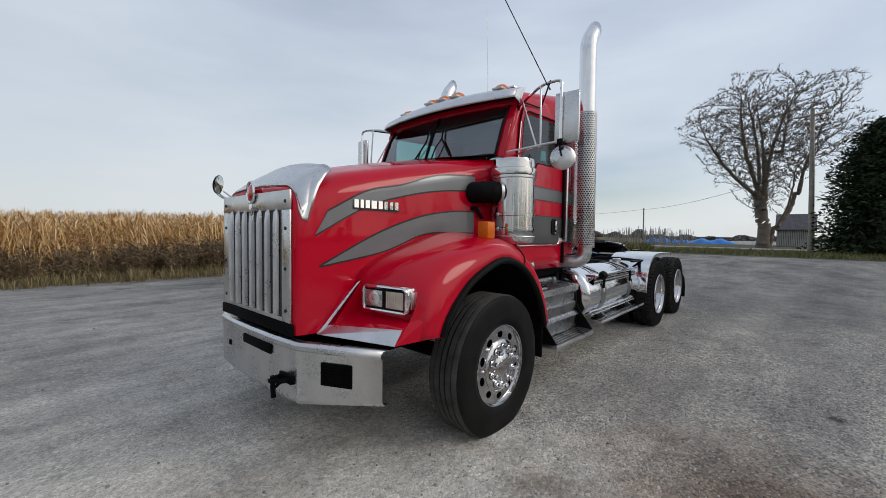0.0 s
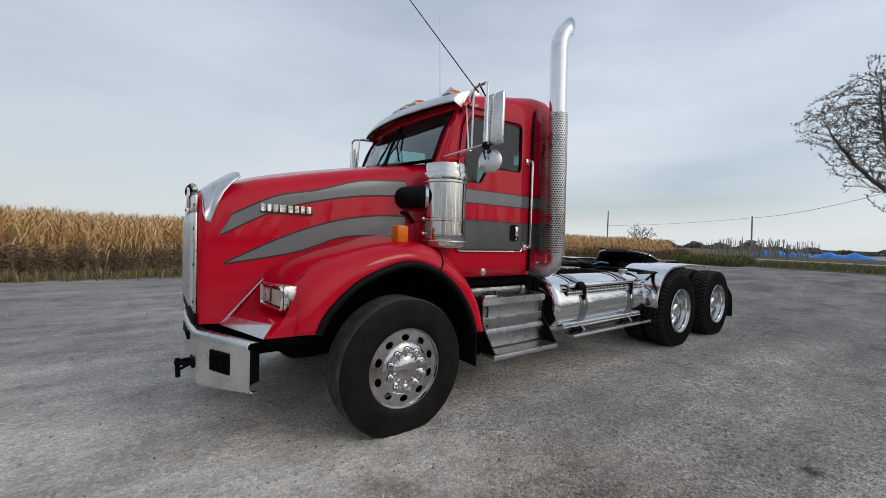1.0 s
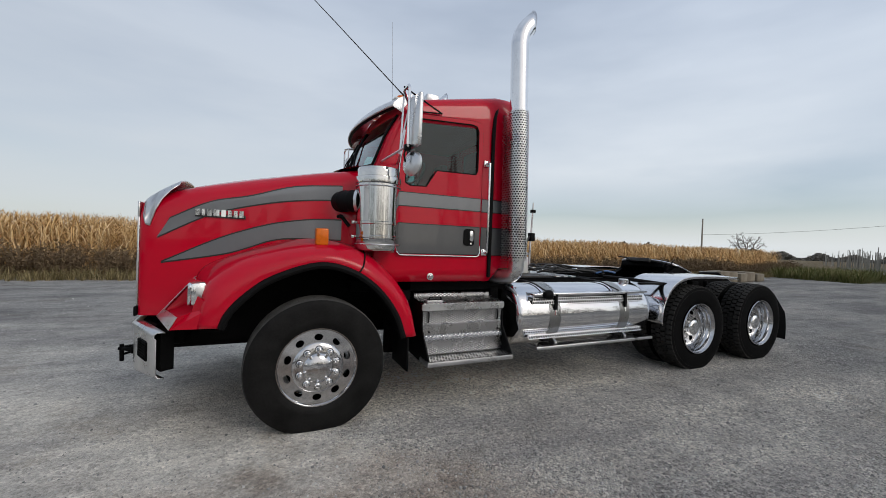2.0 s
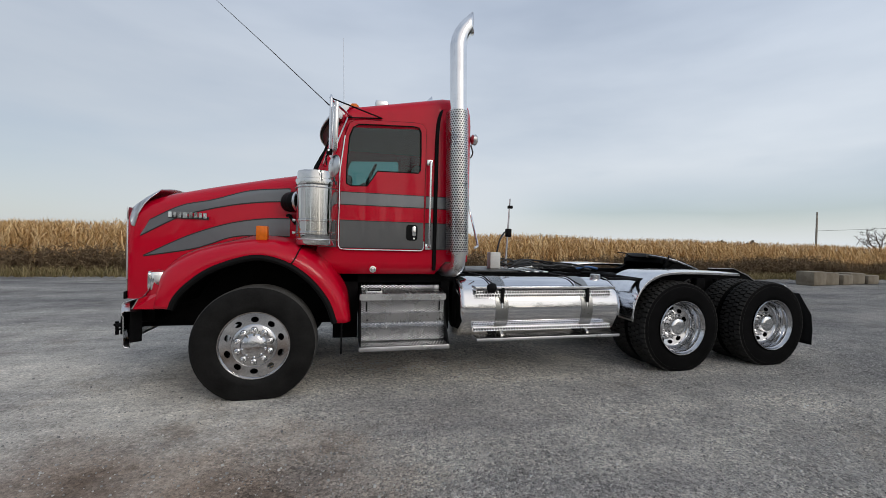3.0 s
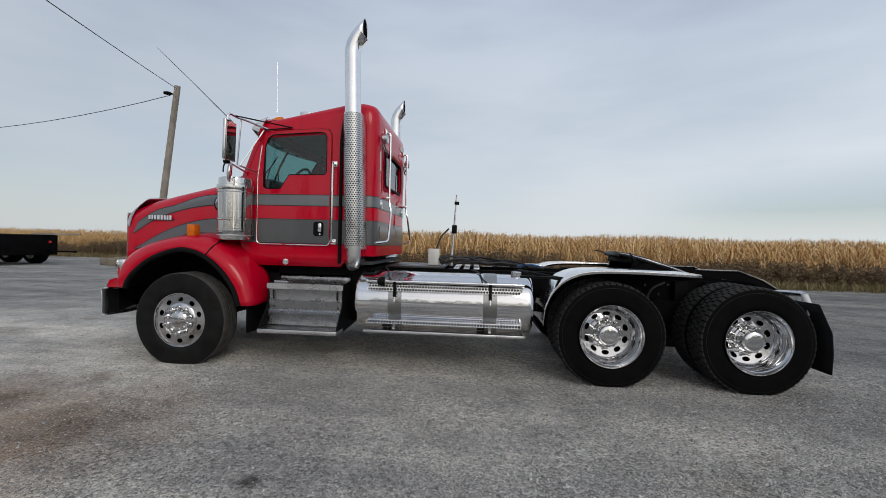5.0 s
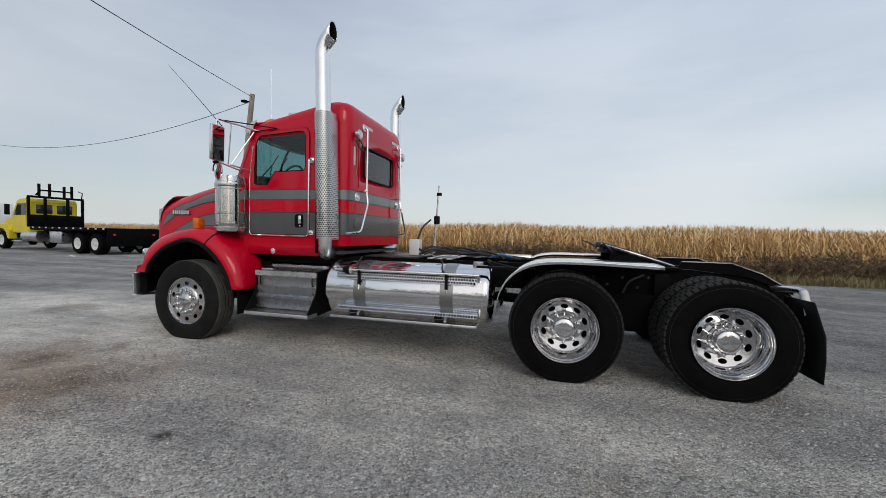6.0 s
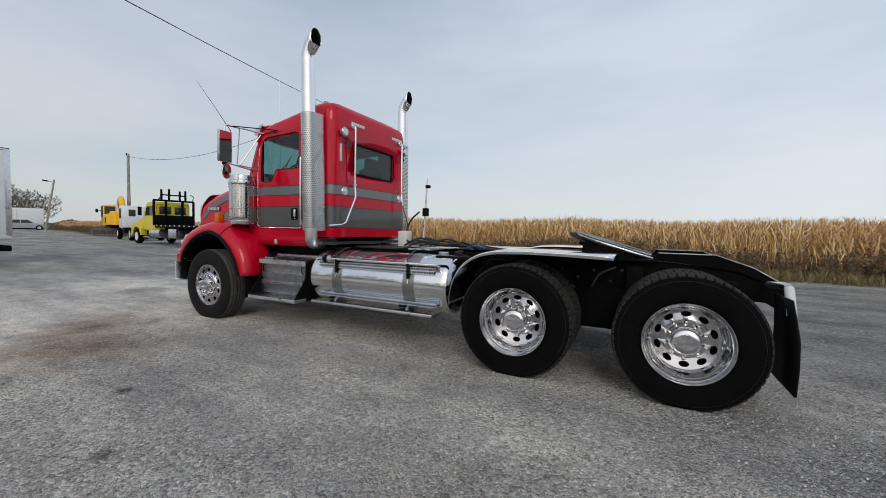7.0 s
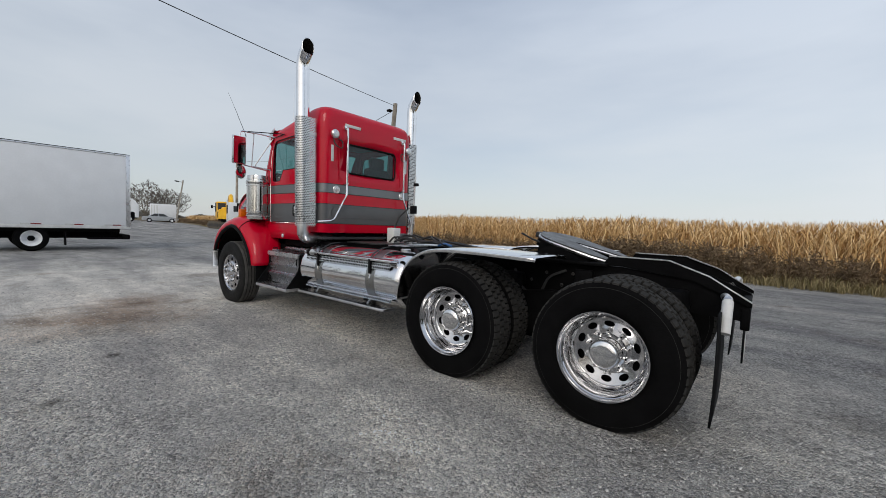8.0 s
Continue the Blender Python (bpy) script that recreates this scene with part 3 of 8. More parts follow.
    part("splash_flap", boxed(0.70, 0.715, min(s * 0.72, s * 1.11), max(s * 0.72, s * 1.11), 0.34, 0.70, 0.004), TRIM, f)
    part("well_panel", boxed(-0.95, 0.72, min(s * 0.49, s * 0.50), max(s * 0.49, s * 0.50), 0.56, 1.30), BLACK, f)
    hl = bmesh.new()
    box(hl, -0.05, 0.045, -0.175, 0.175, -0.079, 0.079, 0.02)
    lamp_body = part("headlight", hl, CHROME, truck, "rectangular chrome twin headlight")
    lamp_body.matrix_basis = Matrix.Translation((-0.812, s * 0.88, 1.006)) @ pose(0, 0, 0, 0, 0, s * -8)
    part("bezel", boxed(-0.0535, -0.045, -0.158, 0.158, -0.062, 0.062, 0.003), TRIM, lamp_body)
    ring = [(-0.054, y, z) for y, z in round_rect(-0.166, 0.166, -0.070, 0.070, 0.02)]
    part("bezel_rim", tube(ring + ring[:1], 0.012, 8), CHROME, lamp_body)
    for a, b, fluted in ((-0.152, -0.008, s < 0), (0.008, 0.152, s > 0)):
        m = (a + b) / 2
        lens = part("lens", boxed(-0.058, -0.0535, a + 0.006, b - 0.006, -0.050, 0.050, 0.004), FLUTED if fluted else HEADLENS, lamp_body)
        if fluted:
            for k in range(8):
                y = a + 0.014 + (b - a - 0.028) * k / 7
                part("flute", tube([(-0.0585, y, -0.046), (-0.0585, y, 0.046)], 0.0035, 6), FLUTED, lens)
        else:
            part("reflector", lathe([(0.0, -0.0615), (0.02, -0.0612), (0.043, -0.0585), (0.045, -0.0575)], 22, "x", (0, m, 0)), CLEAR, lens)
            part("bulb", lathe([(0.0, -0.066), (0.011, -0.064), (0.013, -0.0605)], 12, "x", (0, m, 0)), HEADLENS, lens)
    part("turn_lens", boxed(-0.02, 0.03, s * 0.175 - 0.005, s * 0.175 + 0.005, -0.05, 0.05, 0.003), STEEL, lamp_body)
    am = bmesh.new()
    box(am, -0.047, 0.047, -0.048, 0.048, -0.064, 0.064, 0.012)
    a = part("turn_signal", am, AMBER, truck, "amber square turn signal on the fender")
    a.matrix_basis = Matrix.Translation((0.005, s * 1.0, 1.43))
    part("signal_foot", boxed(-0.03, 0.03, -0.02, 0.02, -0.11, -0.068, 0.005), TRIM, a)
    lat = part("hood_latch", tube(rounded([(0.16, s * 0.69, 1.60), (0.19, s * 0.76, 1.62), (0.26, s * 0.77, 1.53)], 0.03), 0.016, 8), TRIM, truck, "black rubber hood latch")
    return f


for s in (-1, 1):
    build_fender(s)


# wheels
def polar_disc(r_in, r_out, n, depth_in, depth_out, hole):
    """A wheel disc with n round hand holes, its axis along -y."""
    def place(u, v):
        f = v
        r, a = r_in + (r_out - r_in) * f, 2 * math.pi * u / n
        return (r * math.cos(a), depth_in + (depth_out - depth_in) * f, r * math.sin(a))
    return pierced(n, 1, place, hole, 16, False)


HUB_Z, HUB_F = 0.494, 0.464


def flattened(bm, hub=HUB_Z):
    """The foot of a tyre pressed flat by the load."""
    for v in bm.verts:
        if v.co.z < -hub + 0.002:
            v.co.y *= 1.0 + 0.5 * (-hub - v.co.z)
            v.co.z = -hub + 0.002 + 0.02 * (v.co.z + hub)
    return bm


def tyre_mesh(r, half, rim, chunky, hub=HUB_Z):
    sh = 0.036
    prof = [(rim, half * 0.80), (rim + 0.02, half * 0.93), (rim + 0.05, half * 0.985), (rim + 0.056, half * 0.992), (rim + 0.066, half * 0.995), (rim + 0.085, half), (r - 0.095, half * 1.0), (r - 0.080, half * 0.995), (r - sh, half * 0.965), (r - 0.018, half * 0.92), (r - 0.006, half * 0.86)]
    grooves = []
    if not chunky:
        for g in (0.6, 0.3, 0.0, -0.3, -0.6):
            y = half * 0.84 * g
            grooves += [(r, y + 0.009), (r - 0.013, y + 0.006), (r - 0.013, y - 0.006), (r, y - 0.009)]
    else:
        grooves = [(r - 0.034, half * 0.7), (r - 0.034, -half * 0.7)]
        prof[-1] = (r - 0.034, half * 0.86)
    prof = prof + grooves + [(a, -b) for a, b in prof[::-1]]
    return flattened(lathe(prof, 72, "y"), hub)


def lug_tread(r, half, count=54):
    """Tread of a drive tyre as one skin: four staggered rows of raised blocks."""
    marks = []
    for f in (0.0, 0.26, 0.5, 0.76):
        marks += [f - 0.018, f + 0.018]
    ys = [-1.0]
    for y in (-0.95, -0.52, -0.44, -0.04, 0.04, 0.44, 0.52, 0.95):
        ys += [y - 0.012, y + 0.012]
    ys = sorted(ys + [1.0])

    def height(f, y):
        f = f % 1.0
        for row, (a, b) in enumerate(((-0.94, -0.52), (-0.44, -0.04), (0.04, 0.44), (0.52, 0.94))):
            if a <= y <= b:
                g = (f - (0.5 if row % 2 else 0.0)) % 1.0
                return 1.0 if 0.0 <= g <= 0.76 else 0.0
        return 0.0
    rings = []
    for k in range(count):
        for f in marks:
            a, ring = 2 * math.pi * (k + f) / count, []
            for y in ys:
                rr = r - 0.032 + 0.032 * height(f, y) - (0.012 if abs(y) > 0.93 else 0.0) - (0.012 if abs(y) > 0.99 else 0.0)
                ring.append((rr * math.cos(a), y * half * 0.99, rr * math.sin(a)))
            rings.append(ring)
    rings.append(rings[0])
    return flattened(loft(rings, False, False))


def wheel_front(x, s):
    """Steer wheel: the disc bulges outward; its outer side faces -y before it is turned."""
    v, f = polar_disc(0.168, 0.276, 10, -0.110, -0.104, 0.225)
    rim = lathe([(0.280, 0.13), (0.264, 0.10), (0.258, 0.03), (0.266, -0.04), (0.284, -0.098), (0.2915, -0.116), (0.2895, -0.123), (0.2835, -0.122), (0.280, -0.110), (0.276, -0.104)], 56, "y", (0, 0, 0))
    lathe([(0.168, -0.110), (0.15, -0.112), (0.128, -0.115), (0.06, -0.115)], 40, "y", (0, 0, 0), rim)
    base = [rim.verts.new(p) for p in v]
    for q in f:
        rim.faces.new([base[i] for i in q])
    bmesh.ops.remove_doubles(rim, verts=rim.verts[:], dist=0.0015)
    w = part("wheel", rim, ALLOY, truck, "polished aluminium steer wheel with black tyre")
    m = Matrix.Translation((x, s * 1.043, HUB_F)) @ pose(0, 0, 0, 0, 0, 0 if s < 0 else 180)
    w.matrix_basis = m
    part("tyre", tyre_mesh(0.503, 0.14, 0.284, False, HUB_F), RUBBERF, w, "worn ribbed black tyre")
    ribs = bmesh.new()
    for a, b in ((-0.84, -0.55), (-0.48, -0.19), (-0.12, 0.12), (0.19, 0.48), (0.55, 0.84)):
        e = 0.007 if abs(a) > 0.8 else 0.0
        f = 0.007 if abs(b) > 0.8 else 0.0
        lathe([(0.492, 0.14 * a), (0.506 - e, 0.14 * a + 0.002), (0.5065, 0.14 * (a + b) / 2), (0.506 - f, 0.14 * b - 0.002), (0.492, 0.14 * b)], 72, "y", (0, 0, 0), ribs)
    part("tread", flattened(ribs, HUB_F), TREADF, w, "dusty ribbed tread")
    part("brake_drum", lathe([(0.0, -0.03), (0.20, -0.03), (0.225, 0.0), (0.225, 0.16), (0.0, 0.16)], 32), BLACK, w)
    part("hub_cap", lathe([(0.0, -0.168), (0.045, -0.165), (0.08, -0.156), (0.100, -0.143), (0.108, -0.134), (0.150, -0.129), (0.176, -0.122), (0.184, -0.114), (0.185, -0.10)], 48), ALLOY, w, "broad domed chrome hub cover")
    lug = lathe([(0.0, -0.186), (0.011, -0.184), (0.0165, -0.172), (0.0175, -0.138), (0.023, -0.134), (0.023, -0.110)], 12, "y")
    first = None
    for k in range(10):
        a = 2 * math.pi * (k + 0.5) / 10
        # dark disc round each nut imitates a shaded recess by colour
        part("nut_recess_shade", lathe([(0.0, -0.132), (0.0285, -0.131), (0.0285, -0.112)], 14, "y", (0.136 * math.cos(a), 0, 0.136 * math.sin(a))), DARK, w)
        p = Matrix.Translation((0.136 * math.cos(a), 0, 0.136 * math.sin(a)))
        if first is None:
            first = part("lug_nut", lug, CHROME, w)
            first.matrix_basis = p
        else:
            share("lug_nut", first, p, w)
    return w


def wheel_rear(x, s):
    """Drive wheels: a pair of tyres, the outer rim deep and polished."""
    rim = lathe([(0.29, 0.10), (0.275, 0.06), (0.262, 0.06)], 48)
    lathe([(0.268, 0.045), (0.262, 0.02), (0.258, -0.03), (0.268, -0.075), (0.285, -0.098), (0.302, -0.128), (0.309, -0.14), (0.305, -0.148), (0.299, -0.147), (0.293, -0.137), (0.288, -0.122), (0.280, -0.114), (0.275, -0.07), (0.263, -0.055), (0.257, -0.01), (0.247, 0.012), (0.236, 0.02)], 56, "y", (0, 0, 0), rim)
    v, f = polar_disc(0.158, 0.236, 10, 0.045, 0.02, 0.29)
    base = [rim.verts.new(p) for p in v]
    for q in f:
        rim.faces.new([base[i] for i in q])
    lathe([(0.158, 0.045), (0.15, 0.047), (0.12, 0.045), (0.05, 0.045)], 40, "y", (0, 0, 0), rim)
    bmesh.ops.remove_doubles(rim, verts=rim.verts[:], dist=0.0015)
    w = part("wheel", rim, ALLOY, truck, "polished aluminium drive wheel with dual black tyres")
    w.matrix_basis = Matrix.Translation((x, s * 1.042, HUB_Z)) @ pose(0, 0, 0, 0, 0, 0 if s < 0 else 180)
    t = part("tyre", tyre_mesh(0.521, 0.138, 0.296, True), RUBBER, w, "black lugged drive tyre")
    share("tyre", t, Matrix.Translation((0, 0.325, 0)), w)
    tr = part("tread", lug_tread(0.522, 0.137), DUSTY, w, "dusty lugged tread", smooth=False)
    share("tread", tr, Matrix.Translation((0, 0.325, 0)), w)
    part("brake_drum", lathe([(0.0, 0.08), (0.21, 0.08), (0.24, 0.12), (0.24, 0.5), (0.0, 0.5)], 32), BLACK, w)
    part("hub_cap", lathe([(0.0, -0.10), (0.06, -0.0985), (0.086, -0.093), (0.099, -0.080), (0.105, -0.060), (0.106, -0.02), (0.106, 0.02), (0.12, 0.03), (0.125, 0.045)], 40), CHROME, w, "domed chrome axle hub cap")
    lug = lathe([(0.0, -0.022), (0.008, -0.020), (0.0125, -0.010), (0.013, 0.015), (0.018, 0.03), (0.018, 0.046)], 12, "y")
    first = None
    for k in range(10):
        a = 2 * math.pi * (k + 0.5) / 10
        p = Matrix.Translation((0.1425 * math.cos(a), 0, 0.1425 * math.sin(a)))
        if first is None:
            first = part("lug_nut", lug, CHROME, w)
            first.matrix_basis = p
        else:
            share("lug_nut", first, p, w)
    return w


for s in (-1, 1):
    wheel_front(AXLE_F, s)
    wheel_rear(AXLE_1, s)
    wheel_rear(AXLE_2, s)
part("front_axle", tube([(AXLE_F, -0.9, 0.44), (AXLE_F, 0.9, 0.44)], 0.06, 10), BLACK, truck)
for x in (AXLE_1, AXLE_2):
    part("drive_axle", tube([(x, -0.9, HUB_Z), (x, 0.9, HUB_Z)], 0.09, 12), BLACK, truck)
    part("differential", lathe([(0.0, -0.2), (0.15, -0.17), (0.22, 0.0), (0.15, 0.17), (0.0, 0.2)], 20, "x", (x, 0, HUB_Z)), BLACK, truck)
part("driveshaft", tube([(1.2, 0, 0.72), (4.3, 0, 0.56)], 0.06, 12), BLACK, truck)


# ---- cab ----
CAB_W, CAB_B, CAB_R = 0.845, 2.01, 0.13


def cab_front(z):
    return lerp(z, [(1.05, 0.46), (2.06, 0.46), (2.64, 0.68)])


def cab_drop(x, z):
    return z - max(0.0, z - 2.4) / 0.56 * 0.23 * max(0.0, min(1.0, (1.7 - x) / 1.0))


COLS = [("S", f) for f in (0.0, 0.5)] + [("X", x) for x in (0.66, 0.72, 0.92, 1.0, 1.2, 1.46, 1.5, 1.62, 1.74, CAB_B - CAB_R)]
COLS += [("A", a) for a in (18, 36, 54, 72, 90)]


def cab_point(col, z, inset=0.0, out=0.0):
    """A point of the cab's skin: S and X on the side, A on the rear corner, Y on the back, F on the front."""
    kind, v = col
    if z < 1.195 and (kind in "AY" or kind == "X" and v > 1.63):
        z = 1.19 + (z - 1.06) * 0.01
    w, b, r = CAB_W - inset + out, CAB_B - inset + out, CAB_R
    if kind == "F":
        x = cab_front(z) + inset - 0.10 * (1 - (v / CAB_W) ** 2)
        return (x, v * (w / CAB_W), cab_drop(x, z))
    if kind == "S":
        f = cab_front(z)
        x = f + (0.66 - f) * v + inset * (1 - v)
        return (x, -w, cab_drop(x, z))
    if kind == "X":
        x = v + inset * max(0.0, (1.2 - v)) if v < 1.2 else v - inset * (v - 1.2)
        return (x, -w, cab_drop(x, z))
    if kind == "A":
        a = radians(v)
        return (b - r + r * math.sin(a), -(w - r) - r * math.cos(a), z)
    return (b, v, z)


def build_cab():
    left = COLS[:17]
    back = [("Y", y) for y in (-0.45, 0.0, 0.45)]
    front = [("F", y) for y in (0.68, 0.4, 0.0, -0.4, -0.68)]
    rows = [(1.06, 0), (1.19, 0), (1.32, 0), (1.62, 0), (1.91, 0), (2.04, 0), (2.07, 0), (2.43, 0), (2.55, 0), (2.64, 0), (2.75, 0.006), (2.825, 0.02), (2.875, 0.05), (2.905, 0.10), (2.92, 0.2), (2.93, 0.4)]
    bm = bmesh.new()
    grid, cols = [], left + back + [(k, v, "R") for k, v in left[::-1]] + front
    for z, i in rows:
        row = []
        for c in cols:
            p = cab_point(c[:2], z, i)
            row.append(bm.verts.new((p[0], -p[1], p[2]) if len(c) == 3 else p))
        grid.append(row)
    n = len(cols)
    for j in range(len(rows) - 1):
        z0, z1 = rows[j][0], rows[j + 1][0]
        for i in range(n):
            k = (i + 1) % n
            a, b = cols[i], cols[k]
            if "F" in (a[0], b[0]) and z0 < 2.63 and z1 > 2.05:
                continue
            if a[0] == b[0] == "X":
                x0, x1 = sorted((a[1], b[1]))
                if x0 >= 0.719 and x1 <= 1.461 and z0 >= 2.069 and z1 <= 2.551:
                    continue
                if x0 >= 0.719 and x1 <= 1.001 and z0 >= 1.909 and z1 <= 2.071:
                    if x0 > 0.9 and z0 < 2.0:
                        q = [grid[j][i], grid[j][k], grid[j + 1][k], grid[j + 1][i]]
                        bm.faces.new([v for v in q if not (abs(v.co.x - 0.92) < 0.01 and v.co.z > 2.0)])
                    continue
            if a[0] in "YA" and b[0] in "YA" and abs((a[1] if a[0] == "Y" else 9)) <= 0.46 and abs((b[1] if b[0] == "Y" else 9)) <= 0.46 and z0 >= 2.03 and z1 <= 2.44:
                continue
            bm.faces.new((grid[j][i], grid[j][k], grid[j + 1][k], grid[j + 1][i]))
    bm.faces.new(grid[-1])
    return thick(part("cab", bm, RED, truck, "red painted day cab", angle=40), 0.03, -1)


cab = build_cab()
part("cab_floor", boxed(0.45, 1.97, -0.81, 0.81, 1.095, 1.13), DARK, cab)
under = bmesh.new()
box(under, 0.3, 2.0, -0.72, 0.72, 0.96, 1.058, 0.01)
box(under, 0.35, 1.7, -0.38, 0.38, 0.6, 1.0, 0.03)
part("cab_underframe", under, BLACK, truck)
for s in (-1, 1):
    part("splash_panel", boxed(0.62, 0.86, s * 0.70 - 0.02, s * 0.70 + 0.02, 0.40, 1.06, 0.006), BLACK, truck)
    part("tank_support", boxed(1.72, 1.82, s * 0.62 - 0.12, s * 0.62 + 0.12, 0.46, 0.98, 0.01), BLACK, truck)


def side_sheet(z0, z1, x0, x1, s, out, nx=10):
    rows = []
    for z in (z0, (z0 + z1) / 2, z1):
        row = []
        for k in range(nx + 1):
            x = x0 + (x1 - x0) * k / nx
            row.append((x, s * (CAB_W + out), cab_drop(x, z)))
        rows.append(row)
    return rows


def around_sheet(z0, z1, x0, out):
    """A band along one side from x0, round the back and along the other side."""
    line = [("X", x0), ("X", 1.74), ("X", CAB_B - CAB_R)] + [("A", a) for a in (18, 36, 54, 72, 90)]
    rows = []
    for z in (z0, z1):
        left = [cab_point(c, z, 0, out) for c in line]
        rows.append(left + flip(left)[::-1])
    return rows


part("pinstripe", loft(around_sheet(1.730, 1.860, 1.515, 0.0025), False, False), PIN, cab)
part("stripe", loft(around_sheet(1.738, 1.852, 1.515, 0.0045), False, False), GREY, cab)
part("pinstripe", loft(around_sheet(1.310, 1.586, 1.515, 0.0025), False, False), PIN, cab)
part("stripe", loft(around_sheet(1.318, 1.578, 1.515, 0.0045), False, False), DGREY, cab)


def build_door(s):
    """A door with its glass, seams, handle and stripes."""
    o = CAB_W + 0.010
    edge = [(0.655, 1.34), (0.66, 2.05), (0.70, 2.40), (0.74, 2.52), (0.80, 2.565), (1.38, 2.59), (1.46, 2.58), (1.495, 2.54), (1.50, 2.45), (1.50, 1.38), (1.47, 1.315), (1.42, 1.30), (0.73, 1.30), (0.68, 1.315)]
    hole = [(0.722, 1.94), (0.722, 2.10), (0.742, 2.40), (0.775, 2.485), (0.83, 2.522), (1.37, 2.552), (1.425, 2.542), (1.447, 2.50), (1.45, 2.30), (1.45, 2.12), (1.43, 2.085), (1.02, 2.078), (0.92, 1.925), (0.765, 1.92)]
    bm = bmesh.new()
    A = [bm.verts.new((x, s * o, z)) for x, z in edge]
    B = [bm.verts.new((x, s * o, z)) for x, z in hole]
    n = len(A)
    for i in range(n):
        bm.faces.new((A[i], A[(i + 1) % n], B[(i + 1) % n], B[i]))
    door = thick(part("door", bm, RED, truck, "red cab door with grey stripes", smooth=False), 0.012)
    part("door_seam", tube([(x, s * (o - 0.004), z) for x, z in edge + edge[:1]], 0.006, 6), TRIM, door)
    part("window_seal", tube([(x, s * (o + 0.003), z) for x, z in hole + hole[:1]], 0.0065, 6), TRIM, door)
    bm = bmesh.new()
    bm.faces.new([bm.verts.new((x, s * (o - 0.012), z)) for x, z in hole])
    g = part("window", bm, WINDOW, door, "greenish side window glass", smooth=False)
    g.visible_shadow = False
    for z0, z1, m in ((1.738, 1.852, GREY), (1.318, 1.578, DGREY)):
        part("pinstripe", loft(side_sheet(z0 - 0.008, z1 + 0.008, 0.668, 1.492, s, 0.0185), False, False), PIN, door)
        part("stripe", loft(side_sheet(z0, z1, 0.668, 1.492, s, 0.0205), False, False), m, door)
    chrome = rounded([(0.70, s * (o + 0.006), 2.40), (0.658, s * (o + 0.008), 2.05), (0.655, s * (o + 0.008), 1.298), (1.50, s * (o + 0.008), 1.298), (1.50, s * (o + 0.008), 1.40)], 0.06)
    part("door_edge", tube(chrome, 0.006, 6), CHROME, door, "chrome door edge guard")
    h = bmesh.new()
    plate(round_rect(1.318, 1.432, 1.40, 1.560, 0.03), "y", s * (o + 0.013), s * (o + 0.019), 0.0, h)
    handle = part("handle", h, TRIM, door, "black recessed door handle")
    part("lever", boxed(1.375, 1.415, min(s * (o + 0.02), s * (o + 0.036)), max(s * (o + 0.02), s * (o + 0.036)), 1.445, 1.545, 0.012), CHROME, handle)
    part("lock", lathe([(0.0, s * (o + 0.027)), (0.011, s * (o + 0.026)), (0.013, s * (o + 0.018))], 12, "y", (1.395, 0, 1.42)), CHROME, handle)
    # stripes on the cab forward of the door
    for z0, z1, m in ((1.738, 1.852, GREY), (1.318, 1.578, DGREY)):
        part("stripe", loft(side_sheet(z0, z1, 0.47, 0.64, s, 0.004), False, False), m, cab)
    lk = part("side_badge", lathe([(0.0, s * 0.863), (0.016, s * 0.861), (0.02, s * 0.855), (0.033, s * 0.853), (0.036, s * 0.845)], 20, "y", (0.995, 0, 1.105)), CHROME, cab)
    # upright grab bar behind the door, and the black drain trim behind it
    bar = part("grab_bar", tube(rounded([(1.545, s * 0.845, 2.20), (1.545, s * 0.925, 2.20), (1.545, s * 0.925, 1.34), (1.545, s * 0.845, 1.34)], 0.02), 0.012, 10), POLISH, truck, "polished upright grab bar")
    for z in (2.20, 1.34):
        part("bar_foot", boxed(1.515, 1.575, min(s * 0.847, s * 0.87), max(s * 0.847, s * 0.87), z - 0.03, z + 0.03, 0.006), POLISH, bar)
    part("cab_trim", tube(rounded([(1.615, s * 0.857, 1.10), (1.615, s * 0.857, 2.50), (1.64, s * 0.835, 2.72), (1.75, s * 0.775, 2.86)], 0.12), 0.02, 8), TRIM, cab, "black rubber cab seam")
    return door


for s in (-1, 1):
    build_door(s)

# windshield, wipers and visor
for y0, y1 in ((-0.76, -0.012), (0.012, 0.76)):
    rows = []
    for z in (2.085, 2.2, 2.32, 2.44, 2.56, 2.655):
        rows.append([cab_point(("F", y0 + (y1 - y0) * k / 8), z, 0.0) for k in range(9)])
    g = part("windshield", loft(rows, False, False), SHIELD, cab, "tinted windshield half")
    g.visible_shadow = False
part("windshield_post", tube([cab_point(("F", 0.0), z, -0.004) for z in (2.07, 2.2, 2.35, 2.5, 2.65)], 0.014, 8), TRIM, cab)
for s in (-1, 1):
    pil = [[(cab_front(z) + dx, s * yy, cab_drop(0.6, z)) for dx, yy in ((-0.012, 0.755), (-0.005, 0.835), (0.05, 0.85), (0.05, 0.805))] for z in (2.06, 2.2, 2.35, 2.5, 2.66)]
    part("windshield_pillar", loft(pil, True, True), RED, cab)
    part("windshield_seal", tube([cab_point(("F", s * 0.76), z, -0.006) for z in (2.075, 2.2, 2.35, 2.5, 2.65)], 0.012, 6), TRIM, cab)
part("windshield_seal", tube([cab_point(("F", -0.76 + 1.52 * k / 12), 2.078, -0.006) for k in range(13)], 0.014, 6), TRIM, cab)
cowl = []
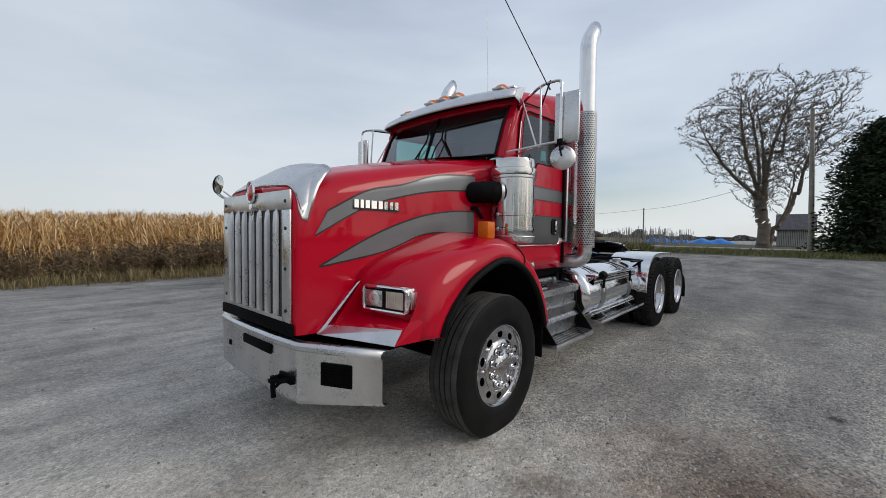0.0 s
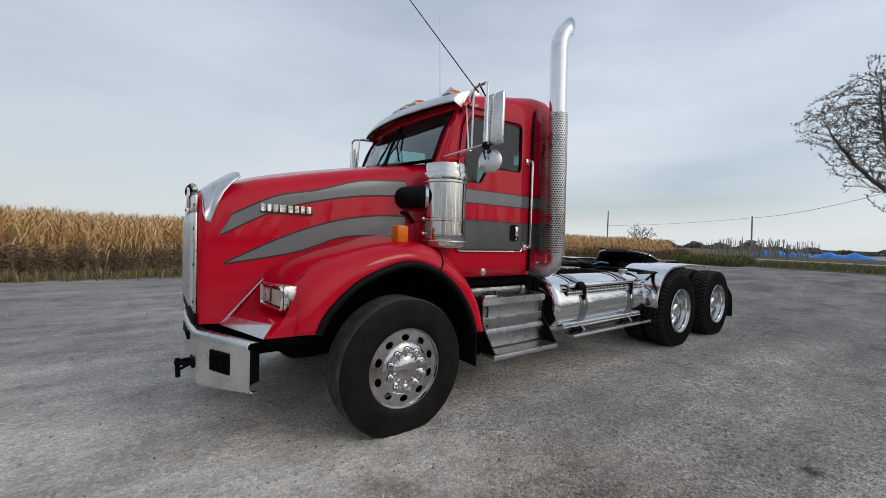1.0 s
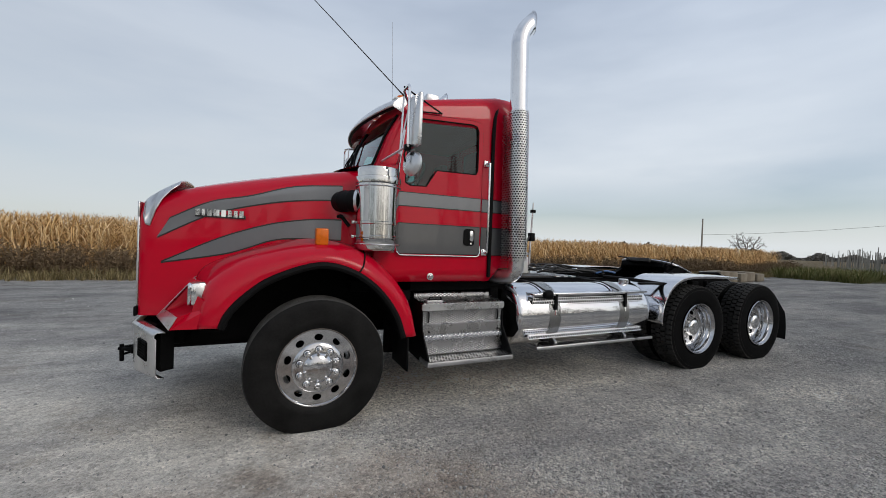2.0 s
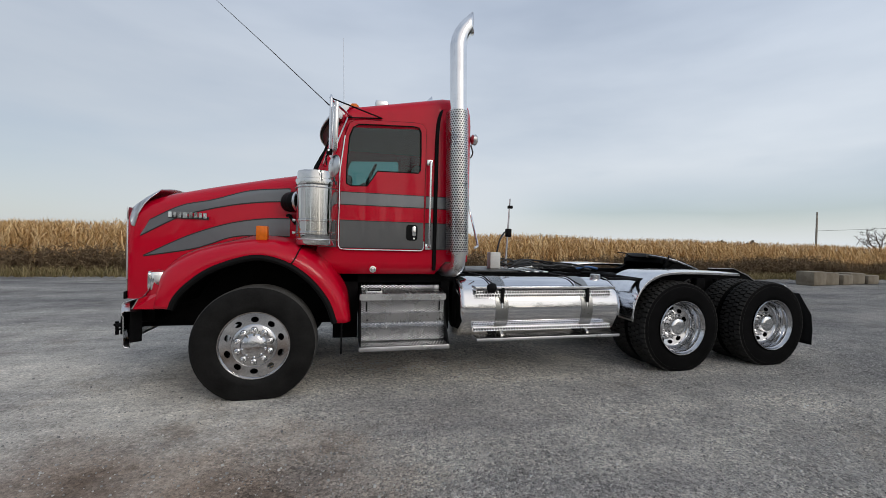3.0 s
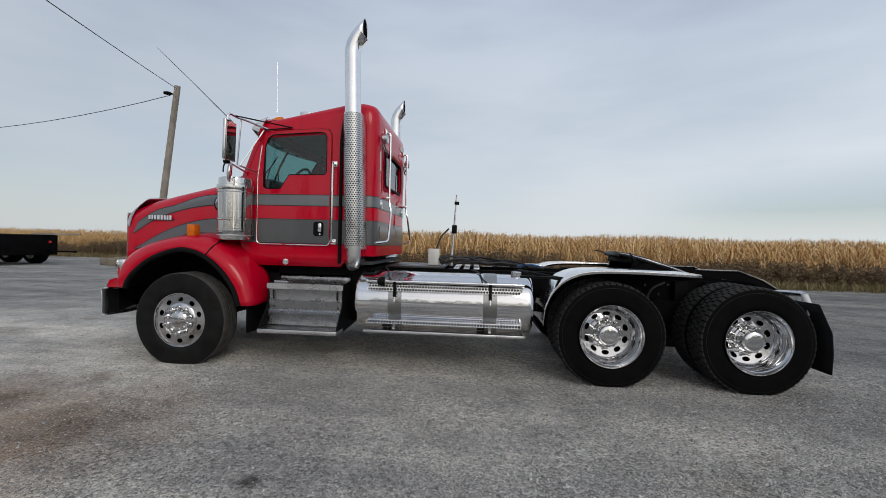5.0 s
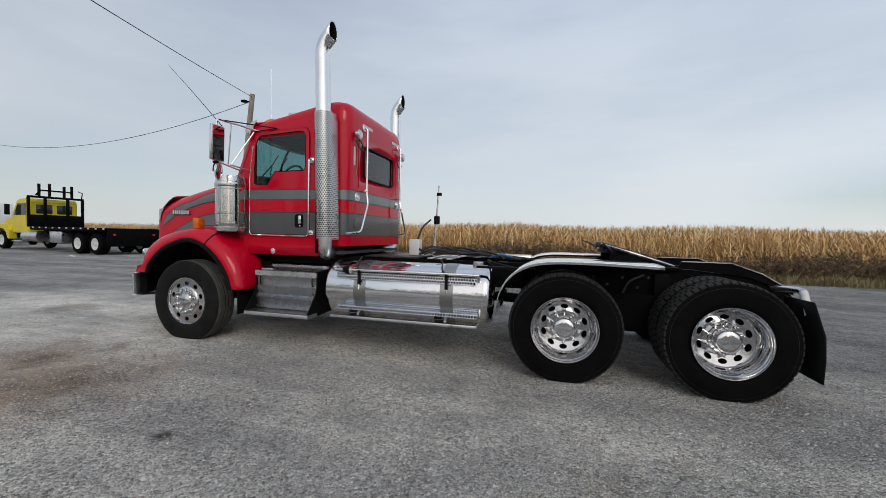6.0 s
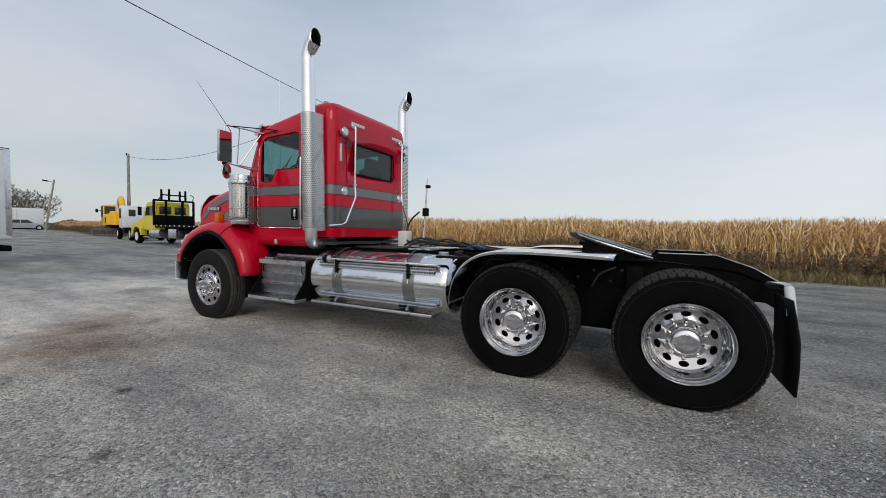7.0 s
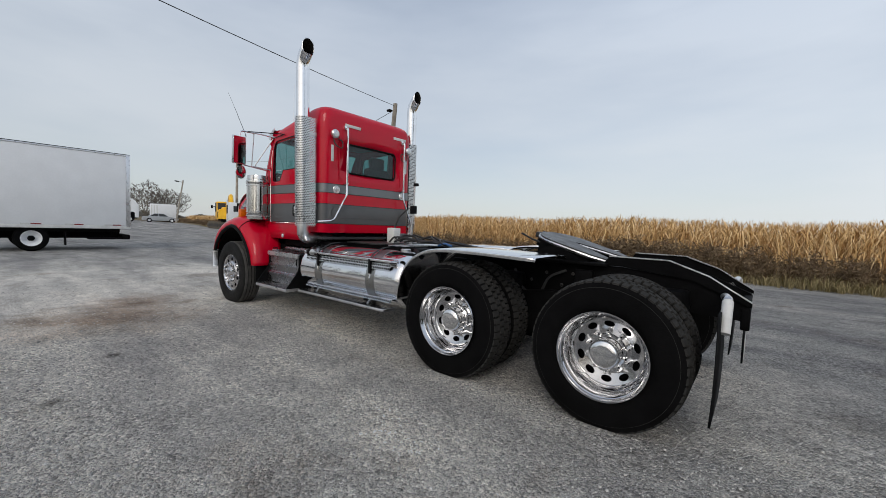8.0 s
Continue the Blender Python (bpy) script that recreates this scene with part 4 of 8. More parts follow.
for x, w in ((0.28, 0.73), (0.36, 0.75), (0.42, 0.77), (0.50, 0.81)):
    cowl.append([(x - 0.08 * (1 - f * f), w * f, hood_top(x) + 0.06 - 0.04 * abs(f)) for f in [-1 + 0.2 * k for k in range(11)]])
part("cowl", loft(cowl, False, False), RED, cab)
for y, tip, base in ((-0.10, -0.16, -0.30), (0.08, 0.03, 0.14)):
    a, b = Vector(cab_point(("F", y), 2.09, -0.03)), Vector(cab_point(("F", tip), 2.30, -0.03))
    wip = part("wiper", tube([a, (a + b) / 2 + Vector((-0.015, 0, 0.01)), b], 0.007, 6), TRIM, cab)
    c, d = Vector(cab_point(("F", tip + 0.03), 2.46, -0.02)), Vector(cab_point(("F", base), 2.12, -0.02))
    part("blade", tube([c, b, d], 0.009, 6), TRIM, wip)
vis = []
for k in range(21):
    f = -1 + k / 10
    y, q = f * 0.855, 1 - f * f
    vis.append([(0.74 - 0.10 * q, y, 2.70 + 0.02 * q), (0.68 - 0.125 * q, y, 2.69 + 0.015 * q), (0.62 - 0.15 * q, y * 1.005, 2.655), (0.585 - 0.162 * q, y * 1.01, 2.61 - 0.015 * q), (0.58 - 0.162 * q, y * 1.01, 2.585 - 0.018 * q)])
visor = thick(part("sun_visor", loft(vis, False, False), SATIN, truck, "satin polished drop sun visor over the windshield"), 0.008)
drop = [[(v[-1][0] + 0.004, v[-1][1] * 0.99, v[-1][2] + 0.005), (v[-1][0] + 0.03, v[-1][1] * 0.985, v[-1][2] - 0.012)] for v in vis]
part("visor_lip", loft(drop, False, False), TRIM, visor, "dark visor underside")
for s in (-1, 1):
    cheek = [(0.76, 2.72), (0.68, 2.69), (0.62, 2.655), (0.585, 2.61), (0.58, 2.585), (0.66, 2.55)]
    bm = bmesh.new()
    bm.faces.new([bm.verts.new((x, s * 0.865, z)) for x, z in cheek])
    thick(part("visor_cheek", bm, SATIN, visor, smooth=False), 0.006)
for y in (-0.62, -0.15, 0.02, 0.19, 0.64):
    base = bmesh.new()
    x = 0.80 - 0.13 * (1 - (y / 0.8) ** 2)
    z = 2.72 + 0.02 * (1 - (y / 0.8) ** 2)
    box(base, x - 0.09, x + 0.10, y - 0.055, y + 0.055, z, z + 0.02, 0.008)
    ml = part("marker_light", base, OLDWHITE, truck, "amber cab roof marker light in chrome base")
    rings = [[(x - 0.07 + 0.15 * g + 0.0, y + 0.045 * w * math.cos(a), z + 0.02 + h * max(0.0, math.sin(a))) for a in [math.pi * q / 8 for q in range(9)]] for g, w, h in ((0.0, 0.75, 0.006), (0.15, 1.0, 0.03), (0.5, 1.0, 0.05), (0.85, 0.95, 0.052), (1.0, 0.85, 0.03))]
    part("lens", loft(rings), AMBER, ml)
beacon = boxed(1.0, 1.14, -0.60, -0.46, 2.79, 2.875, 0.02)
part("roof_box", beacon, SATIN, truck, "small grey roof box")
# rear window, rear bars, lamps and plates on the back of the cab
rim = [(CAB_B + 0.004, y, z) for y, z in round_rect(-0.45, 0.46, 2.03, 2.43, 0.06)]
part("window_seal", tube(rim + rim[:1], 0.013, 6), TRIM, cab)
bm = bmesh.new()
bm.faces.new([bm.verts.new((CAB_B - 0.012, y, z)) for y, z in round_rect(-0.455, 0.465, 2.025, 2.435, 0.05)])
g = part("rear_window", bm, WINDOW, cab, "greenish rear window glass", smooth=False)
g.visible_shadow = False
for y0 in (-0.50, 0.42):
    part("reflector_strip", boxed(CAB_B + 0.001, CAB_B + 0.006, y0, y0 + 0.27, 2.665, 2.705, 0.001), OLDWHITE, cab, "white reflective strip")
for s in (-1, 1):
    part("reflector_strip", boxed(CAB_B + 0.001, CAB_B + 0.006, s * 0.72 - 0.02 - 0.02 * s, s * 0.72 + 0.02 - 0.02 * s, 2.16, 2.38, 0.001), OLDWHITE, cab)
    yb = s * 0.50 if s < 0 else 0.60
    low = [(CAB_B + 0.0, yb, 2.64), (CAB_B + 0.07, yb, 2.64), (CAB_B + 0.07, yb, 1.83), (CAB_B + 0.10, yb - 0.02, 1.72), (CAB_B + 0.12, yb - (0.24 if s < 0 else -0.14), 1.36), (CAB_B + 0.02, yb - (0.42 if s < 0 else -0.18), 1.34)]
    bar = part("rear_grab_bar", tube(rounded(low, 0.05), 0.0125, 8), POLISH, truck, "polished rear grab bar")
    part("bar_foot", boxed(CAB_B, CAB_B + 0.03, yb - 0.025, yb + 0.025, 2.61, 2.67, 0.005), POLISH, bar)
    part("bar_foot", boxed(CAB_B, CAB_B + 0.08, yb - 0.02, yb + 0.02, 1.86, 1.89, 0.005), POLISH, bar)
    wl2 = lathe([(0.0, 0.075), (0.045, 0.07), (0.06, 0.055), (0.055, 0.02), (0.03, 0.0)], 20, "x", (CAB_B + 0.015, s * 0.70, 2.52))
    work = part("work_light", wl2, STEEL, truck, "round work lamp on the cab back")
    loop = smooth_path([(CAB_B + 0.02, s * 0.70, 2.46), (CAB_B + 0.05, s * 0.68, 2.38), (CAB_B + 0.05, s * 0.58, 2.35), (CAB_B + 0.03, s * 0.56, 2.44), (CAB_B + 0.03, s * 0.64, 2.47)], 6)
    part("lamp_cable", tube(loop, 0.008, 6), CABLE, work)
    cap = lathe([(0.0, 0.022), (0.03, 0.02), (0.034, 0.012), (0.05, 0.012), (0.058, 0.0)], 24, "x", (CAB_B + 0.003, s * 0.625, 1.785))
    part("vent_cap", cap, STEEL, cab, "round polished cab vent")
    ridge = part("panel_rib", boxed(CAB_B - 0.002, CAB_B + 0.006, s * 0.585 - 0.006, s * 0.585 + 0.006, 1.92, 2.56, 0.002), RED, cab)
skirt = bmesh.new()
plate(round_rect(-0.70, 0.70, 1.40, 1.53, 0.05), "x", CAB_B + 0.002, CAB_B + 0.012, 0.004, skirt)
part("rear_panel", skirt, DGREY, cab)

# inside of the cab
inside = bmesh.new()
box(inside, 0.48, 0.78, -0.74, 0.74, 1.75, 2.05, 0.04)
part("dashboard", inside, DARK, cab)
for y in (-0.42, 0.42):
    seat = part("seat", boxed(1.12, 1.60, y - 0.24, y + 0.24, 1.45, 1.62, 0.05), SEATM, truck, "grey cloth cab seat")
    part("seat_back", boxed(1.55, 1.70, y - 0.23, y + 0.23, 1.60, 2.22, 0.05), SEATM, seat)
    part("headrest", boxed(1.58, 1.68, y - 0.14, y + 0.14, 2.21, 2.40, 0.04), SEATM, seat)
sw = bmesh.new()
ring = [Vector((0.94 + 0.09 * math.sin(a), -0.42 + 0.22 * math.cos(a), 2.02 + 0.2 * math.sin(a))) for a in [2 * math.pi * k / 28 for k in range(29)]]
tube(ring, 0.014, 8, sw)
tube([(0.94, -0.62, 2.02), (0.92, -0.42, 2.0), (0.94, -0.22, 2.02)], 0.012, 6, sw)
tube([(0.92, -0.42, 2.0), (0.72, -0.42, 1.85)], 0.03, 8, sw)
part("steering_wheel", sw, TRIM, cab)
part("headliner", boxed(0.75, 1.90, -0.76, 0.76, 2.62, 2.64), SEATM, cab)


# ---- mirrors, air cleaners and exhaust ----
def build_mirror(s):
    arm = [(0.76, 0.84, 2.585), (0.63, 1.05, 2.62), (0.58, 1.15, 2.625), (0.58, 1.27, 2.625), (0.58, 1.29, 2.60), (0.58, 1.29, 2.12)]
    mir = part("side_mirror", tube(rounded([(x, s * y, z) for x, y, z in arm], 0.03), 0.012, 8), POLISH, truck, "chrome side mirror on a tube bracket")
    for a, b, r in (((0.50, 0.83, 2.10), (0.57, 1.325, 2.145), 0.0095), ((0.64, 0.85, 2.10), (0.585, 1.10, 2.13), 0.009), ((0.60, 1.10, 2.63), (0.575, 1.12, 2.13), 0.008), ((0.58, 1.08, 2.13), (0.72, 0.862, 2.575), 0.007), ((0.565, 1.20, 2.63), (1.05, 0.862, 2.60), 0.007), ((0.72, 0.862, 2.575), (1.05, 0.862, 2.60), 0.007)):
        p = [(x, s * y, z) for x, y, z in (a, b)]
        part("bracket_rod", tube([p[0], [(u + v) / 2 for u, v in zip(*p)], p[1]], r, 8), TRIM if b[0] > 0.9 else SATIN, mir)
    aim = Matrix.Translation((0.605, s * 1.325, 2.335)) @ pose(0, 0, 0, 0, 1, s * -4)
    shell = part("mirror_shell", boxed(0.0, 0.032, -0.099, 0.099, -0.2, 0.2, 0.012), STEEL, mir, "chrome mirror back")
    pane = part("mirror_glass", boxed(0.033, 0.0355, -0.083, 0.083, -0.19, 0.19), MIRROR, mir)
    shell.matrix_basis, pane.matrix_basis = aim, aim
    turn = Matrix.Translation((0.61, s * 1.30, 2.02)) @ pose(0, 0, 0, 0, 4, s * -26)
    bowl = part("convex_shell", lathe([(0.0, -0.022), (0.05, -0.018), (0.085, -0.007), (0.098, 0.006), (0.098, 0.015)], 28, "x"), STEEL, mir, "round steel convex mirror back")
    face = part("convex_glass", lathe([(0.0, 0.026), (0.05, 0.022), (0.094, 0.013)], 28, "x"), MIRROR, mir)
    bowl.matrix_basis, face.matrix_basis = turn, turn
    part("convex_stem", tube(smooth_path([(0.585, s * 1.29, 2.14), (0.55, s * 1.30, 2.09), (0.555, s * 1.315, 2.02)], 5), 0.007, 6), TRIM, mir)
    part("mirror_knuckle", boxed(0.55, 0.60, min(s * 1.27, s * 1.32), max(s * 1.27, s * 1.32), 2.11, 2.16, 0.008), TRIM, mir)


def build_air_cleaner(s):
    c = (0.455, s * 0.945, 0)
    prof = [(0.0, 1.365), (0.10, 1.365), (0.150, 1.375), (0.158, 1.39), (0.158, 1.47), (0.164, 1.475), (0.164, 1.49), (0.158, 1.495), (0.158, 1.58), (0.164, 1.585), (0.164, 1.60), (0.158, 1.605), (0.158, 1.90), (0.166, 1.905), (0.169, 1.935), (0.166, 1.955), (0.155, 1.96), (0.155, 2.015), (0.150, 2.03), (0.0, 2.035)]
    prof = [(r * 1.12, 1.325 + (z - 1.365) * 1.028) for r, z in prof]
    ac = part("air_cleaner", lathe(prof, 40, "z", c), CANISTER, truck, "polished stainless air cleaner canister")
    hose = smooth_path([(0.20, s * 0.60, 1.737), (0.20, s * 0.72, 1.737), (0.215, s * 0.81, 1.737), (0.26, s * 0.875, 1.737), (0.32, s * 0.915, 1.737)], 6)
    rr = [0.088 if i % 6 else 0.093 for i in range(len(hose))]
    part("intake_collar", tube([(0.20, s * 0.665, 1.737), (0.20, s * 0.70, 1.737)], 0.108, 24), RED, ac)
    part("hose_clamp", tube([hose[-4], hose[-2]], 0.097, 20), SATIN, ac)
    part("intake_hose", tube(hose, rr, 20), TRIM, ac, "black rubber intake elbow")
    for z in (1.385, 1.855):
        part("clamp", tube([(c[0] + 0.183 * math.cos(a), c[1] + 0.183 * math.sin(a), z) for a in [2 * math.pi * k / 30 for k in range(31)]], 0.005, 6), STEEL, ac)
        part("bracket", boxed(0.40, 0.60, min(s * 0.72, s * 0.86), max(s * 0.72, s * 0.86), z - 0.02, z + 0.02, 0.005), BLACK, ac)
    for z in (1.56, 1.443):
        part("latch", boxed(0.246, 0.268, s * 0.93 - 0.012, s * 0.93 + 0.012, z - 0.012, z + 0.012, 0.003), SATIN, ac)


def build_stack(s):
    cx, cy = 1.828, s * 1.015
    lean, top = (0.028, 3.325) if s < 0 else (0.008, 3.22)
    path = [(cx, cy, 1.30)] + [(cx - lean * (z - 1.3), cy, z) for z in (2.0, 2.7, top)]
    bx = path[-1][0]
    for k in range(1, 8):
        a = radians(6.5 * k)
        path.append((bx + 0.30 * (1 - math.cos(a)), cy, top + 0.30 * math.sin(a)))
    e = Vector(path[-1])
    d = Vector((math.sin(radians(45)), 0, math.cos(radians(45))))
    bm = bmesh.new()
    rings, r, seg = [], 0.085, 28
    pts = [Vector(p) for p in path]
    for i, v in enumerate(pts):
        t = (pts[min(i + 1, len(pts) - 1)] - pts[max(i - 1, 0)]).normalized()
        side = Vector((0, 1, 0))
        w = t.cross(side)
        rings.append([v + r * (math.cos(2 * math.pi * k / seg) * side + math.sin(2 * math.pi * k / seg) * w) for k in range(seg)])
    # the mouth is cut upright
    last = []
    for q in rings[-1]:
        run = (bx + 0.128 - q.x) / d.x
        last.append(q + d * max(0.0, run))
    rings.append(last)
    loft(rings, True, False, bm)
    st = thick(part("exhaust_pipe", bm, POLISH, truck, "tall polished exhaust stack with perforated guard", angle=60), 0.004, -1)
    k = (r - 0.0065) / r
    lining = [[v + (q - v) * k for q in ring] for v, ring in zip(pts[-6:], rings[-7:-1])]
    mouth = sum(last, Vector()) / seg
    lining.append([mouth + (q - mouth) * k - d * 0.004 for q in last])
    soot = loft(lining, True, False)
    soot.verts.ensure_lookup_table()
    soot.faces.new([soot.verts[i] for i in range(seg)])
    part("soot_lining", soot, SOOT, st, "sooty dark lining of the pipe mouth", angle=60)
    low = [(cx, cy, 1.34), (cx, cy, 1.24), (cx - 0.006, s * 1.005, 1.165), (cx - 0.03, s * 0.95, 1.115), (cx - 0.05, s * 0.87, 1.105), (cx - 0.07, s * 0.74, 1.105), (cx - 0.08, s * 0.54, 1.105)]
    part("exhaust_elbow", tube(smooth_path(low, 6), 0.074, 20), STEEL, st)
    n, m, rg = 21, 64, 0.099
    z0, z1 = 1.27, 2.70
    straight = 0.125
    half_arc = math.pi * rg
    total = half_arc + 2 * straight

    def place(u, v):
        q = (u / n) * total
        z = z0 + (z1 - z0) * v / m
        px = cx - lean * (z - 1.3)
        if q < straight:
            return (px - rg, cy - s * (straight - q), z)
        if q < straight + half_arc:
            a = (q - straight) / rg
            return (px - rg * math.cos(a), cy + s * rg * math.sin(a), z)
        return (px + rg, cy - s * (q - straight - half_arc), z)
    part("heat_guard", pierced(n, m, place, 0.345, 8), STEEL, st, "perforated stainless heat guard", angle=60)
    # black sleeve over the polished pipe, added so the guard holes look shaded
    part("guard_hole_shade", tube([(cx, cy, 1.3), (cx - lean * 1.40, cy, 2.695)], 0.088, 24), BLACK, st)
    for z in (1.5, 2.5):
        part("guard_bracket", boxed(cx - 0.03, cx + 0.03, min(s * 0.83, s * 0.98), max(s * 0.83, s * 0.98), z - 0.02, z + 0.02, 0.004), SATIN, st)


for s in (-1, 1):
    build_mirror(s)
    build_air_cleaner(s)
    build_stack(s)
part("whip_antenna", tube([(0.565, -1.20, 2.56), (0.515, -1.19, 2.605), (0.03, -1.12, 3.035), (-0.41, -1.06, 3.415)], [0.007, 0.0045, 0.0035, 0.002], 6), CABLE, truck, "slanted black whip antenna")
part("roof_antenna", tube([(0.685, -0.51, 2.66), (0.68, -0.51, 2.80), (0.66, -0.498, 3.51)], [0.008, 0.004, 0.003], 6), SATIN, truck, "thin upright roof antenna")
hm = part("hood_mirror", tube(rounded([(-1.06, 0.60, 1.62), (-1.15, 0.80, 1.66), (-1.19, 0.88, 1.71), (-1.2, 0.84, 1.80)], 0.04), 0.012, 8), POLISH, truck, "round hood mirror on a curved arm")
aim = Matrix.Translation((-1.20, 0.80, 1.77)) @ pose(0, 0, 0, 0, 8, -42)
for ob in (part("mirror_bowl", lathe([(0.0, -0.032), (0.04, -0.028), (0.07, -0.012), (0.078, 0.0), (0.076, 0.004)], 28, "x"), TRIM, hm, "dark mirror back"),
           part("mirror_face", lathe([(0.0, 0.010), (0.04, 0.008), (0.075, 0.003)], 28, "x"), MIRROR, hm)):
    ob.matrix_basis = aim
part("mirror_stay", tube([(-1.06, 0.60, 1.58), (-1.17, 0.78, 1.72)], 0.007, 6), POLISH, hm)


# ---- steps, tanks and frame ----
def build_step_box(s):
    def yy(a, b):
        return min(s * a, s * b), max(s * a, s * b)
    x0, x1 = 0.885, 1.70
    sec = [(0.52, 0.90), (0.745, 0.895), (0.985, 0.868), (0.985, 0.82), (0.972, 0.70), (0.988, 0.688), (0.985, 0.598), (1.022, 0.566), (1.018, 0.55), (1.0, 0.43), (0.52, 0.43)]
    b = part("step_box", loft([[(x, s * y, z) for y, z in sec] for x in (x0, x1)]), TREAD, truck, "diamond-plate step and battery box", smooth=False)
    back = [[(x, s * y, z) for y, z in ((0.52, 0.885), (0.748, 0.88), (0.735, 0.935), (0.722, 0.942), (0.52, 0.945))] for x in (x0 + 0.005, x1 + 0.005)]
    part("box_back", loft(back), TREAD, b, smooth=False)
    lid = [[(x, s * y, z) for y, z in ((0.75, 0.898), (1.0, 0.870), (1.006, 0.874), (1.0, 0.880), (0.75, 0.908))] for x in (x0 - 0.012, x1 + 0.012)]
    part("box_lid", loft(lid), TREAD, b, smooth=False)
    rail = plate(round_rect(x0 - 0.018, x1 + 0.013, 0.818, 0.876, 0.014), "y", *yy(0.988, 1.006), 0.003)
    part("box_rail", rail, STEEL, b, "smooth aluminium lid edge")
    for x in (x0 + 0.045, x1 - 0.045):
        part("lid_bolt", lathe([(0.0, s * 1.011), (0.007, s * 1.0095), (0.008, s * 1.005)], 8, "y", (x, 0, 0.846)), CHROME, b)
    for x in (x0 + 0.05, x1 - 0.05):
        part("panel_grip", tube(rounded([(x, s * 0.975, 0.80), (x, s * 0.998, 0.795), (x, s * 0.992, 0.715), (x, s * 0.972, 0.712)], 0.012), 0.007, 6), TRIM, b)
        part("panel_bolt", lathe([(0.0, s * 0.994), (0.009, s * 0.992), (0.011, s * 0.985)], 8, "y", (x + 0.01, 0, 0.625)), TRIM, b)
    for z0, z1 in ((0.700, 0.712), (0.806, 0.818)):
        part("panel_border", boxed(x0 + 0.004, x1 - 0.004, *yy(0.95, 0.974 + 0.012 * (z0 - 0.7) / 0.106), z0, z1, 0.003), TREAD, b)
    nose = [[(x, s * y, z) for y, z in ((0.987, 0.601), (1.026, 0.567), (1.022, 0.556), (1.012, 0.552))] for x in (x0 - 0.004, x1 + 0.004)]
    thick(part("step_nosing", loft(nose, False, False), TREAD, b, smooth=False), 0.004)
    bd = bmesh.new()
    box(bd, 0.862, 1.717, *yy(0.985, 1.178), 0.372, 0.414, 0.005)
    part("step_board", bd, SATIN, b, "perforated aluminium step board")
    # dark sheet under the grip stands in for the shade in its holes
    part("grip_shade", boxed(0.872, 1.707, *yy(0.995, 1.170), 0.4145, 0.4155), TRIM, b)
    nu, nv = 30, 5
    part("step_grip", pierced(nu, nv, lambda u, v: (0.865 + 0.85 * u / (nu + 0.5), s * (0.988 + 0.186 * v / nv), 0.419), 0.36, 8), SATIN, b)
    for x in (x0 - 0.014, x1 + 0.002):
        end = plate([(s * y, z) for y, z in ((0.50, 0.89), (0.75, 0.885), (0.985, 0.86), (0.99, 0.70), (1.005, 0.64), (1.165, 0.425), (1.168, 0.376), (0.99, 0.37), (0.50, 0.40))], "x", x, x + 0.012)
        part("end_panel", end, TRIM, b, smooth=False)
    latch = part("box_latch", boxed(0.925, 1.085, *yy(0.885, 0.965), 0.885, 0.902, 0.004), SATIN, b, "paddle latch in a bright frame")
    part("paddle", boxed(0.945, 1.068, *yy(0.90, 0.955), 0.899, 0.907, 0.003), TRIM, latch)
    part("box_handle", tube(rounded([(0.95, s * 0.955, 0.90), (0.95, s * 0.955, 0.93), (1.065, s * 0.955, 0.93), (1.065, s * 0.955, 0.90)], 0.012), 0.006, 6), TRIM, b)
    part("box_bumper", lathe([(0.0, s * 0.772), (0.012, s * 0.770), (0.013, s * 0.758), (0.026, s * 0.756), (0.028, s * 0.735)], 16, "y", (x1 - 0.035, 0, 0.912)), STEEL, b)


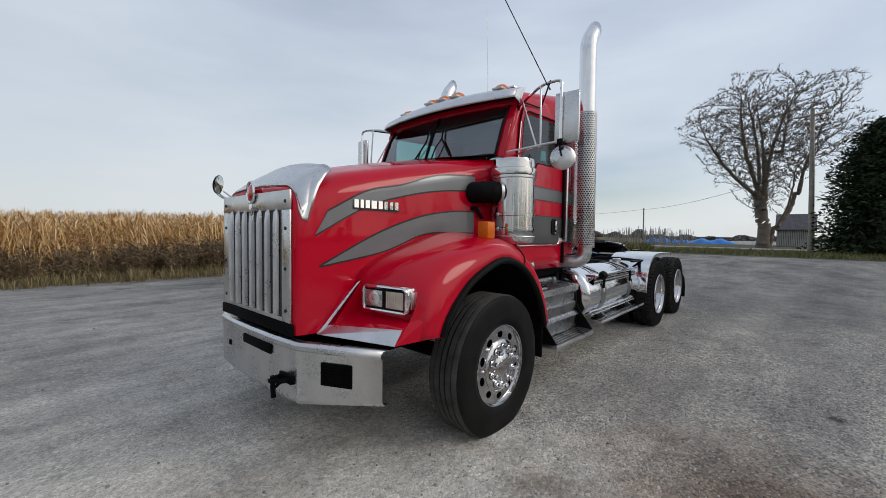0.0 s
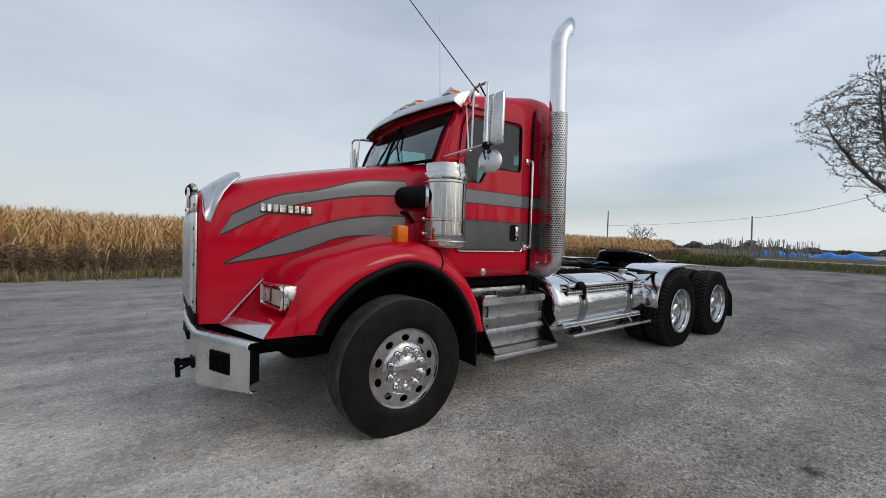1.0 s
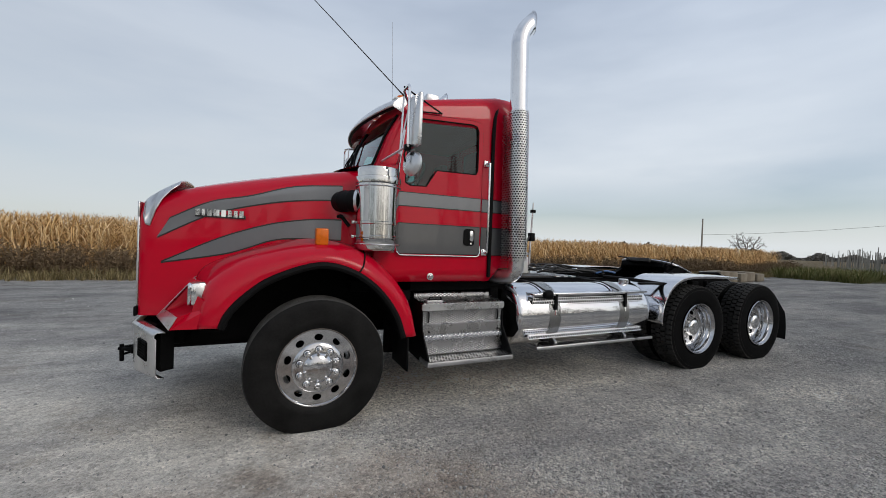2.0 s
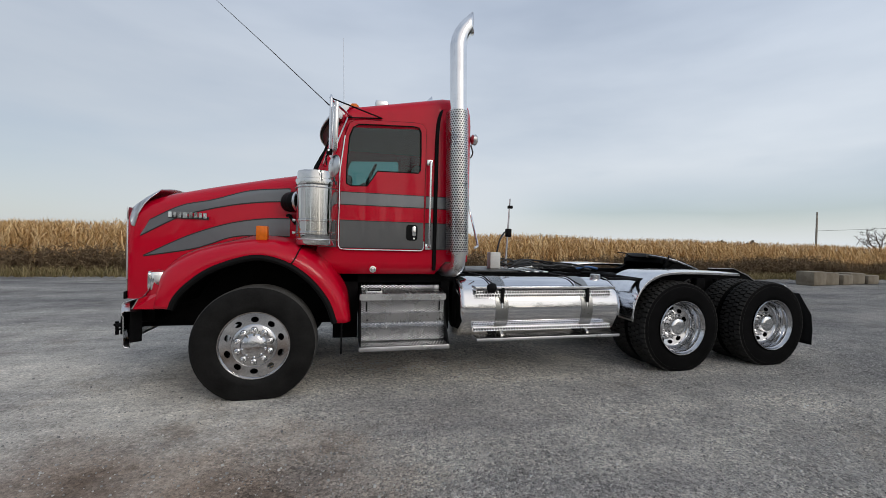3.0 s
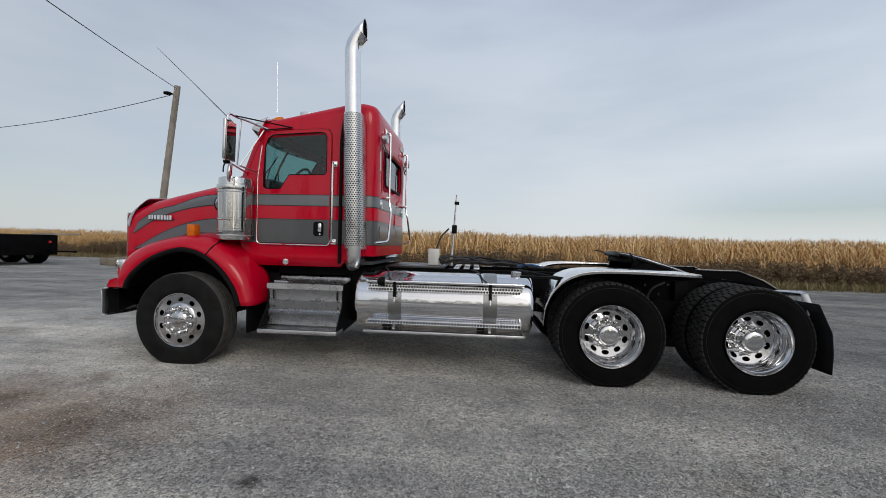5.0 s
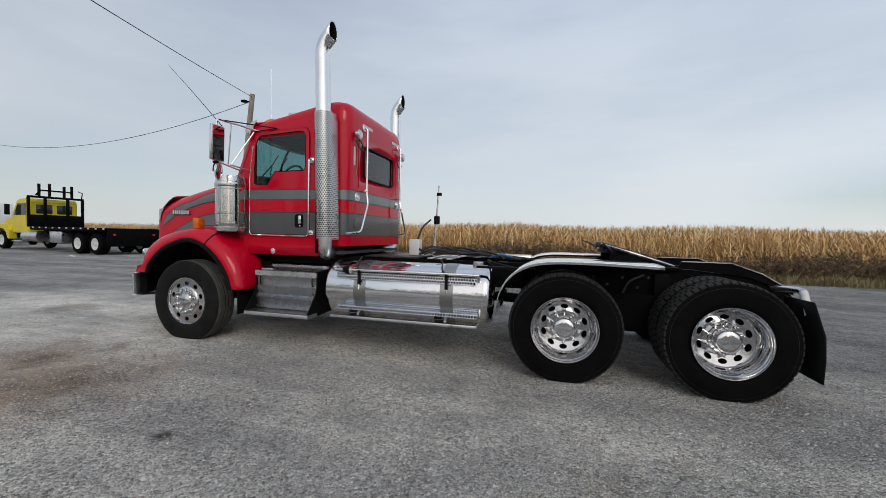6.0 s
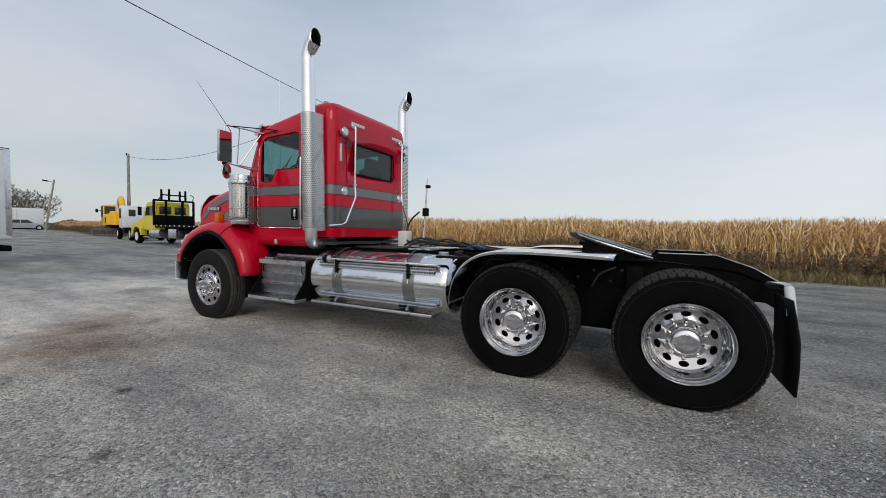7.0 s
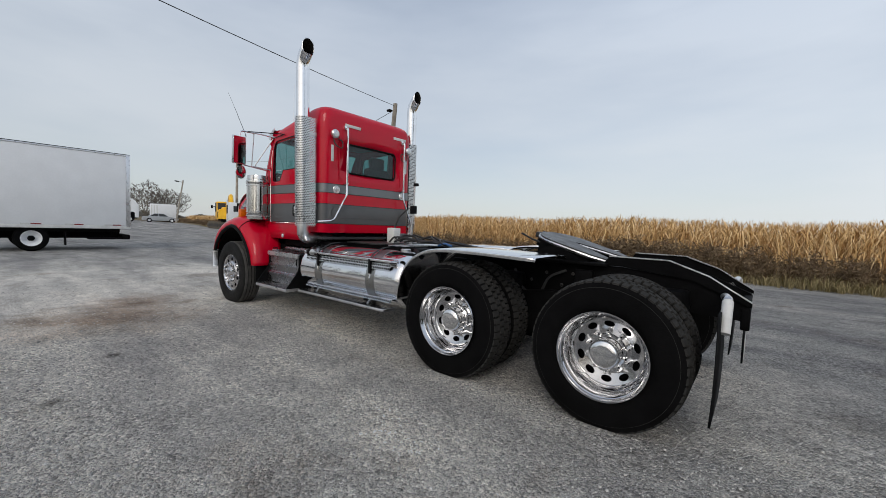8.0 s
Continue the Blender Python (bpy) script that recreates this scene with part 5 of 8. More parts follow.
def build_tank(s):
    def yy(a, b):
        return min(s * a, s * b), max(s * a, s * b)
    cy, cz, r = s * 0.755, 0.715, 0.318
    prof = [(0.0, 1.835), (0.2, 1.838), (0.29, 1.855), (0.312, 1.875), (r, 1.90), (r, 3.655), (0.314, 3.69), (0.295, 3.715), (0.2, 3.738), (0.0, 3.74)]
    t = part("fuel_tank", lathe(prof, 56, "x", (0, cy, cz)), TANKM, truck, "polished cylindrical fuel tank")
    for x in (2.292, 3.28):
        ring = [[(x + dx, cy + q * math.cos(a), cz + q * math.sin(a)) for dx, q in ((-0.07, r + 0.001), (-0.07, r + 0.005), (0.07, r + 0.005), (0.07, r + 0.001))] for a in [2 * math.pi * k / 40 for k in range(41)]]
        part("tank_strap", loft(ring, True, False), STRAP, t, "brushed steel tank strap")
        clamp = plate([(s * y, z) for y, z in ((0.99, 0.945), (1.085, 0.945), (1.085, 0.86), (1.082, 0.785), (1.068, 0.78), (1.06, 0.86), (1.0, 0.93))], "x", x - 0.016, x + 0.016)
        part("step_clamp", clamp, TRIM, t, "black step clamp", smooth=False)
        part("clamp_bolt", tube([(x, s * 1.07, 0.795), (x, s * 1.078, 0.735)], 0.012, 8), CHROME, t)
        foot = plate([(s * y, z) for y, z in ((0.99, 0.53), (1.04, 0.51), (1.09, 0.47), (1.10, 0.445), (1.0, 0.45), (0.93, 0.48))], "x", x - 0.014, x + 0.014)
        part("step_bracket", foot, STRAP, t, smooth=False)
        part("step_bracket", boxed(x - 0.13, x - 0.05, *yy(0.98, 1.05), 0.468, 0.50, 0.005), TRIM, t)
    part("upper_step", boxed(2.01, 3.62, *yy(0.93, 1.085), 0.930, 0.956, 0.005), POLISH, t)
    part("upper_step_end", boxed(1.995, 2.012, *yy(0.93, 1.085), 0.915, 0.958, 0.005), POLISH, t)
    nu, nv = 54, 2
    part("upper_grip", pierced(nu, nv, lambda u, v: (2.0 + 1.60 * u / (nu + 0.5), s * (1.072 - 0.014 * v / nv), 0.848 + 0.062 * v / nv), 0.43, 8), SATIN, t)
    part("lower_step", boxed(1.995, 3.625, *yy(1.0, 1.172), 0.425, 0.455, 0.006), SATIN, t, "ribbed aluminium tank step")
    part("lower_grip", pierced(nu, nv, lambda u, v: (1.99 + 1.62 * u / (nu + 0.5), s * (1.050 - 0.05 * v / nv), 0.500 + 0.066 * v / nv), 0.43, 8), SATIN, t)
    nu2 = 52
    part("step_grip", pierced(nu2, 3, lambda u, v: (2.0 + 1.61 * u / (nu2 + 0.5), s * (1.01 + 0.155 * v / 3), 0.459), 0.37, 8), POLISH, t)
    # black sheets behind the three grips: shade of the holes put in as colour
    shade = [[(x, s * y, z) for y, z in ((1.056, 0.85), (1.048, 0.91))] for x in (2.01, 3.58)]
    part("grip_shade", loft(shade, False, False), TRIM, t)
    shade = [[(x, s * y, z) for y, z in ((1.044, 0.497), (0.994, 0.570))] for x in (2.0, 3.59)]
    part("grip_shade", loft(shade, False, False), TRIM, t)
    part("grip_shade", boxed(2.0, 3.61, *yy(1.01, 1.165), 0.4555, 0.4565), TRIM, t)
    part("fuel_cap", lathe([(0.0, 0.05), (0.05, 0.048), (0.056, 0.04), (0.056, 0.0)], 20, "z", (3.56, cy + s * 0.05, cz + r - 0.012)), SATIN, t)
    lampb = lathe([(0.0, 0.03), (0.045, 0.025), (0.05, 0.015), (0.048, -0.02), (0.03, -0.05), (0.0, -0.055)], 20, "x", (2.17, s * 1.10, 0.945))
    wk = part("tank_lamp", lampb, TRIM, truck, "round work lamp facing rear on the tank")
    part("lamp_face", lathe([(0.0, 0.036), (0.04, 0.031)], 20, "x", (2.17, s * 1.10, 0.945)), CLEAR, wk)
    for k, x in enumerate((2.2, 3.2)):
        part("tank_cable", tube(smooth_path([(x - 0.12, s * 0.60, 1.06), (x - 0.04, s * 0.80, 1.045), (x, s * 0.96, 0.99), (x + 0.04, s * 1.02, 0.96)], 6), 0.008, 6), CABLE, t)


for s in (-1, 1):
    build_step_box(s)
    build_tank(s)

for s in (-1, 1):
    side = [(0.3, 1.05), (5.7, 1.05), (6.2, 1.0), (6.55, 0.85), (6.55, 0.74), (6.1, 0.76), (0.3, 0.76)]
    part("frame_rail", plate([(x, z) for x, z in side], "y", min(s * 0.36, s * 0.44), max(s * 0.36, s * 0.44), 0.004), BLACK, truck, "black painted frame rail", smooth=False)
    ramp = [(5.55, 1.055), (5.60, 1.13), (6.04, 1.128), (6.3, 1.035), (6.56, 0.875), (6.56, 0.845), (6.2, 1.0), (5.7, 1.055)]
    rp = part("frame_ramp", plate(ramp, "y", min(s * 0.445, s * 0.46), max(s * 0.445, s * 0.46), 0.003), BLACK, truck, "black loading ramp plate on the frame", smooth=False)
    edge = [[(x, s * 0.436, z), (x, s * 0.464, z), (x, s * 0.464, z + 0.008), (x, s * 0.436, z + 0.008)] for x, z in ((5.60, 1.130), (6.04, 1.128), (6.3, 1.035), (6.56, 0.875))]
    part("ramp_flange", loft(edge), STEEL, rp, "bright flange along the ramp top edge", smooth=False)
    part("bogie_beam", plate([(4.30, 0.64), (4.7, 0.74), (5.15, 0.80), (5.6, 0.74), (6.0, 0.64), (5.9, 0.46), (5.4, 0.40), (4.9, 0.40), (4.4, 0.46)], "y", min(s * 0.47, s * 0.57), max(s * 0.47, s * 0.57), 0.01), BLACK, truck, smooth=False)
    part("torque_rod", tube([(4.5, s * 0.3, 0.58), (5.15, s * 0.3, 0.62), (5.8, s * 0.3, 0.58)], 0.035, 8), BLACK, truck)
    part("air_reservoir", lathe([(0.0, 4.85), (0.1, 4.87), (0.12, 4.92), (0.12, 5.38), (0.1, 5.43), (0.0, 5.45)], 18, "x", (0, s * 0.30, 0.55)), BLACK, truck)
for x in (0.6, 2.0, 2.8, 3.7, 4.46, 5.15, 5.83):
    part("crossmember", boxed(x - 0.06, x + 0.06, -0.37, 0.37, 0.80, 1.02, 0.01), BLACK, truck)
part("end_crossmember", boxed(6.50, 6.555, -0.45, 0.45, 0.68, 0.84, 0.01), BLACK, truck)
plt = part("plate_holder", boxed(6.52, 6.532, -0.50, -0.20, 0.46, 0.66, 0.003), TRIM, truck, "dark plate holder")
part("plate", boxed(6.533, 6.537, -0.48, -0.22, 0.49, 0.63, 0.001), OLDWHITE, plt)
for s in (-1, 1):
    for x in (AXLE_1, AXLE_2):
        part("spring_beam", boxed(x - 0.32, x + 0.32, s * 0.52 - 0.05, s * 0.52 + 0.05, 0.60, 0.68, 0.01), BLACK, truck)
        part("air_spring", lathe([(0.0, 0.66), (0.11, 0.67), (0.125, 0.74), (0.115, 0.79), (0.125, 0.84), (0.11, 0.92), (0.0, 0.93)], 18, "z", (x + 0.30, s * 0.53, 0)), BLACK, truck)
        part("shock_absorber", tube([(x - 0.05, s * 0.55, 0.56), (x - 0.12, s * 0.50, 1.0)], 0.03, 8), SATIN if s > 0 else BLACK, truck)
        part("spring_hanger", boxed(x - 0.45, x - 0.30, s * 0.48 - 0.04, s * 0.48 + 0.04, 0.56, 1.0, 0.015), BLACK, truck)
        part("brake_chamber", lathe([(0.0, -0.1), (0.08, -0.09), (0.085, 0.0), (0.07, 0.1), (0.0, 0.11)], 14, "x", (x + 0.22, s * 0.40, 0.45)), BLACK, truck)
for k, (x, z) in enumerate(((4.9, 0.86), (5.05, 0.94), (5.2, 0.84), (5.3, 0.95))):
    part("frame_bolt", lathe([(0.0, -0.458), (0.014, -0.456), (0.016, -0.442)], 8, "y", (x, 0, z)), GREASE, truck)
part("frame_hose", tube(smooth_path([(4.75, -0.5, 0.95), (4.85, -0.55, 0.8), (5.0, -0.52, 0.72), (5.1, -0.5, 0.9), (5.25, -0.48, 0.98)], 6), 0.012, 6), CABLE, truck)

# deck behind the cab, hoses, box and pogo mast
deck = part("deck_plate", boxed(2.05, 2.75, -0.46, 0.46, 1.055, 1.075, 0.004), GREASE, truck, "dark greasy deck plate behind the cab")
for x in (2.86, 2.98, 3.1):
    part("deck_slat", boxed(x, x + 0.07, -0.42, 0.42, 1.055, 1.07, 0.003), SATIN, deck)
part("grey_box", boxed(2.515, 2.655, -0.13, 0.0, 1.077, 1.285, 0.01), OLDWHITE, truck, "pale grey electrical box")
mast = part("hose_mast", tube([(2.80, 0.055, 1.06), (2.815, 0.06, 1.35), (2.85, 0.068, 2.0)], [0.022, 0.014, 0.009], 8), SATIN, truck, "thin upright hose mast with black holder")
part("holder", boxed(2.80, 2.865, 0.02, 0.10, 1.49, 1.60, 0.01), TRIM, mast)
part("holder_clip", boxed(2.825, 2.885, 0.05, 0.10, 1.87, 1.91, 0.006), TRIM, mast)
rng = random.Random(5)
for k in range(9):
    y0, y1 = rng.uniform(-0.35, 0.3), rng.uniform(-0.4, 0.4)
    p = [(2.55 + 0.05 * k, y0, 1.10), (2.75 + 0.06 * k, y0 + rng.uniform(-0.1, 0.1), 1.11 + rng.uniform(0.02, 0.09)), (3.0 + 0.06 * k, (y0 + y1) / 2, 1.10 + rng.uniform(0, 0.08)), (3.3 + 0.05 * k, y1, 1.09 + rng.uniform(0, 0.05)), (3.75 + rng.uniform(0, 0.4), y1 * 0.6, 1.075)]
    part("air_hose", tube(smooth_path(p, 6), 0.012, 8), CABLE, truck, "coiled air hose on the frame")
part("mast_hose", tube(smooth_path([(2.76, 0.02, 1.55), (2.66, -0.05, 1.42), (2.62, -0.1, 1.2), (2.75, -0.15, 1.12)], 8), 0.012, 8), CABLE, truck)
part("battery_cover", boxed(3.35, 4.05, 0.48, 0.98, 1.02, 1.09, 0.02), POLISH, truck, "bright deck cover on the far rail")

# fifth wheel
tilt = Matrix.Translation((5.10, 0, 1.215)) @ pose(0, 0, 0, 0, 17, 0)
out_line = []
for k in range(13):
    a = radians(90 + 15 * k)
    out_line.append((-0.02 + 0.26 * math.cos(a), 0.45 * math.sin(a)))
out_line += [(0.34, -0.43), (0.47, -0.36), (0.46, -0.22), (0.08, -0.05), (0.03, 0.0), (0.08, 0.05), (0.46, 0.22), (0.47, 0.36), (0.34, 0.43)]
part("blue_hose", tube(smooth_path([(3.62, -0.32, 1.10), (3.75, -0.36, 1.13), (3.88, -0.40, 1.11)], 6), 0.013, 8), BLUEH, truck)
fw = part("fifth_wheel", plate(out_line, "z", -0.02, 0.02, 0.006), GREASE, truck, "black greasy fifth wheel plate tilted down", smooth=False)
fw.matrix_basis = tilt
edge = [(x * 1.004, y * 1.004, 0.0) for x, y in out_line]
part("worn_edge", tube(edge + edge[:1], 0.012, 6), STEEL, fw, "bright worn rim of the plate")
part("front_lip", boxed(-0.31, -0.24, -0.20, 0.20, -0.045, 0.012, 0.01), GREASE, fw)
part("release_arm", tube([(-0.25, 0.1, -0.05), (-0.38, 0.12, -0.02), (-0.42, 0.25, -0.02)], 0.009, 6), CABLE, fw)
rib = bmesh.new()
box(rib, -0.15, 0.33, -0.40, -0.36, -0.13, -0.02, 0.01)
box(rib, -0.15, 0.33, 0.36, 0.40, -0.13, -0.02, 0.01)
box(rib, -0.2, 0.2, -0.36, 0.36, -0.09, -0.02, 0.01)
part("underframe", rib, BLACK, fw)
part("release_handle", tube([(-0.1, -0.3, -0.06), (-0.2, -0.48, -0.03), (-0.28, -0.56, 0.0)], 0.01, 6), GREASE, fw)
for s in (-1, 1):
    part("fifth_wheel_bracket", plate([(4.70, 1.05), (5.55, 1.05), (5.35, 1.09), (5.17, 1.185), (5.03, 1.185), (4.87, 1.09)], "y", min(s * 0.36, s * 0.44), max(s * 0.36, s * 0.44), 0.004), BLACK, truck, smooth=False)
    part("mount_plate", boxed(4.3, 5.6, s * 0.43 - 0.08, s * 0.43 + 0.08, 1.045, 1.07, 0.005), BLACK, truck)


# quarter fenders and mud flaps
def build_rear_fender(s):
    prof = smooth_path([(3.80, 0, 0.58), (3.825, 0, 0.78), (3.92, 0, 0.96), (4.08, 0, 1.075), (4.30, 0, 1.125), (4.7, 0, 1.132), (5.27, 0, 1.115)], 6)
    rows = [[(p.x, s * y, p.z - dz) for y, dz in ((0.56, 0.03), (0.57, 0.0), (0.85, -0.006), (1.14, 0.0), (1.155, 0.004), (1.16, 0.03))] for p in prof]
    f = thick(part("quarter_fender", loft(rows, False, False), POLISH, truck, "polished stainless quarter fender over the drive tyres", angle=50), 0.004)
    part("fender_bar", tube([(3.62, s * 0.45, 1.06), (3.70, s * 0.80, 1.06), (4.02, s * 1.05, 1.02)], 0.022, 8), TRIM, f)
    part("fender_bracket", boxed(3.58, 4.00, min(s * 0.98, s * 1.03), max(s * 0.98, s * 1.03), 1.02, 1.045, 0.006), TRIM, f)
    flap = [[(6.41 + 0.012 * math.sin(3 * g), s * (0.62 + (0.42 + 0.155 * min(1.0, g * 2.2)) * h), 0.86 - 0.63 * g) for h in (0, 0.5, 1)] for g in (0, 0.15, 0.4, 0.7, 0.93, 1.0)]
    fl = thick(part("mud_flap", loft(flap, False, False), TRIM, truck, "black rubber mud flap"), 0.012)
    arm = rounded([(6.40, s * 0.40, 0.90), (6.425, s * 0.68, 0.925), (6.44, s * 0.83, 0.932), (6.438, s * 0.935, 0.735)], 0.035)
    part("flap_hanger", tube(arm[:-3], 0.028, 12), STEEL, fl, "bent steel flap hanger tube")
    part("hanger_end", tube(arm[-4:], 0.031, 12), OLDWHITE, fl, "pale flap hanger sleeve")


for s in (-1, 1):
    build_rear_fender(s)


# ---- ground ----
def gravel_material():
    m = bpy.data.materials.new("crushed_gravel")
    m.use_nodes = True
    n, l = m.node_tree.nodes, m.node_tree.links
    b = n["Principled BSDF"]
    b.inputs["Roughness"].default_value, b.inputs["Specular IOR Level"].default_value = 0.92, 0.2
    geo = n.new("ShaderNodeNewGeometry")

    def noise_node(scale, detail=4, rough=0.55):
        t = n.new("ShaderNodeTexNoise")
        t.inputs["Scale"].default_value, t.inputs["Detail"].default_value, t.inputs["Roughness"].default_value = scale, detail, rough
        l.new(geo.outputs["Position"], t.inputs["Vector"])
        return t

    def ramp(src, stops):
        r = n.new("ShaderNodeValToRGB")
        e = r.color_ramp.elements
        e[0].position, e[0].color = stops[0][0], (*stops[0][1], 1)
        e[1].position, e[1].color = stops[-1][0], (*stops[-1][1], 1)
        for p, c in stops[1:-1]:
            e.new(p).color = (*c, 1)
        l.new(src, r.inputs["Fac"])
        return r

    def blend(kind, fac, a, c):
        x = n.new("ShaderNodeMix")
        x.data_type, x.blend_type = "RGBA", kind
        if isinstance(fac, float):
            x.inputs["Factor"].default_value = fac
        else:
            l.new(fac, x.inputs["Factor"])
        l.new(a, x.inputs["A"])
        l.new(c, x.inputs["B"])
        return x.outputs["Result"]
    stones = n.new("ShaderNodeTexVoronoi")
    stones.inputs["Scale"].default_value = 55
    l.new(geo.outputs["Position"], stones.inputs["Vector"])
    fine = n.new("ShaderNodeTexVoronoi")
    fine.inputs["Scale"].default_value = 140
    l.new(geo.outputs["Position"], fine.inputs["Vector"])
    sep = n.new("ShaderNodeSeparateColor")
    l.new(stones.outputs["Color"], sep.inputs[0])
    sep2 = n.new("ShaderNodeSeparateColor")
    l.new(fine.outputs["Color"], sep2.inputs[0])
    grain = ramp(sep.outputs[0], [(0.0, (0.105, 0.102, 0.098)), (0.3, (0.335, 0.324, 0.309)), (0.55, (0.490, 0.473, 0.450)), (0.85, (0.670, 0.646, 0.614)), (1.0, (0.95, 0.92, 0.88))])
    grit = ramp(sep2.outputs[0], [(0.0, (0.125, 0.122, 0.117)), (0.35, (0.385, 0.372, 0.355)), (0.6, (0.505, 0.487, 0.463)), (1.0, (0.80, 0.771, 0.733))])
    base = blend("MIX", noise_node(1.3, 3).outputs["Fac"], grain.outputs[0], grit.outputs[0])
    # loose chips lie beside the truck; west of them the dirt is packed smooth
    where = n.new("ShaderNodeSeparateXYZ")
    l.new(geo.outputs["Position"], where.inputs[0])
    ragged = n.new("ShaderNodeMath")
    ragged.operation = "MULTIPLY_ADD"
    ragged.inputs[1].default_value = 3.0
    l.new(noise_node(0.8, 6, 0.65).outputs["Fac"], ragged.inputs[0])
    l.new(where.outputs["X"], ragged.inputs[2])
    loose = n.new("ShaderNodeMapRange")
    loose.interpolation_type = "SMOOTHSTEP"
    loose.inputs["From Min"].default_value, loose.inputs["From Max"].default_value = 1.0, 2.8
    loose.inputs["To Min"].default_value = 0.36
    l.new(ragged.outputs[0], loose.inputs["Value"])
    dirt = ramp(noise_node(24, 5, 0.7).outputs["Fac"], [(0.30, (0.162, 0.157, 0.15)), (0.5, (0.24, 0.233, 0.222)), (0.72, (0.35, 0.338, 0.323))])
    base = blend("MIX", loose.outputs[0], dirt.outputs[0], base)
    smear_map = n.new("ShaderNodeMapping")
    smear_map.inputs["Scale"].default_value, smear_map.inputs["Rotation"].default_value = (0.55, 2.6, 1.0), (0, 0, radians(24))
    l.new(geo.outputs["Position"], smear_map.inputs["Vector"])
    smear = noise_node(0.9, 7, 0.7)
    l.new(smear_map.outputs[0], smear.inputs["Vector"])
    smears = ramp(smear.outputs["Fac"], [(0.34, (0.70, 0.69, 0.68)), (0.46, (0.96, 0.955, 0.95)), (0.62, (1.16, 1.155, 1.14))])
    packed_only = n.new("ShaderNodeMath")
    packed_only.operation = "SUBTRACT"
    packed_only.inputs[0].default_value = 1.0
    l.new(loose.outputs[0], packed_only.inputs[1])
    base = blend("MULTIPLY", packed_only.outputs[0], base, smears.outputs[0])
    lane = n.new("ShaderNodeMapping")
    lane.inputs["Scale"].default_value, lane.inputs["Rotation"].default_value = (0.45, 1.5, 1.0), (0, 0, radians(-28))
    l.new(geo.outputs["Position"], lane.inputs["Vector"])
    track = noise_node(0.5, 6, 0.66)
    l.new(lane.outputs[0], track.inputs["Vector"])
    worn = ramp(track.outputs["Fac"], [(0.34, (0.62, 0.62, 0.64)), (0.50, (1.0, 0.995, 0.98)), (0.66, (1.42, 1.39, 1.34))])
    base = blend("MULTIPLY", 1.0, base, worn.outputs[0])
    stain = ramp(noise_node(0.9, 6, 0.65).outputs["Fac"], [(0.30, (0.62, 0.57, 0.52)), (0.44, (1, 1, 1)), (1.0, (1, 1, 1))])
    base = blend("MULTIPLY", 0.8, base, stain.outputs[0])
    drift = ramp(noise_node(2.6, 7, 0.68).outputs["Fac"], [(0.34, (0.80, 0.795, 0.79)), (0.5, (1, 1, 1)), (0.64, (1.14, 1.135, 1.12))])
    base = blend("MULTIPLY", 1.0, base, drift.outputs[0])
    # paler within a ragged zone on the truck's near side, darker farther out
    away = n.new("ShaderNodeVectorMath")
    away.operation = "DISTANCE"
    away.inputs[1].default_value = (-0.36, -3.0, 0)
    strip_map = n.new("ShaderNodeMapping")
    strip_map.inputs["Scale"].default_value = (0.9, 1.0, 1.0)
    l.new(geo.outputs["Position"], strip_map.inputs["Vector"])
    l.new(strip_map.outputs[0], away.inputs[0])
    fray = n.new("ShaderNodeMath")
    fray.operation = "MULTIPLY_ADD"
    fray.inputs[1].default_value = 6.0
    l.new(noise_node(0.35, 5, 0.6).outputs["Fac"], fray.inputs[0])
    l.new(away.outputs["Value"], fray.inputs[2])
    zone_tone = ramp(fray.outputs[0], [(0.0, (1.58, 1.555, 1.505)), (1.0, (0.81, 0.822, 0.84))])
    zone = n.new("ShaderNodeMapRange")
    zone.inputs["From Min"].default_value, zone.inputs["From Max"].default_value = 6.4, 10.6
    l.new(fray.outputs[0], zone.inputs["Value"])
    l.new(zone.outputs[0], zone_tone.inputs["Fac"])
    base = blend("MULTIPLY", 1.0, base, zone_tone.outputs[0])
    # oil spots and a brown soft patch, each with its own ragged shape
    for cx, cy, r0, r1, tint in ((2.8, -3.5, 0.02, 0.11, (0.36, 0.35, 0.34)), (0.15, -2.65, 0.3, 1.2, (0.54, 0.45, 0.39)), (-0.9, -2.2, 0.2, 0.8, (0.64, 0.56, 0.51)), (1.9, -3.0, 0.03, 0.10, (0.35, 0.34, 0.33)), (-0.2, -3.4, 0.05, 0.5, (0.55, 0.50, 0.46)), (-3.4, -0.4, 0.2, 0.5, (0.6, 0.58, 0.56)), (0.4, -4.4, 0.1, 0.35, (0.62, 0.6, 0.58))):
        off = n.new("ShaderNodeVectorMath")
        off.operation = "DISTANCE"
        off.inputs[1].default_value = (cx, cy, 0)
        l.new(geo.outputs["Position"], off.inputs[0])
        rag = n.new("ShaderNodeMath")
        rag.operation = "MULTIPLY_ADD"
        rag.inputs[1].default_value = r1 * 1.1
        l.new(noise_node(2.2 / r1, 5, 0.6).outputs["Fac"], rag.inputs[0])
        l.new(off.outputs["Value"], rag.inputs[2])
        spot = n.new("ShaderNodeMapRange")
        spot.inputs["From Min"].default_value, spot.inputs["From Max"].default_value = r0 + r1 * 0.55, r1 * 1.55
        spot.inputs["To Min"].default_value, spot.inputs["To Max"].default_value = 1.0, 0.0
        l.new(rag.outputs[0], spot.inputs["Value"])
        flat = n.new("ShaderNodeRGB")
        flat.outputs[0].default_value = (*tint, 1)
        base = blend("MULTIPLY", spot.outputs[0], base, flat.outputs[0])
    # turned earth and dead grass under the crop
    pos = n.new("ShaderNodeSeparateXYZ")
    l.new(geo.outputs["Position"], pos.inputs[0])
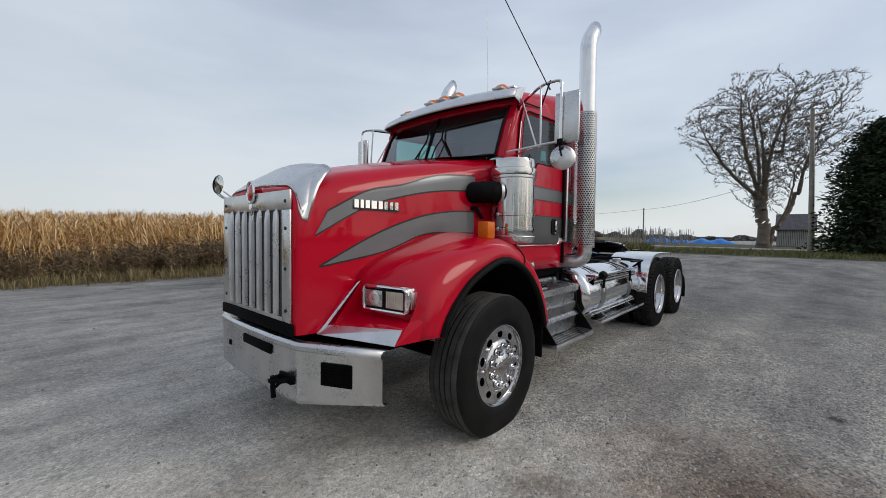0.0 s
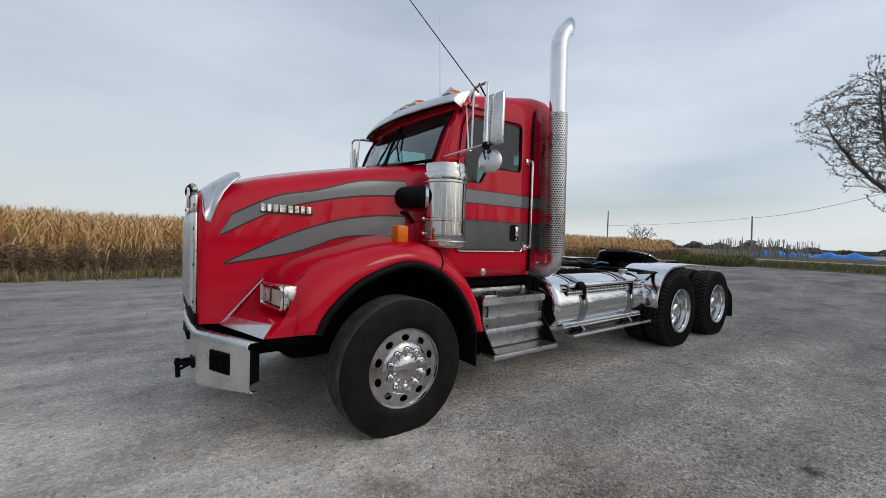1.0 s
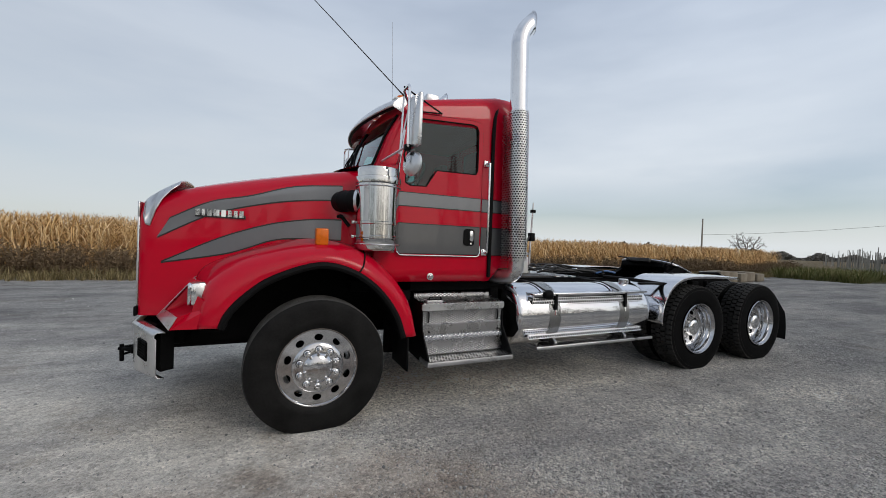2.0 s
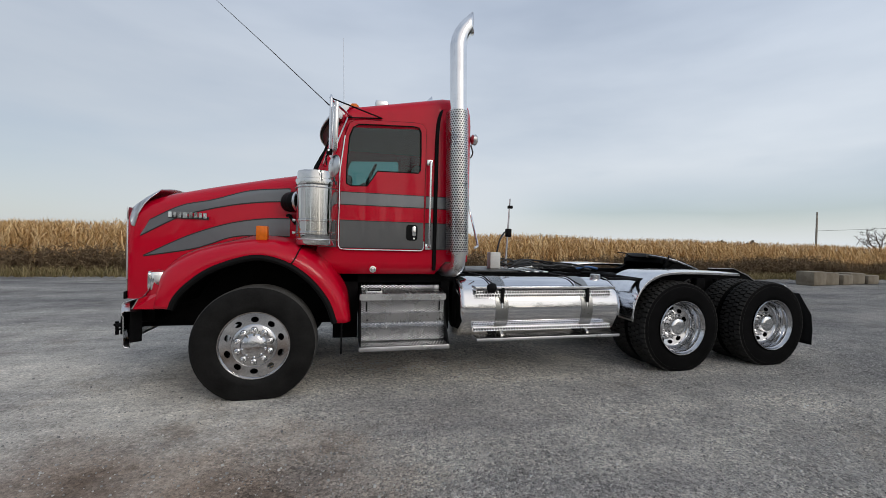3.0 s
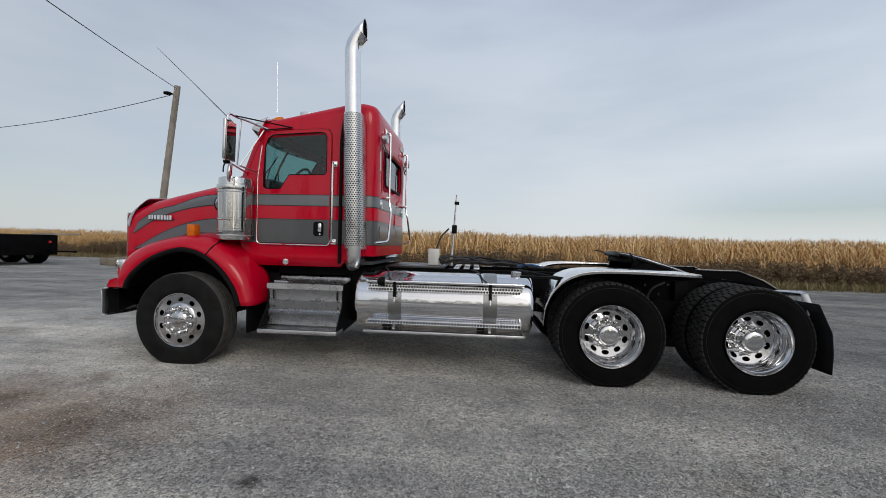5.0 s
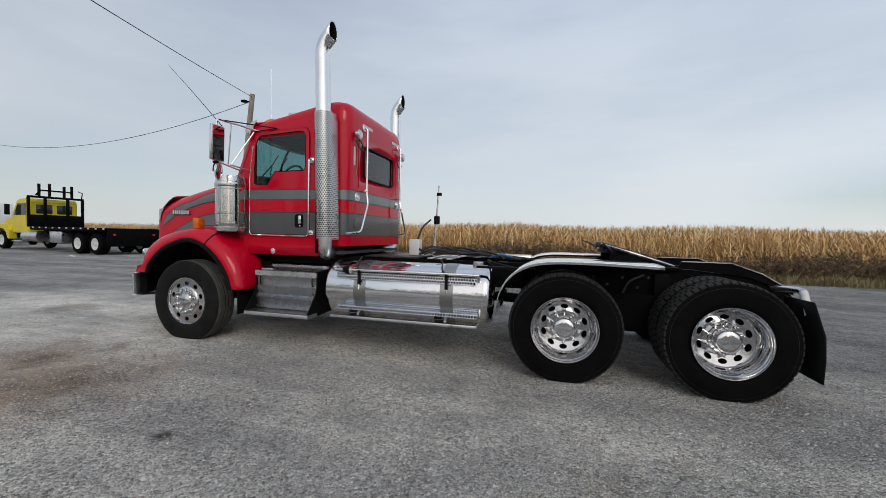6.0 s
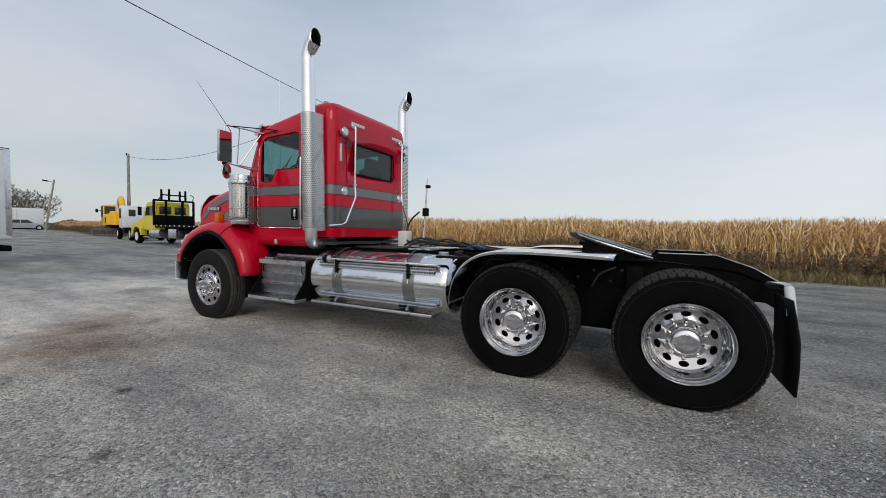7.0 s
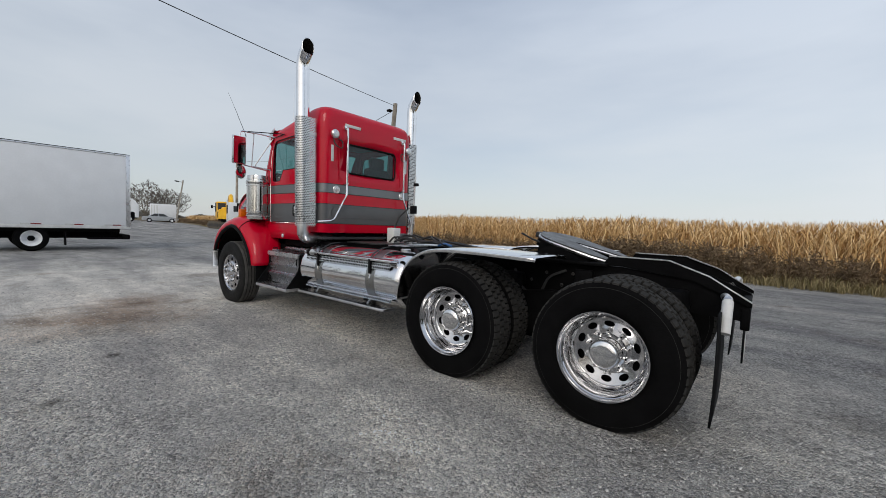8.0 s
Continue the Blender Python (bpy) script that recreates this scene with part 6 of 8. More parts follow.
    wob = n.new("ShaderNodeMath")
    wob.operation = "MULTIPLY_ADD"
    wob.inputs[1].default_value = 2.2
    l.new(noise_node(0.7, 4).outputs["Fac"], wob.inputs[0])
    l.new(pos.outputs["Y"], wob.inputs[2])
    edge = n.new("ShaderNodeMapRange")
    edge.inputs["From Min"].default_value, edge.inputs["From Max"].default_value = 11.3, 11.9
    west = n.new("ShaderNodeMapRange")
    west.interpolation_type = "SMOOTHSTEP"
    west.inputs["From Min"].default_value, west.inputs["From Max"].default_value = -10.3, -16.8
    west.inputs["To Min"].default_value, west.inputs["To Max"].default_value = 0.0, -6.5
    l.new(pos.outputs["X"], west.inputs["Value"])
    shift = n.new("ShaderNodeMath")
    l.new(wob.outputs[0], shift.inputs[0])
    l.new(west.outputs[0], shift.inputs[1])
    l.new(shift.outputs[0], edge.inputs["Value"])
    soil = ramp(noise_node(3.0, 6).outputs["Fac"], [(0.3, (0.09, 0.065, 0.04)), (0.7, (0.24, 0.19, 0.11))])
    base = blend("MIX", edge.outputs[0], base, soil.outputs[0])
    l.new(base, b.inputs["Base Color"])
    h = n.new("ShaderNodeMath")
    h.operation = "MULTIPLY_ADD"
    h.inputs[1].default_value = 0.5
    l.new(fine.outputs["Distance"], h.inputs[0])
    l.new(stones.outputs["Distance"], h.inputs[2])
    bp = n.new("ShaderNodeBump")
    bp.invert = True
    bp.inputs["Distance"].default_value = 0.045
    l.new(loose.outputs[0], bp.inputs["Strength"])
    l.new(h.outputs[0], bp.inputs["Height"])
    l.new(bp.outputs[0], b.inputs["Normal"])
    return m


GRAVEL = gravel_material()


def land_height(x, y):
    """Level yard that rises a little far to the west."""
    f = max(0.0, min(1.0, (-46 - x) / 18))
    soft = 0.0 if abs(x) < 50 and abs(y) < 14 else 0.03 * math.sin(x * 0.13) * math.cos(y * 0.17)
    return 0.35 * f * f * (3 - 2 * f) + soft


xs = [-1500, -600, -250, -120] + [-70 + 4 * k for k in range(36)] + [120, 250, 600, 1500]
rows = [[(x, y, land_height(x, y)) for x in xs] for y in xs]
ground = part("ground", loft(rows, False, False), GRAVEL)
tagged(ground, "grey crushed gravel yard with worn patches", "ground", kind="structure")


def island_material(name, stops, rough=0.85, trans=0.0):
    """Colour varies from piece to piece of a joined mesh."""
    m = bpy.data.materials.new(name)
    m.use_nodes = True
    n, l = m.node_tree.nodes, m.node_tree.links
    geo, r = n.new("ShaderNodeNewGeometry"), n.new("ShaderNodeValToRGB")
    e = r.color_ramp.elements
    e[0].position, e[0].color = stops[0][0], (*stops[0][1], 1)
    e[1].position, e[1].color = stops[-1][0], (*stops[-1][1], 1)
    for p, c in stops[1:-1]:
        e.new(p).color = (*c, 1)
    l.new(geo.outputs["Random Per Island"], r.inputs["Fac"])
    b = n["Principled BSDF"]
    l.new(r.outputs[0], b.inputs["Base Color"])
    b.inputs["Roughness"].default_value, b.inputs["Specular IOR Level"].default_value = rough, 0.2
    return m


def joined(name, verts, quads, material, label, category, kind="stuff"):
    """One mesh from arrays of vertices and four-cornered faces."""
    me = bpy.data.meshes.new(name)
    me.vertices.add(len(verts))
    me.vertices.foreach_set("co", np.asarray(verts, np.float32).ravel())
    q = np.asarray(quads, np.int32)
    me.loops.add(q.size)
    me.loops.foreach_set("vertex_index", q.ravel())
    me.polygons.add(len(q))
    me.polygons.foreach_set("loop_start", np.arange(0, q.size, 4, dtype=np.int32))
    me.update(calc_edges=True)
    me.materials.append(material)
    return tagged(new(name, me), label, category, kind=kind)


def scatter(variants, places, rs):
    """Copies of small meshes (vertices, quads), turned and scaled at places of (x, y, z, scale)."""
    V, Q, base = [], [], 0
    for x, y, z, sc in places:
        v, q = variants[rs.randint(len(variants))]
        a = rs.uniform(0, 2 * math.pi)
        c, s = math.cos(a), math.sin(a)
        V.append(np.stack([v[:, 0] * c - v[:, 1] * s, v[:, 0] * s + v[:, 1] * c, v[:, 2]], 1) * sc + (x, y, z))
        Q.append(q + base)
        base += len(v)
    return np.concatenate(V), np.concatenate(Q)


# loose stones on the gravel
def stone(rs):
    p = np.array([(1, 0, 0), (0, 1, 0), (-1, 0, 0), (0, -1, 0), (0.6, 0.6, 0.8), (-0.6, 0.6, 0.8), (-0.6, -0.6, 0.8), (0.6, -0.6, 0.8)], float)
    p[:4, 2] = -0.3
    p *= rs.uniform(0.6, 1.2, (8, 3))
    return p, np.array([(0, 1, 5, 4), (1, 2, 6, 5), (2, 3, 7, 6), (3, 0, 4, 7), (4, 5, 6, 7)])


rs = np.random.RandomState(3)
kinds = [stone(rs) for k in range(12)]
spots = [(rs.uniform(-5, 12), rs.uniform(-7, 9.5), 0.0, rs.choice((0.005, 0.007, 0.010, 0.015), p=(0.45, 0.35, 0.16, 0.04))) for k in range(14000)]
spots += [(rs.uniform(-3.5, 10), rs.uniform(-4.6, -0.6), 0.0, rs.choice((0.004, 0.006, 0.008, 0.012), p=(0.45, 0.36, 0.16, 0.03))) for k in range(52000)]
# few loose stones lie on the packed dirt in the west
spots = [p for p in spots if p[0] > 0.6 + rs.uniform(-0.9, 0.9) or rs.uniform() < 0.3]
v, q = scatter(kinds, spots, rs)
joined("loose_gravel", v, q, island_material("gravel_stone", [(0.0, (0.17, 0.168, 0.163)), (0.6, (0.42, 0.41, 0.39)), (1.0, (0.62, 0.60, 0.57))]), "loose grey gravel stones on the yard", "gravel")


# ---- the corn field and its weedy edge ----
def strip(pts, widths, side):
    """A narrow leaf through points."""
    v, q = [], []
    for p, w in zip(pts, widths):
        v += [np.asarray(p) - side * w, np.asarray(p) + side * w]
    for i in range(len(pts) - 1):
        q.append((2 * i, 2 * i + 1, 2 * i + 3, 2 * i + 2))
    return v, q


def corn_plant(rs, leaves=22):
    V, Q = [], []

    def add(v, q):
        b = len(V)
        V.extend(v)
        Q.extend([tuple(i + b for i in f) for f in q])
    top = rs.uniform(1.68, 1.84)
    lean = rs.uniform(-0.12, 0.12, 2)
    for a in (0.0, 1.6):
        side = np.array((math.cos(a), math.sin(a), 0))
        add(*strip([(0, 0, 0), (lean[0] * 0.4, lean[1] * 0.4, top * 0.5), (lean[0], lean[1], top)], (0.014, 0.012, 0.005), side))
    for k in range(leaves):
        z = 0.2 + (top - 0.25) * (k + rs.uniform(0, 0.8)) / leaves
        a = (k % 2) * math.pi + rs.uniform(-0.9, 0.9)
        d, side = np.array((math.cos(a), math.sin(a), 0)), np.array((-math.sin(a), math.cos(a), 0))
        L, up, dr = rs.uniform(0.35, 0.62), rs.uniform(0.02, 0.22), rs.uniform(0.25, 0.75)
        o = np.array((lean[0] * z / top, lean[1] * z / top, z))
        tw = rs.uniform(-0.6, 0.6)
        s2 = side * math.cos(tw) + np.array((0, 0, 1)) * math.sin(tw)
        pts = [o, o + d * L * 0.28 + (0, 0, up), o + d * L * 0.6 + (0, 0, up * 0.5 - dr * 0.15), o + d * L * 0.82 + (0, 0, -dr * 0.42), o + d * L * 0.9 + (0, 0, -dr * 0.8)]
        add(*strip(pts, (0.007, 0.013, 0.012, 0.008, 0.002), s2))
    for k in range(5):
        a, sp = rs.uniform(0, 6.3), rs.uniform(0.02, 0.12)
        d, side = np.array((math.cos(a), math.sin(a), 0)), np.array((-math.sin(a), math.cos(a), 0))
        o = np.array((lean[0], lean[1], top - 0.06))
        add(*strip([o, o + d * sp + (0, 0, 0.12), o + d * sp * 1.9 + (0, 0, rs.uniform(0.12, 0.24))], (0.006, 0.005, 0.003), side))
    a = rs.uniform(0, 6.3)
    d, side = np.array((math.cos(a), math.sin(a), 0)), np.array((-math.sin(a), math.cos(a), 0))
    o = np.array((0, 0, top * 0.48))
    add(*strip([o, o + d * 0.06 + (0, 0, 0.08), o + d * 0.10 + (0, 0, 0.0), o + d * 0.12 + (0, 0, -0.1)], (0.01, 0.03, 0.028, 0.006), side))
    return np.array(V), np.array(Q)


def field_edge(x):
    """How far the front of the field steps back: the yard is deeper to the west."""
    f = max(0.0, min(1.0, (-10.3 - x) / 6.5))
    return 6.5 * f * f * (3 - 2 * f) + max(0, -50 - x) * 0.12 + max(0, x - 30) * 0.12


rs = np.random.RandomState(11)
plants = [corn_plant(rs) for k in range(14)]
places = []
for r in range(7):
    x = -75.0
    while x < 38:
        near = -22 < x < 26
        x += rs.uniform(0.10, 0.19) if near or r < 2 else rs.uniform(0.2, 0.4)
        y = 12.3 + 0.76 * r + rs.uniform(-0.12, 0.12)
        y += field_edge(x)
        hgt = (0.985 if x > -17 else 0.86) + 0.03 * math.sin(x * 0.7) + rs.uniform(-0.045, 0.045) + 0.012 * r
        places.append((x, y, 0.0, hgt))
v, q = scatter(plants, places, rs)
DRYCORN = island_material("dry_corn", [(0.0, (0.36, 0.20, 0.075)), (0.3, (0.56, 0.34, 0.135)), (0.65, (0.70, 0.47, 0.22)), (1.0, (0.82, 0.62, 0.36))])
joined("corn_field", v, q, DRYCORN, "field of dry tan standing corn", "corn")
# far rows, seen only as a level top
far = []
for k in range(1500):
    x = rs.uniform(-95, 34)
    far.append((x, rs.uniform(17.8, 40) + field_edge(x), 0.0, rs.uniform(0.95, 1.06) if x > -17 else rs.uniform(0.85, 1.0)))
v, q = scatter(plants[:6], far, rs)
joined("corn_field_far", v, q, DRYCORN, "far rows of dry tan corn", "corn")


def tuft(rs, n, height, spread, width):
    V, Q = [], []
    for k in range(n):
        a = rs.uniform(0, 6.3)
        d, side = np.array((math.cos(a), math.sin(a), 0)), np.array((-math.sin(a), math.cos(a), 0))
        h, o = height * rs.uniform(0.45, 1.1), d * rs.uniform(0, 0.1)
        v, q = strip([o, o + d * spread * 0.3 + (0, 0, h * 0.6), o + d * spread * rs.uniform(0.5, 1.2) + (0, 0, h)], (width, width * 0.8, width * 0.2), side)
        b = len(V)
        V += v
        Q += [tuple(i + b for i in f) for f in q]
    return np.array(V), np.array(Q)


def shrub(rs):
    """A dead weed: stems with many short side twigs and seed heads."""
    V, Q = [], []
    for k in range(7):
        a = rs.uniform(0, 6.3)
        d = np.array((math.cos(a), math.sin(a), 0))
        h, sp = rs.uniform(0.55, 1.05), rs.uniform(0.05, 0.28)
        side = np.array((-d[1], d[0], 0))
        stem = [d * 0.02, d * sp * 0.5 + (0, 0, h * 0.55), d * sp + (0, 0, h)]
        v, q = strip(stem, (0.006, 0.005, 0.003), side)
        b = len(V)
        V += v
        Q += [tuple(i + b for i in f) for f in q]
        for j in range(13):
            t = rs.uniform(0.25, 1.0)
            o = d * sp * t + np.array((0, 0, h * t))
            e = rs.uniform(-1, 1, 3) * (0.13, 0.13, 0.09) + (0, 0, 0.04)
            s2 = rs.uniform(-1, 1, 3)
            s2 /= np.linalg.norm(s2)
            v, q = strip([o, o + e * 0.6, o + e], (0.004, 0.016, 0.006), s2)
            b = len(V)
            V += v
            Q += [tuple(i + b for i in f) for f in q]
    return np.array(V), np.array(Q)


rs = np.random.RandomState(21)
shrubs = [shrub(rs) for k in range(10)]
spots = []
for k in range(7600):
    x = rs.uniform(-90, 39)
    dens = 0.5 + 0.5 * math.sin(x * 0.45) * math.sin(x * 0.13 + 1)
    if rs.uniform() > 0.35 + 0.65 * dens:
        continue
    spots.append((x, rs.uniform(10.9, 12.4) + field_edge(x), 0.0, rs.uniform(0.6, 1.12) * (0.82 + 0.32 * dens)))
v, q = scatter(shrubs, spots, rs)
joined("dead_weeds", v, q, island_material("dead_weed", [(0.0, (0.085, 0.055, 0.035)), (0.6, (0.18, 0.125, 0.075)), (1.0, (0.32, 0.235, 0.14))]), "dark brown dead weeds along the field edge", "weeds")
tufts = [tuft(rs, 9, 0.26, 0.16, 0.006) for k in range(8)]
spots = []
for k in range(6500):
    x = rs.uniform(-80, 40)
    spots.append((x, 10.15 + abs(rs.normal(0, 0.55)) + 0.25 * math.sin(k) + field_edge(x), 0.0, rs.uniform(0.5, 1.5)))
v, q = scatter(tufts, spots, rs)
joined("dry_grass", v, q, island_material("dry_grass", [(0.0, (0.12, 0.10, 0.04)), (0.5, (0.26, 0.205, 0.10)), (0.8, (0.38, 0.30, 0.165)), (1.0, (0.20, 0.175, 0.075))]), "low dry grass along the gravel edge", "grass")
spots = []
for k in range(900):
    x = rs.uniform(31, 39)
    spots.append((x, rs.uniform(5.9, 10.5) + (x - 31) * 0.15, 0.0, rs.uniform(1.4, 3.2)))
for k in range(1500):
    x = 34 + 14 * rs.uniform() ** 1.5
    spots.append((x, rs.uniform(-13, 6.5) + (x - 34) * 0.1, 0.02, rs.uniform(0.7, 1.7)))
v, q = scatter(tufts, spots, rs)
joined("verge_grass", v, q, island_material("verge_grass", [(0.0, (0.06, 0.075, 0.02)), (0.5, (0.13, 0.14, 0.045)), (0.8, (0.26, 0.22, 0.10)), (1.0, (0.16, 0.16, 0.06))]), "half-green grass on the verge beside the road", "grass")


# ---- poles and wires ----
def utility_pole(at, top, r0, r1, label, arm=None, lamp_at=None):
    pole = thing("utility_pole", label, "utility pole", at, group="poles along the yard")
    d = Vector(top) - Vector(at)
    part("shaft", tube([(0, 0, -0.3), tuple(d * 0.5), tuple(d)], [r0, (r0 + r1) / 2, r1], 12), WOODP, pole)
    if arm:
        u = Vector(arm).normalized()
        c = d * 0.955
        part("crossarm", tube([tuple(c - u * 1.2), tuple(c + u * 1.2)], 0.10, 6), WOODP, pole)
        for k in (-1.05, -0.35, 0.35, 1.05):
            part("insulator", lathe([(0.0, 0.2), (0.05, 0.17), (0.06, 0.08), (0.03, 0.0)], 8, "z", tuple(c + u * k)), OLDWHITE, pole)
    if lamp_at:
        a = d * 0.955
        part("lamp_arm", tube([tuple(a), tuple(a + Vector(lamp_at) * 0.9)], 0.025, 6), BLACK, pole)
        e = a + Vector(lamp_at)
        part("lamp_head", tube([tuple(e - Vector(lamp_at) * 0.35), tuple(e), tuple(e + Vector(lamp_at) * 0.45)], [0.07, 0.10, 0.08], 10), BLACK, pole, "dark yard lamp head")
    return pole


def wire(a, b, sag, r=0.012):
    a, b = Vector(a), Vector(b)
    p = [a.lerp(b, k / 16) - Vector((0, 0, sag * 4 * (k / 16) * (1 - k / 16))) for k in range(17)]
    return tagged(part("overhead_wire", tube(p, r, 5), CABLE), "thin black overhead wire between poles", "wire", "wires")


utility_pole((-15.2, 15.75, 0.0), (-13.3, 14.9, 9.6), 0.2, 0.145, "leaning weathered wooden pole at the field edge", lamp_at=(-0.42, -0.1, 0.02))
utility_pole((-49.21, 19.72, 0.0), (-49.21, 19.72, 9.7), 0.2, 0.13, "upright grey wooden pole beyond the machines", lamp_at=(-0.7, 0.2, 0.4))
utility_pole((-62.28, 16.36, 0.3), (-62.28, 17.36, 6.9), 0.13, 0.09, "far leaning grey wooden pole", lamp_at=(-0.2, -0.7, 0.1))
utility_pole((2.3, -27.0, 0.0), (2.3, -27.0, 6.3), 0.18, 0.13, "upright wooden pole across the yard")
utility_pole((21.0, -28.0, 0.0), (21.2, -28.0, 9.5), 0.2, 0.14, "upright wooden pole with a crossarm across the yard", arm=(1, 0.2, 0))
utility_pole((47.8, -4.25, 0.0), (47.5, -3.85, 13.35), 0.24, 0.15, "tall wooden pole with a crossarm near the tree", arm=(0.35, 1, 0))
utility_pole((87.4, 20.4, 0.0), (87.4, 20.5, 7.2), 0.17, 0.12, "distant grey wooden pole beyond the verge")
utility_pole((78.3, 43.7, 0.0), (78.3, 43.7, 8.35), 0.17, 0.12, "distant wooden pole beyond the corn")
wire((-13.3, 14.9, 9.42), (2.3, -27.0, 6.0), 0.5, 0.016)
wire((2.3, -27.0, 6.0), (21.1, -28.0, 9.1), 0.6, 0.014)
wire((-13.4, 14.95, 9.2), (-49.21, 19.72, 9.4), 1.5, 0.018)
wire((47.9, -4.3, 8.2), (87.4, 20.5, 6.9), 0.8, 0.025)
wire((87.4, 20.5, 6.9), (78.3, 43.7, 5.2), 0.3, 0.022)


# ---- trees ----
BARK = mat("grey_brown_bark", (0.15, 0.125, 0.10), 0.9, var=0.35, vscale=1.5, bump=0.5, bscale=8)
TWIG = mat("twig_bark", (0.10, 0.082, 0.07), 0.9, var=0.2, vscale=3)


def bare_tree(at, height, half, base, seed, label, points=1500, step=0.55, twig=5, leaves=0, girth=0.5, limbs=(), power=0.54, rising=0.06, keep=0.0, spread=0.85):
    """Grows limbs step by step towards points strewn through a rounded crown, then thickens them from tip to root."""
    rs = np.random.RandomState(seed)
    tree = thing("bare_tree", label, "tree", at, group="bare trees")
    mid, up = (height + base) / 2, (height - base) / 2
    u = rs.normal(0, 1, (points, 3))
    u /= np.linalg.norm(u, axis=1)[:, None]
    lump = 1 + 0.15 * np.sin(u[:, 0] * 5 + u[:, 1] * 4 + seed) + 0.12 * np.sin(u[:, 2] * 7 + u[:, 1] * 5)
    goal = u * (rs.uniform(0.05, 1, points) ** 0.42 * lump)[:, None] * (half, half, up) + (0, 0, mid)
    taper = np.clip((goal[:, 2] - base) / (height * 0.45), 0.25, 1)
    goal[:, :2] *= taper[:, None] ** 0.8
    pos, par = [np.array((0.0, 0.0, -0.3))], [-1]
    while pos[-1][2] < base * 0.72:
        pos.append(pos[-1] + (rs.uniform(-0.05, 0.05) * step, rs.uniform(-0.05, 0.05) * step, step))
        par.append(len(pos) - 2)
    root = len(pos) - 1
    # great limbs: start and tip (across, up), bow to one side, depth of the tip
    for u0, z0, u1, z1, bow, deep in limbs:
        a, b = np.array((u0, z0)), np.array((u1, z1))
        side = np.array((-(b - a)[1], (b - a)[0])) / np.linalg.norm(b - a)
        n, j = max(3, int(np.linalg.norm(b - a) / step)), None
        for i in range(n + 1):
            f = i / n
            q = a + (b - a) * f + side * bow * 4 * f * (1 - f)
            p = np.array((q[0] * 0.747, -q[0] * 0.665, q[1])) + np.array((0.665, 0.747, 0)) * deep * f + rs.uniform(-0.12, 0.12, 3) * step
            if j is None:
                j = int(np.argmin(np.linalg.norm(np.array(pos) - p, axis=1)))
                if np.linalg.norm(pos[j] - p) < step:
                    continue
            pos.append(p)
            par.append(j)
            j = len(pos) - 1
    for k in range(0 if limbs else 7):
        a = k * 0.9 + rs.uniform(-0.2, 0.2)
        out = rs.uniform(0.15, 0.75)
        p, j = pos[root - (k % 2)], root - (k % 2)
        for i in range(int(height * 0.2 / step)):
            out *= 0.93
            p = p + np.array((math.cos(a) * out, math.sin(a) * out, 1)) / math.hypot(out, 1) * step + rs.uniform(-0.08, 0.08, 3) * step
            pos.append(p)
            par.append(j)
            j = len(pos) - 1
    P = np.array(pos)
    dist = np.full(len(goal), 1e9)
    near = np.zeros(len(goal), int)
    done = 0
    for rnd in range(90):
        for i in range(done, len(P)):
            d = np.linalg.norm(goal - P[i], axis=1)
            m = d < dist
            dist[m], near[m] = d[m], i
        done = len(P)
        live = dist > step * 1.3
        if not live.any():
            break
        fresh = []
        for i in np.unique(near[live]):
            w = goal[live & (near == i)] - P[i]
            d = (w / np.linalg.norm(w, axis=1)[:, None]).mean(0) + rs.uniform(-0.15, 0.15, 3) + (0, 0, rising)
            if keep:
                d = d / np.linalg.norm(d) + keep * (P[i] - P[par[i]]) / step
            fresh.append(P[i] + d / np.linalg.norm(d) * step)
            par.append(int(i))
        P = np.vstack([P, fresh])
    n = len(P)
    flow = np.zeros(n)
    kids = np.zeros(n, int)
    for i in range(n - 1, 0, -1):
        flow[i] = max(flow[i], 1.0)
        flow[par[i]] += flow[i]
        kids[par[i]] += 1
    rad = girth * (flow / flow[0]) ** power
    # limbs as joined tapered bars, five- or four-sided
    V, Q = [], []

    def bar(a, b, ra, rb, sides):
        d = b - a
        d = d / (np.linalg.norm(d) + 1e-9)
        e = np.cross(d, (0.31, 0.87, 0.38))
        e /= np.linalg.norm(e)
        f = np.cross(d, e)
        k0 = len(V)
        for c, r in ((a, ra), (b, rb)):
            for k in range(sides):
                t = 2 * math.pi * k / sides
                V.append(c + (e * math.cos(t) + f * math.sin(t)) * r)
        for k in range(sides):
            q = (k + 1) % sides
            Q.append((k0 + k, k0 + q, k0 + sides + q, k0 + sides + k))
    for i in range(1, n):
        bar(P[par[i]], P[i], min(rad[par[i]], rad[i] * 1.35), rad[i], 8 if rad[i] > 0.12 else (5 if rad[i] > 0.04 else 3))
    wood = joined("trunk", V, Q, BARK, "", "", kind="")
    wood.parent = tree
    V, Q = [], []
    thin = max(1.0, height / 20) if height > 12 else 1.2
    tips = [i for i in range(1, n) if flow[i] < 6]
    for i in tips:
        d = P[i] - P[par[i]]
        d /= np.linalg.norm(d)
        for k in range(twig):
            e = d + rs.uniform(-spread, spread, 3) + (0, 0, 0.15 + rising)
            e = e / np.linalg.norm(e) * rs.uniform(0.6, 1.5) * step
            m = P[i] + e * 0.5 + rs.uniform(-0.1, 0.1, 3) * step
            bar(P[i], m, 0.018 * thin, 0.013 * thin, 3)
            bar(m, P[i] + e, 0.013 * thin, 0.006 * thin, 3)
    fine = joined("crown", V, Q, TWIG, "", "", kind="stuff")
    fine.parent = tree
